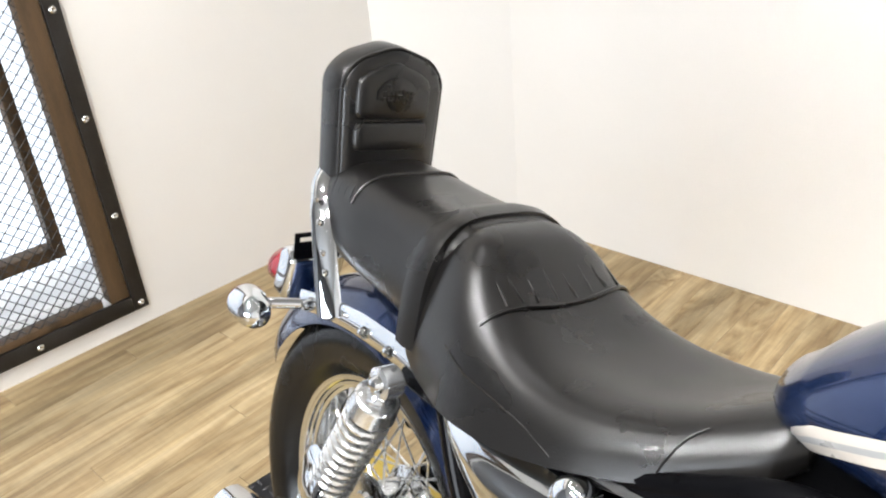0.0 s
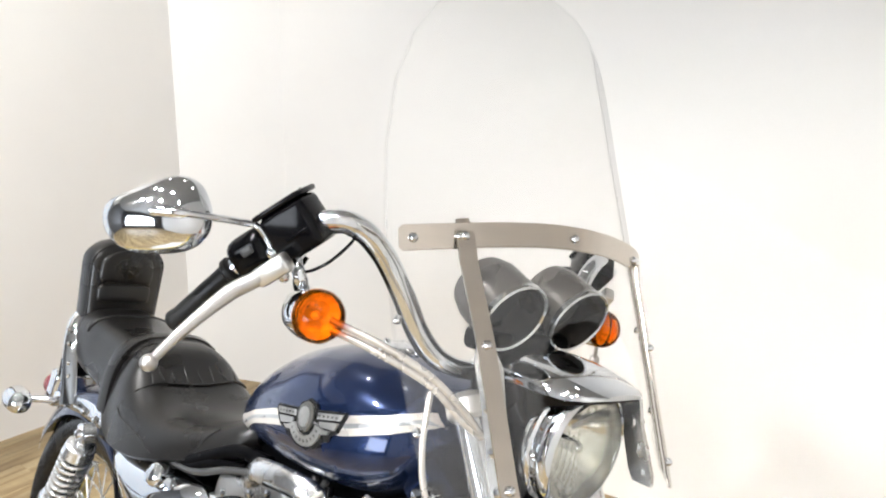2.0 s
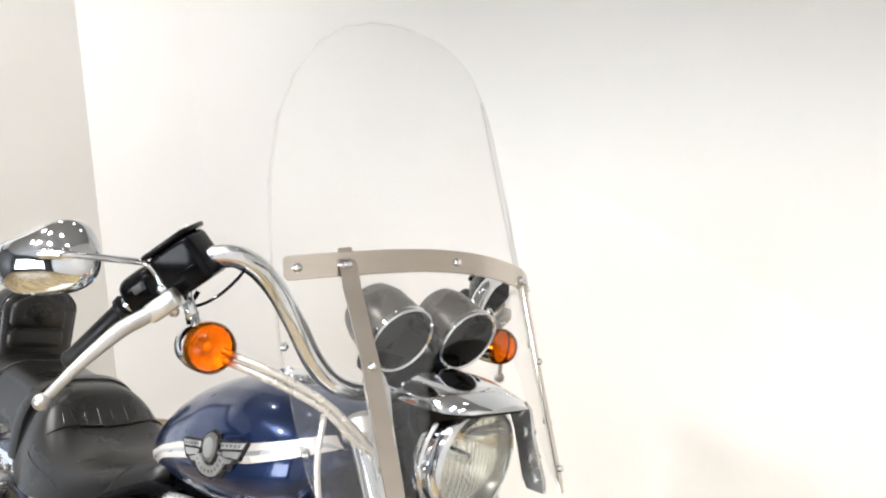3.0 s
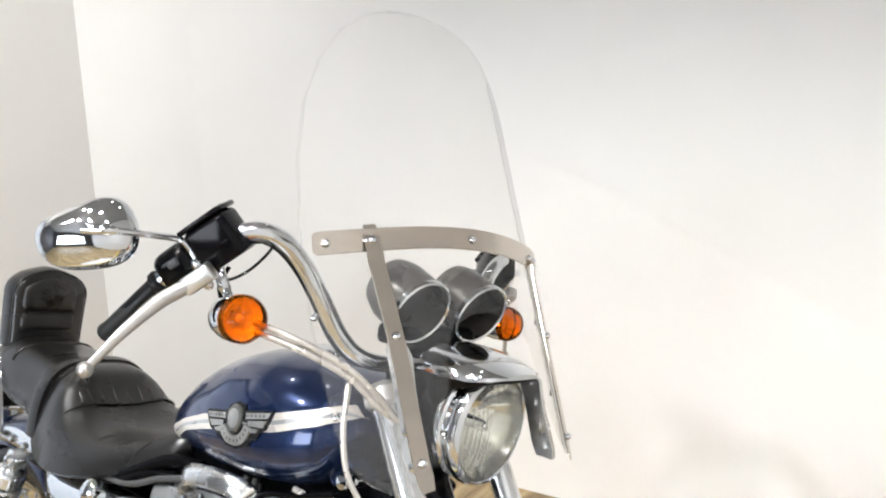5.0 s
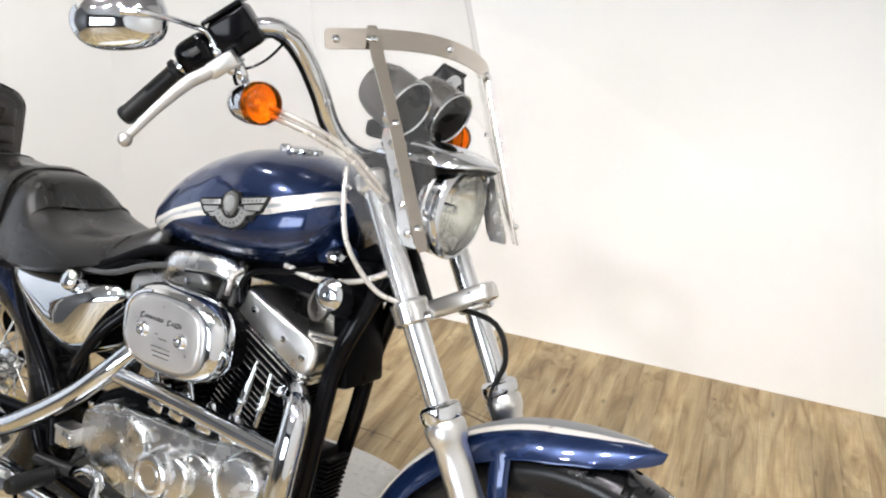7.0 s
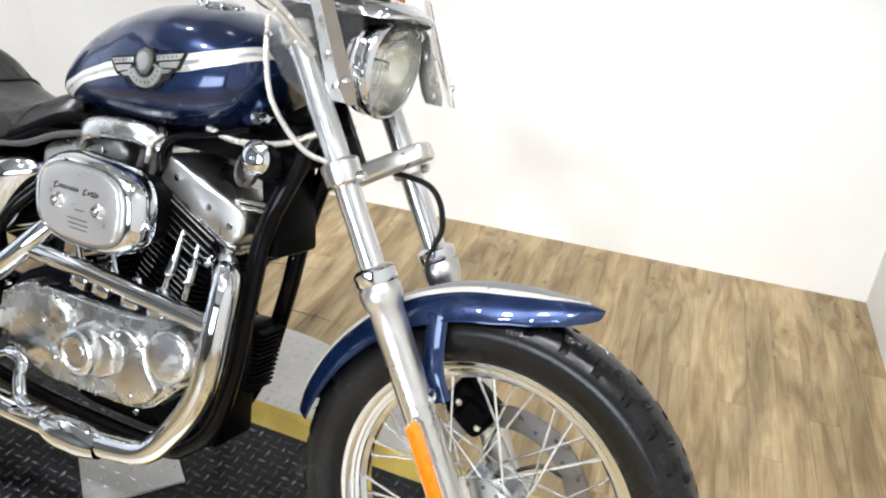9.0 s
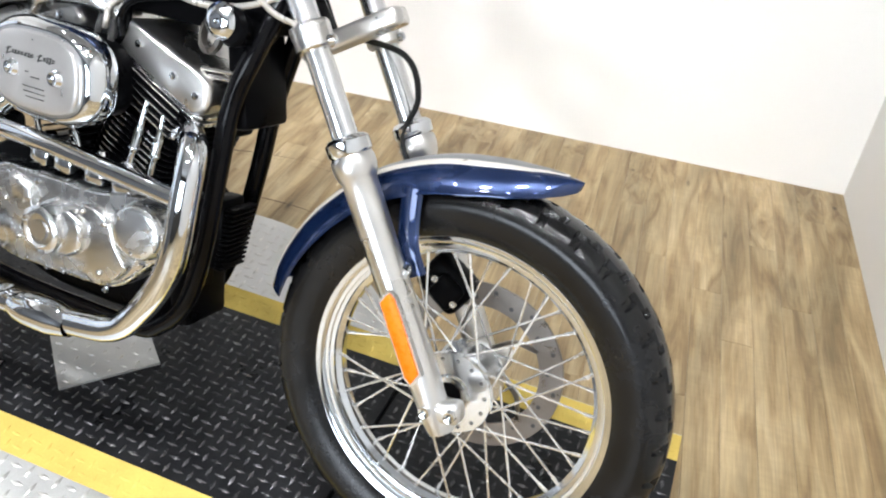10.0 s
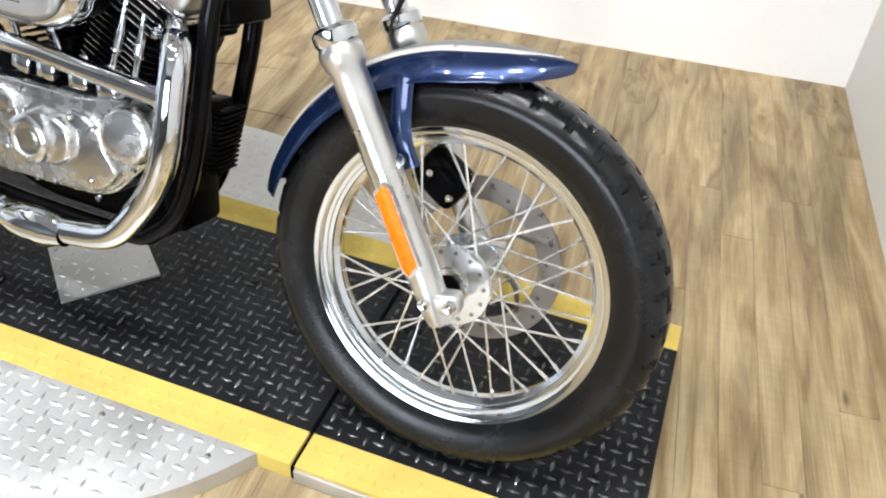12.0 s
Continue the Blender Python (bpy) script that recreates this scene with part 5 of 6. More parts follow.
def seat_top(rows, x, y, grow=0.0, power=3.3):
    w, t, lo, dish = [lerp([(r[0], r[k]) for r in rows], x) for k in range(1, 5)]
    lean, low = (LEAN, LOW) if rows is RIDER else (0.0, 0.30)
    a, b = 0.0, 1.0
    for _ in range(24):  # the height at which the flank is this wide
        h = (a + b) / 2
        a, b = (h, b) if w * (1 - h ** power) ** (1 / power) * (1 - lean * h) > abs(y) else (a, h)
    u = min(1.0, abs(y) / (w * (1 - lean * a)))
    return V((x, y, lo + (t - lo) * (low + (1 - low) * a) - dish * (1 - u * u) ** 1.2 + grow))


# grab strap over the seat, just behind the hump
bm = bmesh.new()
rings = []
for k in range(33):
    a = math.pi * (k / 32)
    c_, s_ = math.cos(a), math.sin(a)
    y = -0.128 * math.copysign(abs(c_) ** (2 / 3.1), c_)
    z = 0.690 + 0.157 * s_ ** (2 / 3.1)
    x = -1.352 + 0.006 * math.cos(a * 2)
    nrm = V((0, -c_, s_ + 0.05)).normalized()
    rings.append([V((x + dx, y, z)) + nrm * h for dx, h in ((-0.019, -0.008), (-0.018, 0.003), (0.0, 0.006), (0.018, 0.003), (0.019, -0.008))])
skin(bm, rings)
part("grab_strap", bm, LEATHER, seat, "black leather strap across the seat")

# seams and stitched lines, as thin raised piping
SEAM_LINES = [[(-1.230, -0.124), (-1.222, -0.10), (-1.212, -0.05), (-1.210, 0.0), (-1.212, 0.05), (-1.222, 0.10), (-1.230, 0.124)]]
for line in SEAM_LINES:
    bm = bmesh.new()
    tube(bm, [seat_top(RIDER, p.x, p.y, 0.0005) for p in curve([V((x, y, 0)) for x, y in line], 5)], 0.0028, 6)
    part("piping", bm, LEATHER, seat)
bm = bmesh.new()
tube(bm, [seat_top(PILLION, -1.530 - 0.9 * y * y, y, 0.0004) for y in np.linspace(-0.098, 0.098, 31)], 0.0030, 6)
part("piping", bm, LEATHER, seat)


# gathers where the hump meets the sitting part, and at the pillion's sides
for y, n_, bend in ((-0.092, 0.045, 0.004), (-0.070, 0.060, -0.003), (-0.050, 0.035, 0.002), (-0.022, 0.055, 0.003), (0.010, 0.040, -0.002), (0.036, 0.050, 0.003), (0.066, 0.042, -0.004), (0.095, 0.050, 0.002)):
    bm = bmesh.new()
    x0 = -1.213 - 1.2 * y * y
    pts = [seat_top(RIDER, x0 - n_ * t, y + bend * math.sin(3 * t), -0.0016 * t) for t in np.linspace(0.04, 1, 9)]
    tube(bm, pts, [0.0016, 0.0018, 0.0018, 0.0016, 0.0014, 0.0012, 0.0010, 0.0007, 0.0003], 6)
    part("leather_crease", bm, LEATHER, seat)
for s in (-1, 1):
    for k in range(4):
        bm = bmesh.new()
        pts = [seat_top(PILLION, -1.545 - 0.016 * k - 0.012 * t, s * (0.097 - 0.020 * t), -0.0012 * t) for t in np.linspace(0, 1, 6)]
        tube(bm, pts, [0.0008, 0.0018, 0.0020, 0.0017, 0.0011, 0.0004], 6)
        part("leather_crease", bm, LEATHER, seat)


def side_seam(points):
    b = bmesh.new()
    pts = []
    for p in curve([V((x, 0, z)) for x, z in points], 6):
        w, t, lo = [lerp([(r[0], r[k]) for r in RIDER], p.x) for k in range(1, 4)]
        u = max(0.0, min(0.999, (p.z - lo) / (t - lo)))
        h = max(0.0, (u - LOW) / (1 - LOW))
        y = w * (1 - h ** 3.3) ** (1 / 3.3) * (1 - LEAN * h)
        pts.append(V((p.x, -y - 0.0004, p.z)))
    tube(b, pts, 0.0012, 6)
    ob_ = part("side_stitching", b, LEATHER, seat)
    twin(ob_)


side_seam([(-1.262, 0.733), (-1.220, 0.722), (-1.174, 0.719), (-1.121, 0.714), (-1.078, 0.703)])
side_seam([(-0.962, 0.784), (-0.972, 0.772), (-0.979, 0.753), (-0.984, 0.727)])
# ------------------------------------------------ backrest
rings = []
PENT = rounded([(-0.090, 0.800), (0.090, 0.800), (0.096, 0.966), (0.070, 0.994), (0.002, 1.014), (-0.068, 0.994), (-0.096, 0.966)], 0.024, 5)
PENT = [(y * 0.94 + 0.001, z) for y, z in PENT]
cz = 0.905
bm = bmesh.new()
for x, k in ((-1.664, 0.88), (-1.661, 0.96), (-1.652, 1.0), (-1.634, 1.0), (-1.618, 0.985), (-1.608, 0.95), (-1.603, 0.90), (-1.600, 0.84), (-1.599, 0.6), (-1.5985, 0.2)):
    rings.append([(x - 0.03 * (z - cz) * k, y * k, cz + (z - cz) * k) for y, z in PENT])
skin(bm, rings)
backrest = part("backrest_pad", bm, LEATHER, bike, "black leather sissy bar backrest pad with embossed badge", 60)


def puffed(name, outline):
    """A cushion panel swelling out of the pad's face."""
    b = bmesh.new()
    n = len(outline)
    py, pz = sum(p[0] for p in outline) / n, sum(p[1] for p in outline) / n
    skin(b, [[(-1.5985 - 0.03 * (z - cz) + h, py + (y - py) * k, pz + (z - pz) * k) for y, z in outline] for h, k in ((-0.004, 1.0), (0.001, 1.0), (0.0045, 0.97), (0.0065, 0.91), (0.0078, 0.75), (0.0085, 0.3))])
    return part(name, b, LEATHER, backrest, "", 60)


puffed("upper_panel", rounded([(-0.067, 0.908), (-0.067, 0.962), (-0.048, 0.975), (-0.004, 0.990), (0.040, 0.975), (0.058, 0.962), (0.058, 0.908)], 0.012, 4))
puffed("lower_panel", rounded([(-0.067, 0.864), (0.058, 0.864), (0.058, 0.905), (-0.067, 0.905)], 0.012, 4))
bm = bmesh.new()
welt = [(y * 0.955, cz + (z - cz) * 0.955) for y, z in PENT]
tube(bm, [(-1.6085 - 0.03 * (z - cz), y, z) for y, z in welt + welt[:1]], 0.0026, 6)
part("welt", bm, LEATHER, backrest)
bm = bmesh.new()
SH = [(-0.022, 0.962), (0, 0.970), (0.022, 0.962), (0.034, 0.950), (0.034, 0.938), (0.018, 0.936), (0.012, 0.926), (0, 0.920), (-0.012, 0.926), (-0.018, 0.936), (-0.034, 0.938), (-0.034, 0.950)]
skin(bm, [[(-1.598, y - 0.004, z) for y, z in SH], [(-1.5895, y - 0.004, z) for y, z in SH], [(-1.588, y * 0.85 - 0.004, 0.946 + (z - 0.946) * 0.85) for y, z in SH]])
badge = part("embossed_badge", bm, LEATHER, backrest, "embossed shield badge")
for k in range(2):
    for j in range(8):
        bm = bmesh.new()
        block(bm, (0.0016, 0.0042, 0.0055), pose(-1.5875, -0.028 + 0.0068 * j, 0.9475 - 0.0085 * k), 0)
        part("raised_mark", bm, LEATHER, badge)
for s in (-1, 1):
    bm = bmesh.new()
    tube(bm, [(-1.540, s * 0.114, 0.640), (-1.572, s * 0.112, 0.725), (-1.602, s * 0.106, 0.780), (-1.628, s * 0.094, 0.812), (-1.652, s * 0.070, 0.835)], [0.019, 0.018, 0.016, 0.014, 0.012], 10, flat=0.18, hint=(0.8, -0.6 * s, 0))
    upright = part("sissy_bar_upright", bm, CHROME, bike, "chromed flat sissy bar upright")
    for z in (0.70, 0.725, 0.765, 0.795):
        bm = bmesh.new()
        t = (z - 0.655) / 0.16
        lathe(bm, [(0.004, 0), (0.003, 0.004), (0, 0.0055)], (-1.540 - 0.075 * t, s * (0.114 - 0.006 * t + 0.0030), z), (0, s, 0.2), 10)
        part("rivet", bm, STEEL, upright)
    bm = bmesh.new()
    rod(bm, (-1.612, s * 0.070, 0.70), (-1.640, s * 0.062, 0.83), 0.008, 12)
    part("sissy_bar_post", bm, BLACKGLOSS, bike)


# ------------------------------------------------ rear fender and tail
def rear_sheet(b, angs, us, lift=0.0, thick=0.003):
    top, low = [], []
    for ang in angs:
        a = radians(ang)
        r = lerp([(40, 0.352), (90, 0.362), (130, 0.372), (165, 0.385), (185, 0.40)], ang)
        half = lerp([(40, 0.080), (115, 0.080), (150, 0.068), (166, 0.050), (185, 0.045)], ang)
        rt, rl = [], []
        for u in us:
            drop = 0.055 * abs(u) ** 3 + 0.012 * u * u
            d = V((math.cos(a), 0, math.sin(a)))
            p = AXR + d * (r - drop) + V((0, half * u, 0))
            rt.append(b.verts.new(p + d * lift))
            rl.append(b.verts.new(p - d * thick))
        top.append(rt)
        low.append(rl)
    for i in range(len(angs) - 1):
        for j in range(len(us) - 1):
            b.faces.new((top[i][j], top[i][j + 1], top[i + 1][j + 1], top[i + 1][j]))
            b.faces.new((low[i][j], low[i + 1][j], low[i + 1][j + 1], low[i][j + 1]))
        b.faces.new((top[i][0], top[i + 1][0], low[i + 1][0], low[i][0]))
        b.faces.new((top[i][-1], low[i][-1], low[i + 1][-1], top[i + 1][-1]))
    b.faces.new(top[0] + low[0][::-1])
    b.faces.new(top[-1] + low[-1][::-1])


bm = bmesh.new()
rear_sheet(bm, list(np.linspace(40, 157, 46)), list(np.linspace(-1, 1, 25)))
rear_fender = part("rear_fender", bm, BLUE, bike, "dark blue rear fender")
for s in (-1, 1):
    bm = bmesh.new()
    pts = [(-1.318, s * 0.108, 0.652), (-1.40, s * 0.104, 0.655), (-1.48, s * 0.102, 0.652), (-1.56, s * 0.100, 0.642), (-1.645, s * 0.098, 0.622)]
    tube(bm, curve(pts, 4), [0.020] * 5 + [0.019] * 4 + [0.018] * 4 + [0.016] * 4, 12, flat=0.32, hint=(0, 0, 1))
    strut = part("fender_strut", bm, CHROME, bike, "chromed fender strut")
    for x in (-1.40, -1.46, -1.55, -1.61):
        bm = bmesh.new()
        lathe(bm, [(0.010, 0), (0.009, 0.006), (0.002, 0.009), (-0.004, 0.009)], (x, s * 0.108, lerp([(-1.645, 0.622), (-1.48, 0.652), (-1.3, 0.652)], x)), (0, s, 0), 12)
        part("strut_bolt", bm, CHROME, strut)
    sig = signal((-1.690, s * 0.170, 0.612), (-1, -0.12 * s, 0.0), "rear_turn_signal", RED, "chrome bullet rear turn signal", 0.028)
    bm = bmesh.new()
    rod(bm, (-1.640, s * 0.098, 0.617), (-1.672, s * 0.148, 0.613), 0.0085, 12)
    part("signal_stem", bm, CHROME, sig)
# tail lamp and number plate holder
rings = []
for t, k in ((0.0, 1.0), (0.02, 1.0), (0.045, 0.9), (0.058, 0.66), (0.062, 0.3)):
    c = V((-1.815 - t, 0, 0.600 - 0.25 * t))
    rings.append([c + V((0, 0.052 * k * math.cos(a), 0.040 * k * math.sin(a))) for a in [2 * math.pi * i / 28 for i in range(28)]])
bm = bmesh.new()
skin(bm, rings)
tail = part("tail_lamp", bm, RED, bike, "red tail lamp on the rear fender")
bm = bmesh.new()
block(bm, (0.05, 0.11, 0.095), pose(-1.795, 0, 0.600, 0, 15, 0), 0.014, 3)
part("lamp_base", bm, CHROME, tail)
bm = bmesh.new()
for y0, y1, z0, z1 in ((-0.054, 0.054, 0.640, 0.668), (-0.054, -0.044, 0.668, 0.676), (0.044, 0.054, 0.668, 0.676), (-0.054, 0.054, 0.676, 0.684)):
    block(bm, (0.004, y1 - y0, z1 - z0), pose(-1.760, (y0 + y1) / 2, (z0 + z1) / 2), 0.001, 1)
part("plate_holder", bm, BLACKGLOSS, bike, "black number plate holder with a slot")

# ------------------------------------------------ rear shocks and swingarm
def shock():
    top, low = V((-1.345, -0.150, 0.645)), V((-1.492, -0.150, 0.335))
    d = (low - top).normalized()
    n = (low - top).length
    b = bmesh.new()
    lathe(b, [(0.026, 0.014), (0.028, 0.026), (0.032, 0.030), (0.050, 0.032), (0.056, 0.033), (0.060, 0.028), (0.060, 0.014)], top, d, 28)
    lathe(b, [(-0.014, 0.016), (-0.012, 0.021), (0.012, 0.021), (0.014, 0.016)], top, (0, 1, 0), 20, True)
    tube(b, [top, top + d * 0.034], 0.016, 14)
    sh = part("shock_absorber", b, STEELTUBE, bike, "chromed shock absorber with open coil spring")
    b = bmesh.new()
    _, u, w = basis(d)
    turns = 14
    pts = [top + d * (0.062 + (n - 0.062 - 0.055) * t) + 0.0275 * (math.cos(2 * math.pi * turns * t) * u + math.sin(2 * math.pi * turns * t) * w) for t in np.linspace(0, 1, turns * 16)]
    tube(b, pts, 0.0052, 8)
    part("coil_spring", b, SPOKE, sh)
    b = bmesh.new()
    rod(b, top + d * 0.055, low - d * 0.03, 0.017, 18)
    lathe(b, [(-0.058, 0.031), (-0.050, 0.033), (-0.044, 0.026), (-0.012, 0.018)], low, d, 24, True)
    lathe(b, [(-0.014, 0.015), (-0.012, 0.020), (0.012, 0.020), (0.014, 0.015)], low, (0, 1, 0), 20, True)
    part("damper_body", b, BLACKGLOSS, sh)
    b = bmesh.new()
    lathe(b, [(0.024, 0), (0.022, 0.008), (0.012, 0.014), (0.0, 0.014)], top, (0, -1, 0), 16)
    part("top_nut", b, CHROME, sh)
    return sh


twin(shock())
bm = bmesh.new()
lathe(bm, [(0, 0.0), (0.004, 0.030), (0.0, 0.040), (-0.004, 0.040)], (-1.462, -0.172, 0.448), (-0.25, -1, 0.3), 24)
part("round_reflector", bm, CHROME, bike)
for s in (-1, 1):
    bm = bmesh.new()
    tube(bm, [(-1.04, s * 0.085, 0.340), (-1.20, s * 0.092, 0.325), (-1.40, s * 0.108, 0.318), (-1.545, s * 0.112, 0.318)], [0.026, 0.024, 0.022, 0.020], 14, flat=0.7)
    part("swingarm", bm, BLACKGLOSS, bike)
    bm = bmesh.new()
    lathe(bm, [(0.018, 0), (0.016, 0.010), (0.004, 0.017), (-0.01, 0.018)], AXR + V((0, s * 0.118, 0)), (0, s, 0), 18)
    part("axle_nut", bm, CHROME, bike)
bm = bmesh.new()
tube(bm, curve([(-1.10, 0.095, 0.44), (-1.30, 0.10, 0.455), (-1.46, 0.10, 0.455), (-1.60, 0.10, 0.40)], 5), 0.03, 12, flat=0.4, hint=(0, 0, 1))
part("belt_guard", bm, BLACKGLOSS, bike)

# ------------------------------------------------ frame
FR = [("downtube", [(-0.392, 0.040, 0.870), (-0.414, 0.078, 0.77), (-0.440, 0.086, 0.68), (-0.451, 0.088, 0.56), (-0.462, 0.090, 0.42), (-0.485, 0.092, 0.32), (-0.530, 0.092, 0.262), (-0.60, 0.095, 0.235), (-0.90, 0.098, 0.225), (-1.10, 0.10, 0.25), (-1.17, 0.10, 0.33)], 0.0165),
      ("seat_rail", [(-0.93, 0.05, 0.755), (-1.03, 0.100, 0.700), (-1.15, 0.112, 0.668), (-1.26, 0.112, 0.646), (-1.36, 0.106, 0.640)], 0.0135),
      ("rear_downtube", [(-1.28, 0.108, 0.645), (-1.22, 0.11, 0.54), (-1.13, 0.10, 0.42), (-1.10, 0.10, 0.30)], 0.015)]
FAR_DOWNTUBE = [(-0.392, 0.032, 0.870), (-0.430, 0.046, 0.76), (-0.456, 0.050, 0.651), (-0.467, 0.050, 0.554), (-0.4905, 0.056, 0.435), (-0.518, 0.058, 0.335), (-0.556, 0.062, 0.272), (-0.62, 0.070, 0.238), (-0.90, 0.098, 0.225), (-1.10, 0.10, 0.25), (-1.17, 0.10, 0.33)]
for name, pts, r in FR:
    for s in (-1, 1):
        bm = bmesh.new()
        way = FAR_DOWNTUBE if name == "downtube" and s > 0 else [(x, s * y, z) for x, y, z in pts]
        tube(bm, curve(way, 6), r, 12)
        part(name, bm, BLACKGLOSS, bike)
bm = bmesh.new()
tube(bm, curve([(-0.40, 0, 0.90), (-0.55, 0, 0.82), (-0.80, 0, 0.785), (-0.98, 0, 0.722), (-1.2, 0, 0.65)], 6), 0.02, 12)
part("backbone_tube", bm, BLACKGLOSS, bike)
bm = bmesh.new()
slab(bm, rounded([(-0.93, 0.800), (-0.93, 0.745), (-0.80, 0.760), (-0.66, 0.772), (-0.50, 0.778), (-0.42, 0.785), (-0.42, 0.860), (-0.50, 0.850), (-0.66, 0.812)], 0.02, 3), 0.055, -0.055, 0.008)
part("top_motor_mount", bm, BLACKSATIN, bike, "black frame gusset and motor mount under the tank")
bm = bmesh.new()
block(bm, (0.034, 0.116, 0.150), pose(-0.446, -0.016, 0.712, 0, -11, 0), 0.010, 2)
part("front_cover", bm, BLACKSATIN, bike, "black electrical cover behind the fork")
bm = bmesh.new()
block(bm, (0.040, 0.112, 0.23), pose(-0.520, -0.024, 0.375, 0, -7, 0), 0.012, 2)
part("lower_cover", bm, BLACKSATIN, bike, "black cover between the lower frame tubes")
# regulator with cooling fins between the downtubes
bm = bmesh.new()
block(bm, (0.034, 0.062, 0.128), pose(-0.484, -0.004, 0.434, 0, -6, 0), 0.006, 2)
regulator = part("regulator", bm, BLACKSATIN, bike, "black finned voltage regulator")
for k in range(13):
    bm = bmesh.new()
    block(bm, (0.018, 0.065, 0.0042), pose(-0.468 + 0.001 * k, -0.004, 0.374 + 0.0094 * k, 0, -6, 0), 0.0008, 1)
    part("cooling_fin", bm, BLACKSATIN, regulator)
bm = bmesh.new()
block(bm, (0.12, 0.11, 0.075), pose(-0.592, -0.020, 0.268, 0, 14, 0), 0.024, 3)
part("oil_line_cover", bm, BLACKSATIN, bike)

# ------------------------------------------------ engine
bm = bmesh.new()
CASE = rounded([(-1.02, 0.300), (-0.80, 0.240), (-0.60, 0.250), (-0.53, 0.330), (-0.53, 0.450), (-0.59, 0.490), (-0.90, 0.500), (-1.03, 0.430)], 0.05, 5)
slab(bm, CASE, 0.09, -0.085, 0.02)
engine = part("engine", bm, BLACKSATIN, bike, "black V-twin engine with polished covers")
bm = bmesh.new()
CAM = rounded([(-0.985, 0.335), (-0.86, 0.290), (-0.73, 0.297), (-0.633, 0.306), (-0.590, 0.322), (-0.540, 0.376), (-0.503, 0.408), (-0.505, 0.485), (-0.559, 0.500), (-0.66, 0.478), (-0.80, 0.472), (-0.93, 0.462), (-0.985, 0.42)], 0.03, 5)
slab(bm, CAM, -0.08, -0.132, 0.012)
CAMALLOY = material("worn_polished_alloy", (0.76, 0.76, 0.755), 0.25, 1.0, 0.10, 30, 0.03, 260)
cam_cover = part("cam_cover", bm, CAMALLOY, engine, "polished cam cover with round bosses")
bm = bmesh.new()
slab(bm, rounded([(-0.706, 0.345), (-0.676, 0.456), (-0.640, 0.454), (-0.602, 0.432), (-0.594, 0.405), (-0.566, 0.372), (-0.592, 0.336), (-0.632, 0.318)], 0.012, 4), -0.128, -0.149, 0.007)
part("raised_panel", bm, CAMALLOY, cam_cover)
bm = bmesh.new()
slab(bm, rounded([(-0.978, 0.362), (-0.972, 0.430), (-0.842, 0.461), (-0.795, 0.442), (-0.788, 0.350), (-0.862, 0.313)], 0.012, 4), -0.128, -0.140, 0.005)
part("raised_panel", bm, CAMALLOY, cam_cover)
bm = bmesh.new()
slab(bm, rounded([(-0.842, 0.456), (-0.797, 0.440), (-0.790, 0.420), (-0.836, 0.410)], 0.006, 3), -0.136, -0.1445, 0.003)
part("raised_panel", bm, CAMALLOY, cam_cover)
bm = bmesh.new()
slab(bm, rounded([(-0.735, 0.350), (-0.735, 0.434), (-0.690, 0.440), (-0.655, 0.425), (-0.655, 0.375), (-0.690, 0.350)], 0.016, 4), -0.128, -0.162, 0.010)
part("drum_web", bm, CAMALLOY, cam_cover)
for x, z, r, d in ((-0.735, 0.392, 0.042, 0.046), (-0.548, 0.444, 0.046, 0.026)):
    bm = bmesh.new()
    dish = [(d - 0.004, r * 0.66), (d - 0.0045, r * 0.45), (d - 0.002, r * 0.42)] if d > 0.028 else [(d + 0.0012, r * 0.4)]
    lathe(bm, [(-0.01, r + 0.006), (0.0, r + 0.005), (d * 0.6, r + 0.002), (d - 0.004, r), (d, r - 0.005), (d + 0.0005, r * 0.72), *dish, (d - 0.002, 0.0) if d > 0.028 else (d + 0.0015, 0.0)], (x, -0.132, z), (0, -1, 0) if d > 0.028 else (0.10, -1, 0.06), 36)
    boss = part("round_boss", bm, CAMALLOY, cam_cover)
    if d > 0.02:
        for k in range(3):
            a = 2 * math.pi * k / 3 + 0.5
            bm = bmesh.new()
            lathe(bm, [(0.004, 0), (0.003, 0.004), (-0.002, 0.0045)], (x + r * 0.78 * math.cos(a), -0.132 - d, z + r * 0.78 * math.sin(a)), (0, -1, 0), 8)
            part("cover_screw", bm, STEEL, boss)
for x, z in ((-0.965, 0.445), (-0.955, 0.352), (-0.87, 0.308), (-0.788, 0.456), (-0.623, 0.3065), (-0.548, 0.382), (-0.518, 0.42), (-0.88, 0.462), (-0.72, 0.308), (-0.76, 0.302)):
    bm = bmesh.new()
    lathe(bm, [(0.005, 0), (0.004, 0.005), (-0.002, 0.006)], (x, -0.132, z), (0, -1, 0), 10)
    part("cover_screw", bm, CHROME, cam_cover)
for x, z, y in ((-0.8556, 0.406, -0.140), (-0.812, 0.416, -0.140), (-0.618, 0.436, -0.149), (-0.623, 0.3445, -0.149), (-0.667, 0.444, -0.149), (-0.820, 0.345, -0.140)):
    bm = bmesh.new()
    lathe(bm, [(0.0045, 0.0), (0.0045, 0.003), (0.003, 0.0055), (-0.002, 0.006)], (x, y, z), (0, -1, 0), 10)
    part("cover_screw", bm, STEEL, cam_cover)
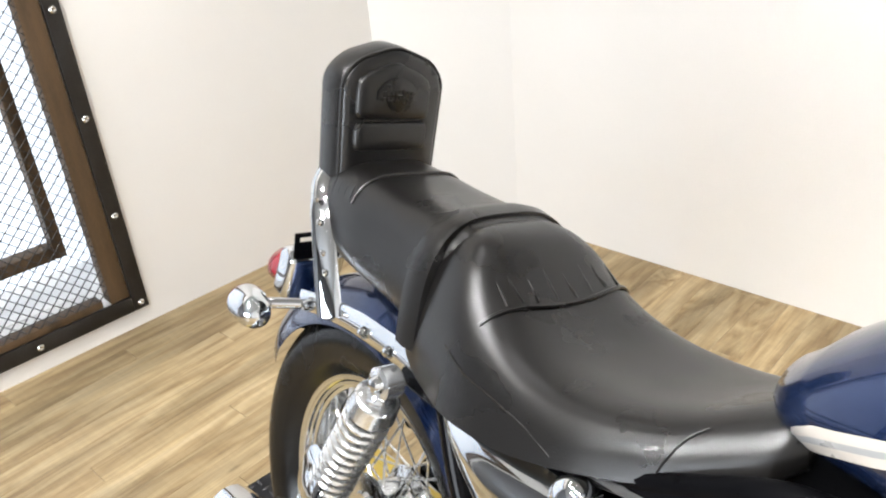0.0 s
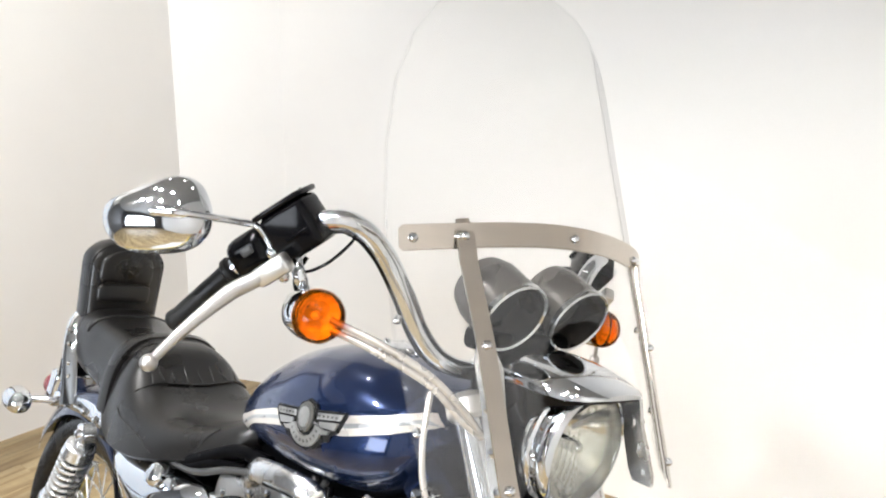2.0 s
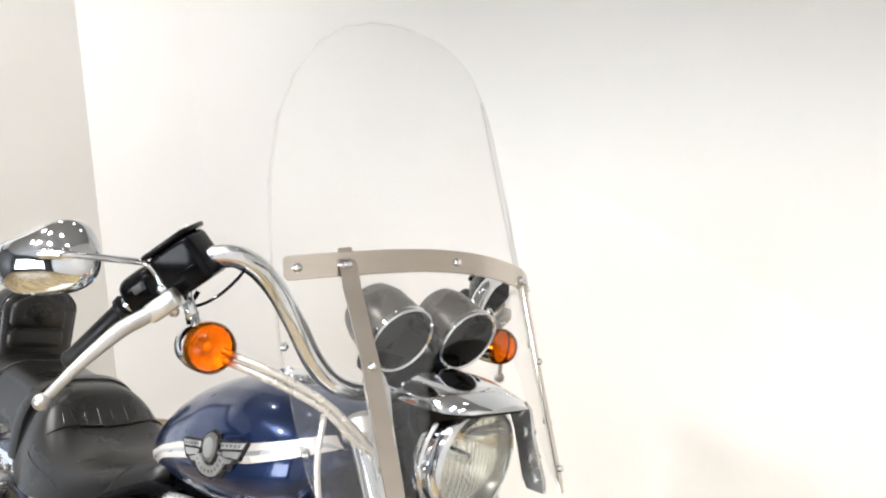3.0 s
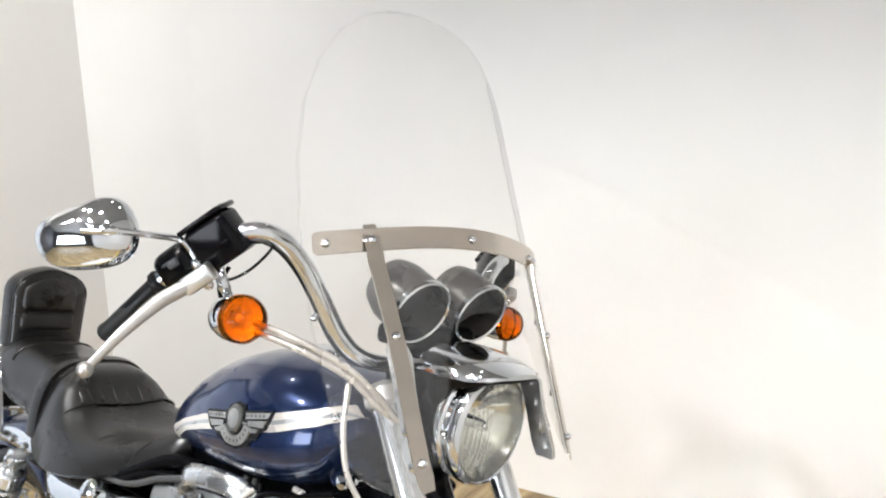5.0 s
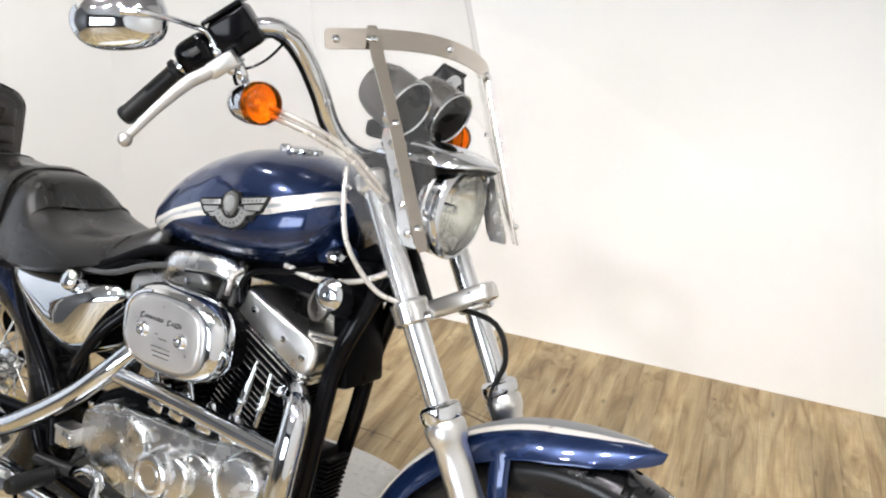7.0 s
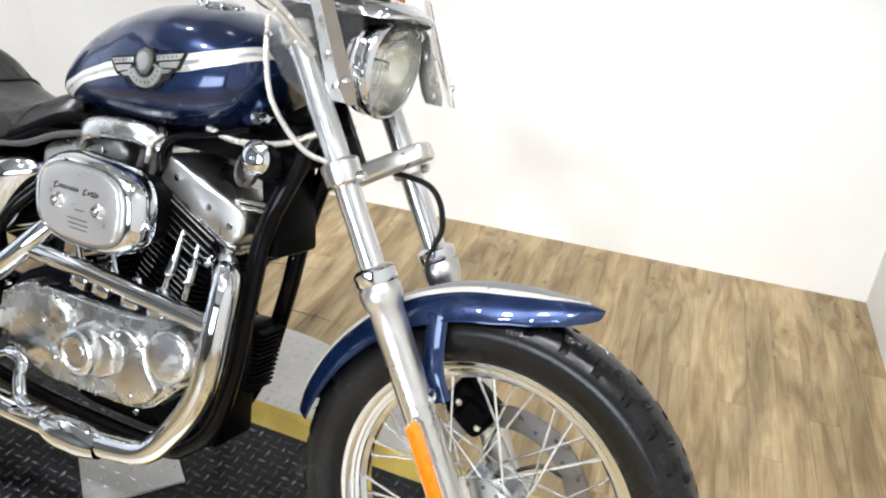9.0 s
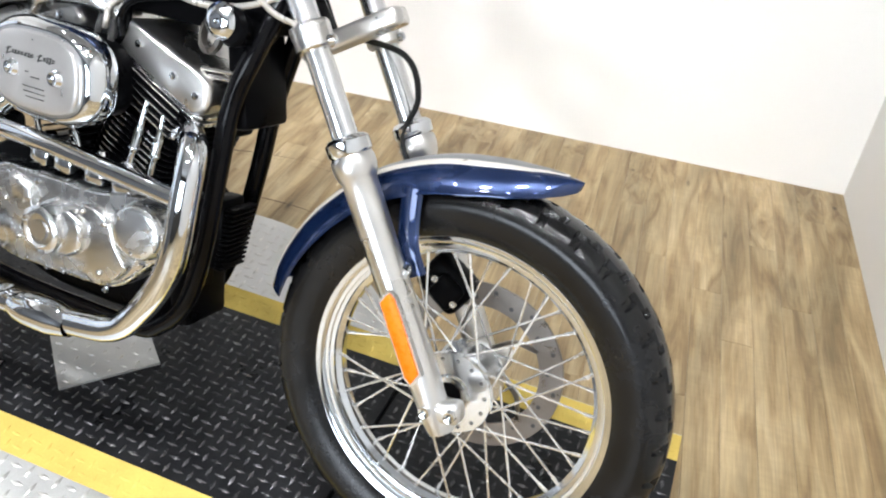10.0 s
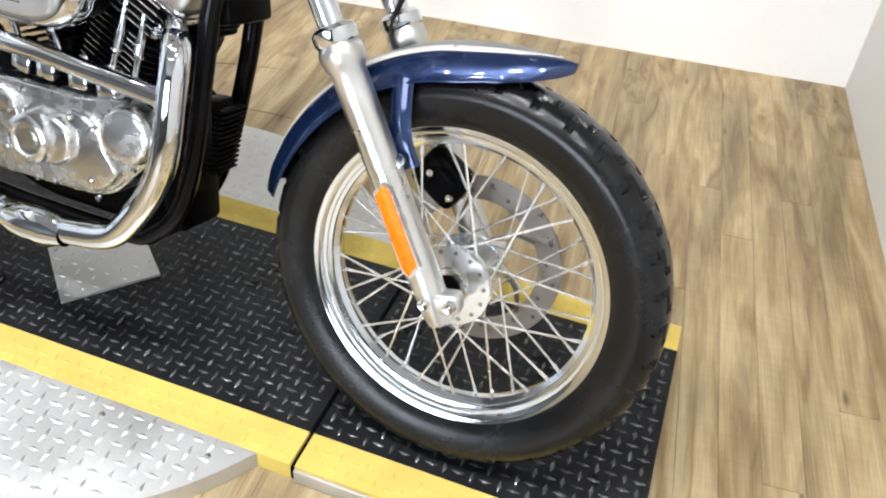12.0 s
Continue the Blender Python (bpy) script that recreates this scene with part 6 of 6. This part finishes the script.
# lifter blocks over the cam cover
for x, t in ((-0.80, 10), (-0.745, 4), (-0.675, -6), (-0.615, -14)):
    bm = bmesh.new()
    block(bm, (0.040, 0.045, 0.030), pose(x, -0.102, 0.497, 0, t, 0), 0.006, 2)
    lathe(bm, [(0.0, 0.015), (0.02, 0.014), (0.03, 0.010)], (x, -0.102, 0.508), (math.sin(radians(t)), 0, 1), 14, True)
    part("lifter_block", bm, CHROME, engine)


def cylinder(tilt, name):
    base = V((-0.698 if tilt > 0 else -0.728, 0, 0.40))
    d = V((math.sin(radians(tilt)), 0, math.cos(radians(tilt))))
    e = V((d.z, 0, -d.x))
    b = bmesh.new()
    lathe(b, [(0.06, 0.060), (0.265, 0.060)], base, d, 32, True)
    cyl = part(name, b, BLACKSATIN, engine, "black finned cylinder barrel")

    def plate(s, half_a, half_y, th, nm, mat, soft=0.02):
        bb = bmesh.new()
        m_ = Matrix((e, V((0, 1, 0)), d)).transposed().to_4x4()
        ring0 = rounded([(-half_a, -half_y), (half_a, -half_y), (half_a, half_y), (-half_a, half_y)], soft, 4)
        skin(bb, [[base + d * (s + q) + e * x * k + V((0, y * k, 0)) for x, y in ring0] for q, k in ((0, 0.985), (th * 0.3, 1), (th * 0.7, 1), (th, 0.985))])
        return part(nm, bb, mat, cyl)

    def bright_edge(s, lo, hi, y):
        bb = bmesh.new()
        rod(bb, base + d * s + e * lo + V((0, y, 0)), base + d * s + e * hi + V((0, y, 0)), 0.0014, 8)
        part("machined_fin_edge", bb, STEEL, cyl)
    for k in range(13):
        plate(0.085 + 0.0112 * k, 0.078, 0.096, 0.0042, "cooling_fin", BLACKSATIN, 0.035)
        if k > 3:
            for lo, hi in ((-0.052, -0.026), (0.018, 0.046)):
                bright_edge(0.0871 + 0.0112 * k, lo + 0.001 * (k % 3), hi, -0.0963)
    for k in range(5):
        plate(0.244 + 0.0125 * k, 0.088, 0.104, 0.0046, "head_fin", BLACKSATIN, 0.03)
        bright_edge(0.2463 + 0.0125 * k, -0.066, 0.058, -0.1043)
    plate(0.24, 0.070, 0.085, 0.065, "cylinder_head", BLACKSATIN)
    plate(0.291, 0.096, 0.098, 0.008, "rocker_base", CAMALLOY)
    plate(0.301, 0.095, 0.097, 0.008, "rocker_middle", CAMALLOY)
    bb = bmesh.new()
    flip = 1 if tilt > 0 else -1
    shape = rounded([(-0.110, 0.308), (-0.119, 0.326), (-0.112, 0.349), (-0.094, 0.359), (-0.02, 0.367), (0.060, 0.372), (0.084, 0.366), (0.097, 0.342), (0.096, 0.320), (0.080, 0.306)], 0.010, 4)
    ends = [(base + d * q + e * (p * flip)) for p, q in shape]
    slab(bb, [(v.x, v.z) for v in ends], 0.095, -0.103, 0.013)
    part("rocker_cover", bb, ALLOY, cyl, "satin alloy rocker box cover")
    for x in (-0.06, 0.02, 0.07):
        bb = bmesh.new()
        lathe(bb, [(0.007, 0), (0.006, 0.006), (0.0, 0.008), (-0.01, 0.008)], base + d * 0.338 + e * x + V((0, -0.1005, 0)), (0, -1, 0), 12)
        part("rocker_bolt", bb, CHROME, cyl)
    # pushrod tubes on the right
    for k, x in enumerate((-0.030, 0.030)):
        bb = bmesh.new()
        p0, p1 = base + V((x * 1.6 + d.x * 0.10, -0.108, 0.112)), base + d * 0.300 + e * x * 1.1 + V((0, -0.096, 0))
        if tilt > 0:  # the front pair stands upright, apart from the barrel
            p0, p1 = (V((-0.618, -0.104, 0.526)), V((-0.593, -0.099, 0.648))) if x < 0 else (V((-0.570, -0.104, 0.530)), V((-0.558, -0.099, 0.634)))
        tube(bb, [p0 + (p1 - p0) * t for t in (0, 0.27, 0.29, 0.33, 0.35, 0.60, 0.64, 1.0)], [0.0055, 0.0055, 0.0095, 0.0095, 0.0078, 0.0078, 0.0056, 0.0048], 12)
        part("pushrod_tube", bb, CHROME, cyl)
    return cyl


cylinder(24, "front_cylinder")
cylinder(-21, "rear_cylinder")
bm = bmesh.new()
lathe(bm, [(0.010, 0), (0.009, 0.009), (0.002, 0.012), (-0.012, 0.012)], (-0.512, -0.106, 0.616), (0.2, -1, 0), 14)
part("head_bolt", bm, CHROME, engine)
# horn behind the front rocker box
bm = bmesh.new()
rod(bm, (-0.44, -0.02, 0.80), (-0.44, -0.115, 0.80), 0.030, 20)
coil = part("ignition_switch", bm, BLACKSATIN, bike, "black ignition switch with chrome face")
bm = bmesh.new()
lathe(bm, [(0, 0.0), (0.010, 0.004), (0.011, 0.012), (0.006, 0.022), (0.0, 0.028), (-0.006, 0.028)], (-0.455, -0.115, 0.805), (0.1, -1, 0), 24)
part("switch_face", bm, CHROME, coil)

# air cleaner
ACX, ACZ, TILT_ = -0.732, 0.664, radians(2)
bm = bmesh.new()
slab(bm, oval(ACX, ACZ, 0.112, 0.070, 56, 2.7, TILT_), -0.10, -0.150, 0.006)
air = part("air_cleaner", bm, BLACKSATIN, bike, "oval chrome air cleaner with satin plate")
bm = bmesh.new()
levels = [(-0.146, 1.02), (-0.149, 1.035), (-0.158, 1.035), (-0.166, 1.025), (-0.175, 1.0), (-0.183, 0.96), (-0.189, 0.915), (-0.192, 0.87), (-0.192, 0.84), (-0.189, 0.815), (-0.188, 0.79), (-0.188, 0.74)]
skin(bm, [[(x, y, z) for x, z in oval(ACX, ACZ, 0.119 * k, 0.079 * k, 72, 2.8, TILT_)] for y, k in levels])
part("chrome_cover", bm, CHROME, air)
bm = bmesh.new()
skin(bm, [[(x, y, z) for x, z in oval(ACX, ACZ, 0.119 * k - g, 0.079 * k - g, 72, 3.0, TILT_)] for y, k, g in ((-0.186, 0.78, 0), (-0.1945, 0.775, 0), (-0.1975, 0.755, 0), (-0.1985, 0.72, 0), (-0.1988, 0.6, 0))])
ac_plate = part("cover_plate", bm, SATINPLATE, air, "satin steel cover plate with dark print")
for x, z in ((-0.778, 0.661), (-0.685, 0.665)):
    bm = bmesh.new()
    lathe(bm, [(0.001, 0.0), (0.0015, 0.006), (0.0065, 0.0075), (0.007, 0.010), (0.002, 0.014), (0.0, 0.015)], (x, -0.1985, z), (0, -1, 0), 16)
    part("cover_screw", bm, CHROME, ac_plate)
# a line of slanting script, as plain strokes, and the small print below it
pen = -0.790
for w_, h_, lean in ((0.013, 0.014, 24), (0.006, 0.006, 20), (0.006, 0.007, 16), (0.007, 0.006, 22), (0.007, 0.006, 18), (0.009, 0.006, 20), (0.004, 0.008, 16), (0.008, 0.006, 22), (0.007, 0.0, 0),
                     (0.012, 0.013, 24), (0.007, 0.006, 20), (0.007, 0.010, 18), (0.004, 0.012, 22), (0.007, 0.006, 18)):
    if h_:
        bm = bmesh.new()
        zc = 0.686 + 0.035 * (pen + 0.79)
        block(bm, (w_ * 0.86, 0.0006, 0.0022), pose(pen + w_ / 2, -0.1991, zc + 0.28 * h_, 0, -lean, 0), 0)
        block(bm, (w_ * 0.86, 0.0006, 0.0020), pose(pen + w_ / 2, -0.1991, zc - 0.28 * h_, 0, -lean, 0), 0)
        block(bm, (0.0022, 0.0006, h_), pose(pen + w_ * 0.34, -0.1991, zc, 0, lean, 0), 0)
        part("dark_print", bm, INK, ac_plate)
    pen += w_
for z, x0, x1 in ((0.640, -0.752, -0.706), (0.632, -0.750, -0.704), (0.624, -0.745, -0.706), (0.662, -0.748, -0.740), (0.656, -0.736, -0.716)):
    bm = bmesh.new()
    block(bm, (x1 - x0, 0.0006, 0.0018), pose((x0 + x1) / 2, -0.1991, z, 0, -2, 0), 0)
    part("grey_print", bm, STEEL, ac_plate)
bm = bmesh.new()
tube(bm, curve([(-0.86, -0.09, 0.735), (-0.80, -0.12, 0.775), (-0.70, -0.12, 0.790), (-0.66, -0.10, 0.775)], 6), 0.020, 12, flat=0.5)
part("chrome_bracket", bm, CAMALLOY, air)

# ------------------------------------------------ exhaust


def pipe(points, r, name, label, mat=CHROME, parent=None, steps=8):
    b = bmesh.new()
    tube(b, curve(points, steps), r, 20)
    return part(name, b, mat, parent or bike, label)


front_pipe = pipe([(-0.530, -0.085, 0.606), (-0.490, -0.115, 0.620), (-0.458, -0.145, 0.616), (-0.443, -0.165, 0.588), (-0.441, -0.174, 0.540), (-0.447, -0.178, 0.450), (-0.466, -0.178, 0.392), (-0.499, -0.178, 0.336), (-0.547, -0.180, 0.281), (-0.62, -0.180, 0.257), (-0.745, -0.180, 0.242), (-0.95, -0.182, 0.235), (-1.08, -0.182, 0.235)], 0.0225, "front_exhaust", "chromed front exhaust pipe")
for c, d in (((-0.70, -0.182, 0.2445), (-1, 0, -0.07)),):
    bm = bmesh.new()
    lathe(bm, [(-0.055, 0.0228), (-0.020, 0.0300), (0.030, 0.0310), (0.055, 0.029), (0.075, 0.0228)], c, d, 28)
    part("pipe_clamp", bm, CHROME, front_pipe)
rear_pipe = pipe([(-0.80, -0.10, 0.622), (-0.845, -0.14, 0.594), (-0.888, -0.168, 0.540), (-0.967, -0.176, 0.466), (-1.07, -0.182, 0.390), (-1.15, -0.184, 0.342), (-1.22, -0.186, 0.325)], 0.0205, "rear_exhaust", "chromed rear exhaust pipe")
cross = pipe([(-0.448, -0.168, 0.534), (-0.60, -0.168, 0.540), (-0.74, -0.166, 0.544), (-0.872, -0.160, 0.540)], 0.0160, "crossover_pipe", "chromed crossover pipe", steps=4)
for x0, zz, end in ((-1.06, 0.236, -1.60), (-1.16, 0.338, -1.665)):
    tip = V((end, -0.186, 0.185 if zz < 0.3 else 0.262))
    d = tip - V((x0, -0.184, zz))
    n = d.length
    bm = bmesh.new()
    lathe(bm, [(0.0, 0.026), (0.03, 0.034), (0.07, 0.040), (n - 0.12, 0.041), (n - 0.02, 0.040), (n, 0.038), (n, 0.033), (n - 0.1, 0.031)], (x0, -0.184, zz), d, 32)
    part("muffler", bm, CHROME, bike, "long chromed muffler")

# ------------------------------------------------ oil tank cover, foot controls
bm = bmesh.new()
COVER = rounded([(-1.292, 0.655), (-1.235, 0.672), (-1.10, 0.682), (-0.955, 0.690), (-0.925, 0.672), (-0.955, 0.610), (-1.000, 0.535), (-1.050, 0.510), (-1.115, 0.520), (-1.205, 0.570), (-1.262, 0.615)], 0.03, 4)
ox, oz = sum(p[0] for p in COVER) / len(COVER), sum(p[1] for p in COVER) / len(COVER)
skin(bm, [[(ox + (x - ox) * k, y, oz + (z - oz) * k) for x, z in COVER] for y, k in [(-0.05, 1.0), (-0.108, 1.0)] + [(-0.112 - 0.046 * (1 - k ** 3.2), k) for k in (0.995, 0.985, 0.97, 0.94, 0.90, 0.84, 0.76, 0.66, 0.54, 0.4, 0.25, 0.1)]])
oil = part("oil_tank_cover", bm, CHROME, bike, "chromed oil tank side cover")
bm = bmesh.new()
lathe(bm, [(-0.02, 0.022), (0.006, 0.022), (0.012, 0.018), (0.016, 0.006), (0.016, 0.0)], (-1.045, -0.150, 0.676), (0, -1, 0.25), 24)
part("filler_cap", bm, CHROME, oil)
bm = bmesh.new()
slab(bm, [(x, z) for x, z in rounded([(-1.29, 0.66), (-0.93, 0.70), (-0.95, 0.60), (-1.05, 0.50), (-1.2, 0.50)], 0.03, 4)], 0.12, -0.04)
part("battery_box", bm, BLACKSATIN, bike)
bm = bmesh.new()
tube(bm, curve([(-0.90, -0.115, 0.66), (-0.945, -0.145, 0.60), (-0.985, -0.150, 0.54), (-1.03, -0.13, 0.48)], 6), 0.012, 10)
part("oil_hose", bm, BLACKGLOSS, bike)
bm = bmesh.new()
tube(bm, curve([(-1.08, -0.12, 0.69), (-0.98, -0.12, 0.725), (-0.88, -0.11, 0.775), (-0.80, -0.10, 0.785)], 6), 0.012, 10)
tube(bm, curve([(-1.16, -0.13, 0.675), (-1.02, -0.125, 0.700), (-0.92, -0.12, 0.742), (-0.86, -0.10, 0.75)], 6), 0.008, 10)
part("wiring_loom", bm, BLACKSATIN, bike)
# rear brake master cylinder, rubber boot and pedal, footpeg
bm = bmesh.new()
block(bm, (0.046, 0.036, 0.034), pose(-0.990, -0.150, 0.368, 0, -4, 0), 0.004, 2)
block(bm, (0.052, 0.040, 0.008), pose(-0.990, -0.150, 0.388, 0, -4, 0), 0.003, 2)
brake = part("rear_brake_cylinder", bm, ALLOY, bike, "alloy rear brake cylinder")
bm = bmesh.new()
pts = [(-0.955 + 0.004 * k, -0.158, 0.330 - 0.0003 * k) for k in range(26)]
lathe(bm, [(0.004 * k, 0.013 if k % 2 else 0.010) for k in range(30)], (-1.06, -0.165, 0.300), (1, 0, 0.12), 16)
part("rubber_boot", bm, RUBBER, brake)
bm = bmesh.new()
tube(bm, curve([(-0.93, -0.165, 0.318), (-0.90, -0.170, 0.335), (-0.865, -0.175, 0.330), (-0.855, -0.185, 0.300), (-0.835, -0.195, 0.275), (-0.80, -0.205, 0.272)], 6), 0.011, 12)
block(bm, (0.060, 0.040, 0.012), pose(-0.79, -0.215, 0.276, 0, -10, 0), 0.005, 2)
part("brake_pedal", bm, CHROME, bike, "chromed rear brake pedal")
bm = bmesh.new()
lathe(bm, [(0.0, 0.010), (0.02, 0.012), (0.025, 0.018), (0.10, 0.018), (0.11, 0.014), (0.112, 0.0)], (-0.985, -0.165, 0.300), (0, -1, 0), 20)
part("footpeg", bm, RUBBER, bike)
# fuel line, plug leads, carburettor body
bm = bmesh.new()
rod(bm, (-0.70, -0.02, 0.70), (-0.70, -0.11, 0.69), 0.045, 24)
part("carburettor", bm, ALLOY, bike)
for pts, r, mat, name in (([(-0.485, -0.10, 0.842), (-0.55, -0.11, 0.820), (-0.62, -0.115, 0.800), (-0.645, -0.115, 0.770), (-0.640, -0.115, 0.740)], 0.0055, BLACKGLOSS, "plug_lead"),
                          ([(-0.345, -0.09, 0.875), (-0.42, -0.10, 0.835), (-0.50, -0.105, 0.820), (-0.56, -0.11, 0.828)], 0.0052, CABLE, "clutch_cable"),
                          ([(-0.66, -0.09, 0.80), (-0.645, -0.10, 0.76), (-0.66, -0.10, 0.72)], 0.007, BLACKGLOSS, "fuel_line")):
    pipe(pts, r, name, "", mat)
for pts, r, name in (([(-0.700, -0.085, 0.800), (-0.690, -0.105, 0.765), (-0.694, -0.112, 0.730), (-0.702, -0.110, 0.700)], 0.0058, "breather_hose"),
                     ([(-0.682, -0.080, 0.800), (-0.668, -0.102, 0.768), (-0.664, -0.112, 0.735), (-0.668, -0.110, 0.705)], 0.0058, "breather_hose"),
                     ([(-0.80, -0.115, 0.768), (-0.88, -0.125, 0.745), (-0.96, -0.128, 0.712), (-1.05, -0.128, 0.698)], 0.0060, "wiring_loom")):
    pipe(pts, r, name, "", DARK)
pipe([(-0.655, -0.105, 0.795), (-0.662, -0.122, 0.780), (-0.662, -0.126, 0.762), (-0.668, -0.122, 0.748)], 0.0052, "plug_cap", "", CABLE)
bm = bmesh.new()
lathe(bm, [(-0.006, 0.020), (-0.008, 0.024), (-0.004, 0.030), (0.004, 0.030), (0.008, 0.024), (0.006, 0.020), (-0.006, 0.020)], (-0.490, -0.088, 0.776), (-0.35, -1, 0.2), 24)
part("horn_ring", bm, GREY, bike, "dark grey horn ring under the tank")
for za, zb in ((0.722, 0.728), (0.712, 0.716)):
    bm = bmesh.new()
    rod(bm, (-0.505, -0.085, za), (-0.432, -0.080, zb), 0.0042, 10)
    part("engine_brace", bm, STEEL, bike)
# side stand on the left
bm = bmesh.new()
tube(bm, [(-0.70, 0.10, 0.24), (-0.72, 0.20, 0.16), (-0.735, 0.262, 0.088)], [0.012, 0.011, 0.010], 12)
part("side_stand", bm, BLACKGLOSS, bike)
# primary case on the left
bm = bmesh.new()
slab(bm, rounded([(-1.06, 0.30), (-0.58, 0.27), (-0.53, 0.36), (-0.58, 0.45), (-0.95, 0.47), (-1.08, 0.42)], 0.06, 5), 0.06, 0.150, 0.02)
part("primary_cover", bm, CHROME, engine, "chromed primary cover")


# ---------------------------------------------------------------- floor planks
PW, PL = 0.0785, 1.22
bm = bmesh.new()
block(bm, (PW - 0.0006, PL - 0.0008, 0.008), Matrix.Translation((0, 0, -0.004)), 0.0006, 1)
plank_mesh = bpy.data.meshes.new("plank")
bm.to_mesh(plank_mesh)
bm.free()
plank_mesh.materials.append(OAK)
rng = random.Random(4)
verts, faces = [], []
flat = [tuple(v.co) for v in plank_mesh.vertices]
sides = [tuple(f.vertices) for f in plank_mesh.polygons]
grain = pose(0, 0, -DROP, 0, 0, 5.05)
for i in range(-46, 26):
    shift = rng.random() * PL
    for j in range(-5, 3):
        p = grain @ V((i * PW, j * PL + shift, 0))
        left = A[0] + (A[1] - p.y) * (E_[0] - A[0]) / (A[1] - E_[1]) - 0.10
        right = C[0] + (C[1] - p.y) * (D[0] - C[0]) / (C[1] - D[1]) + 0.10
        # boards end under the back and rear walls
        back = C[1] + (p.x - C[0]) * (C[1] - B_[1]) / (C[0] - B_[0]) + 0.09 if p.x > B_[0] else 1.58
        hi, lo = min(p.y + PL / 2, back), max(p.y - PL / 2, -4.70)
        if not (left < p.x < right and hi - lo > 0.02):
            continue
        part_of = (hi - lo) / PL
        dy = (hi + lo) / 2 - p.y
        p = p + V((-math.tan(radians(5.05)) * dy, dy, 0))
        cut = Matrix.Diagonal((1, part_of, 1, 1))
        turn = pose(0, 0, 0, 0, 0, 5.05 + (180 if rng.random() < 0.5 else 0))
        if p.y > -0.75:
            ob = new("plank", plank_mesh)
            ob.parent = FLOOR
            ob.matrix_world = Matrix.Translation(p) @ turn @ cut
        else:
            n = len(verts)
            m_ = Matrix.Translation(p) @ turn @ cut
            verts += [tuple(m_ @ V(v)) for v in flat]
            faces += [tuple(n + k for k in f) for f in sides]
me = bpy.data.meshes.new("plank_field")
me.from_pydata(verts, [], faces)
me.materials.append(OAK_FAR)
field = new("plank_field", me)
field.parent = FLOOR
field["kind"] = "stuff"

# dark scuffs that the turning ramps have left on the boards
SCUFF = material("dark_scuff", (0.10, 0.065, 0.035), 0.6, 0.0, 0.5, 30)
for radius, a0, a1, width in ((1.005, 62, 118, 0.009), (0.985, 80, 112, 0.004), (1.030, 70, 98, 0.005), (0.752, 66, 102, 0.006)):
    bm = bmesh.new()
    rows = []
    for a in np.linspace(radians(a0), radians(a1), 40):
        w = width * 0.5 * (0.55 + 0.45 * math.sin(9 * a + radius * 40)) * min(1.0, 8 * (a - radians(a0)) + 0.1, 8 * (radians(a1) - a) + 0.1)
        rows.append([(CX + r * math.cos(a), CY + r * math.sin(a), z) for r, z in ((radius - w, -DROP + 0.0002), (radius, -DROP + 0.0006), (radius + w, -DROP + 0.0002))])
    skin(bm, rows, closed=False, caps=False)
    part("scuff_mark", bm, SCUFF, FLOOR)
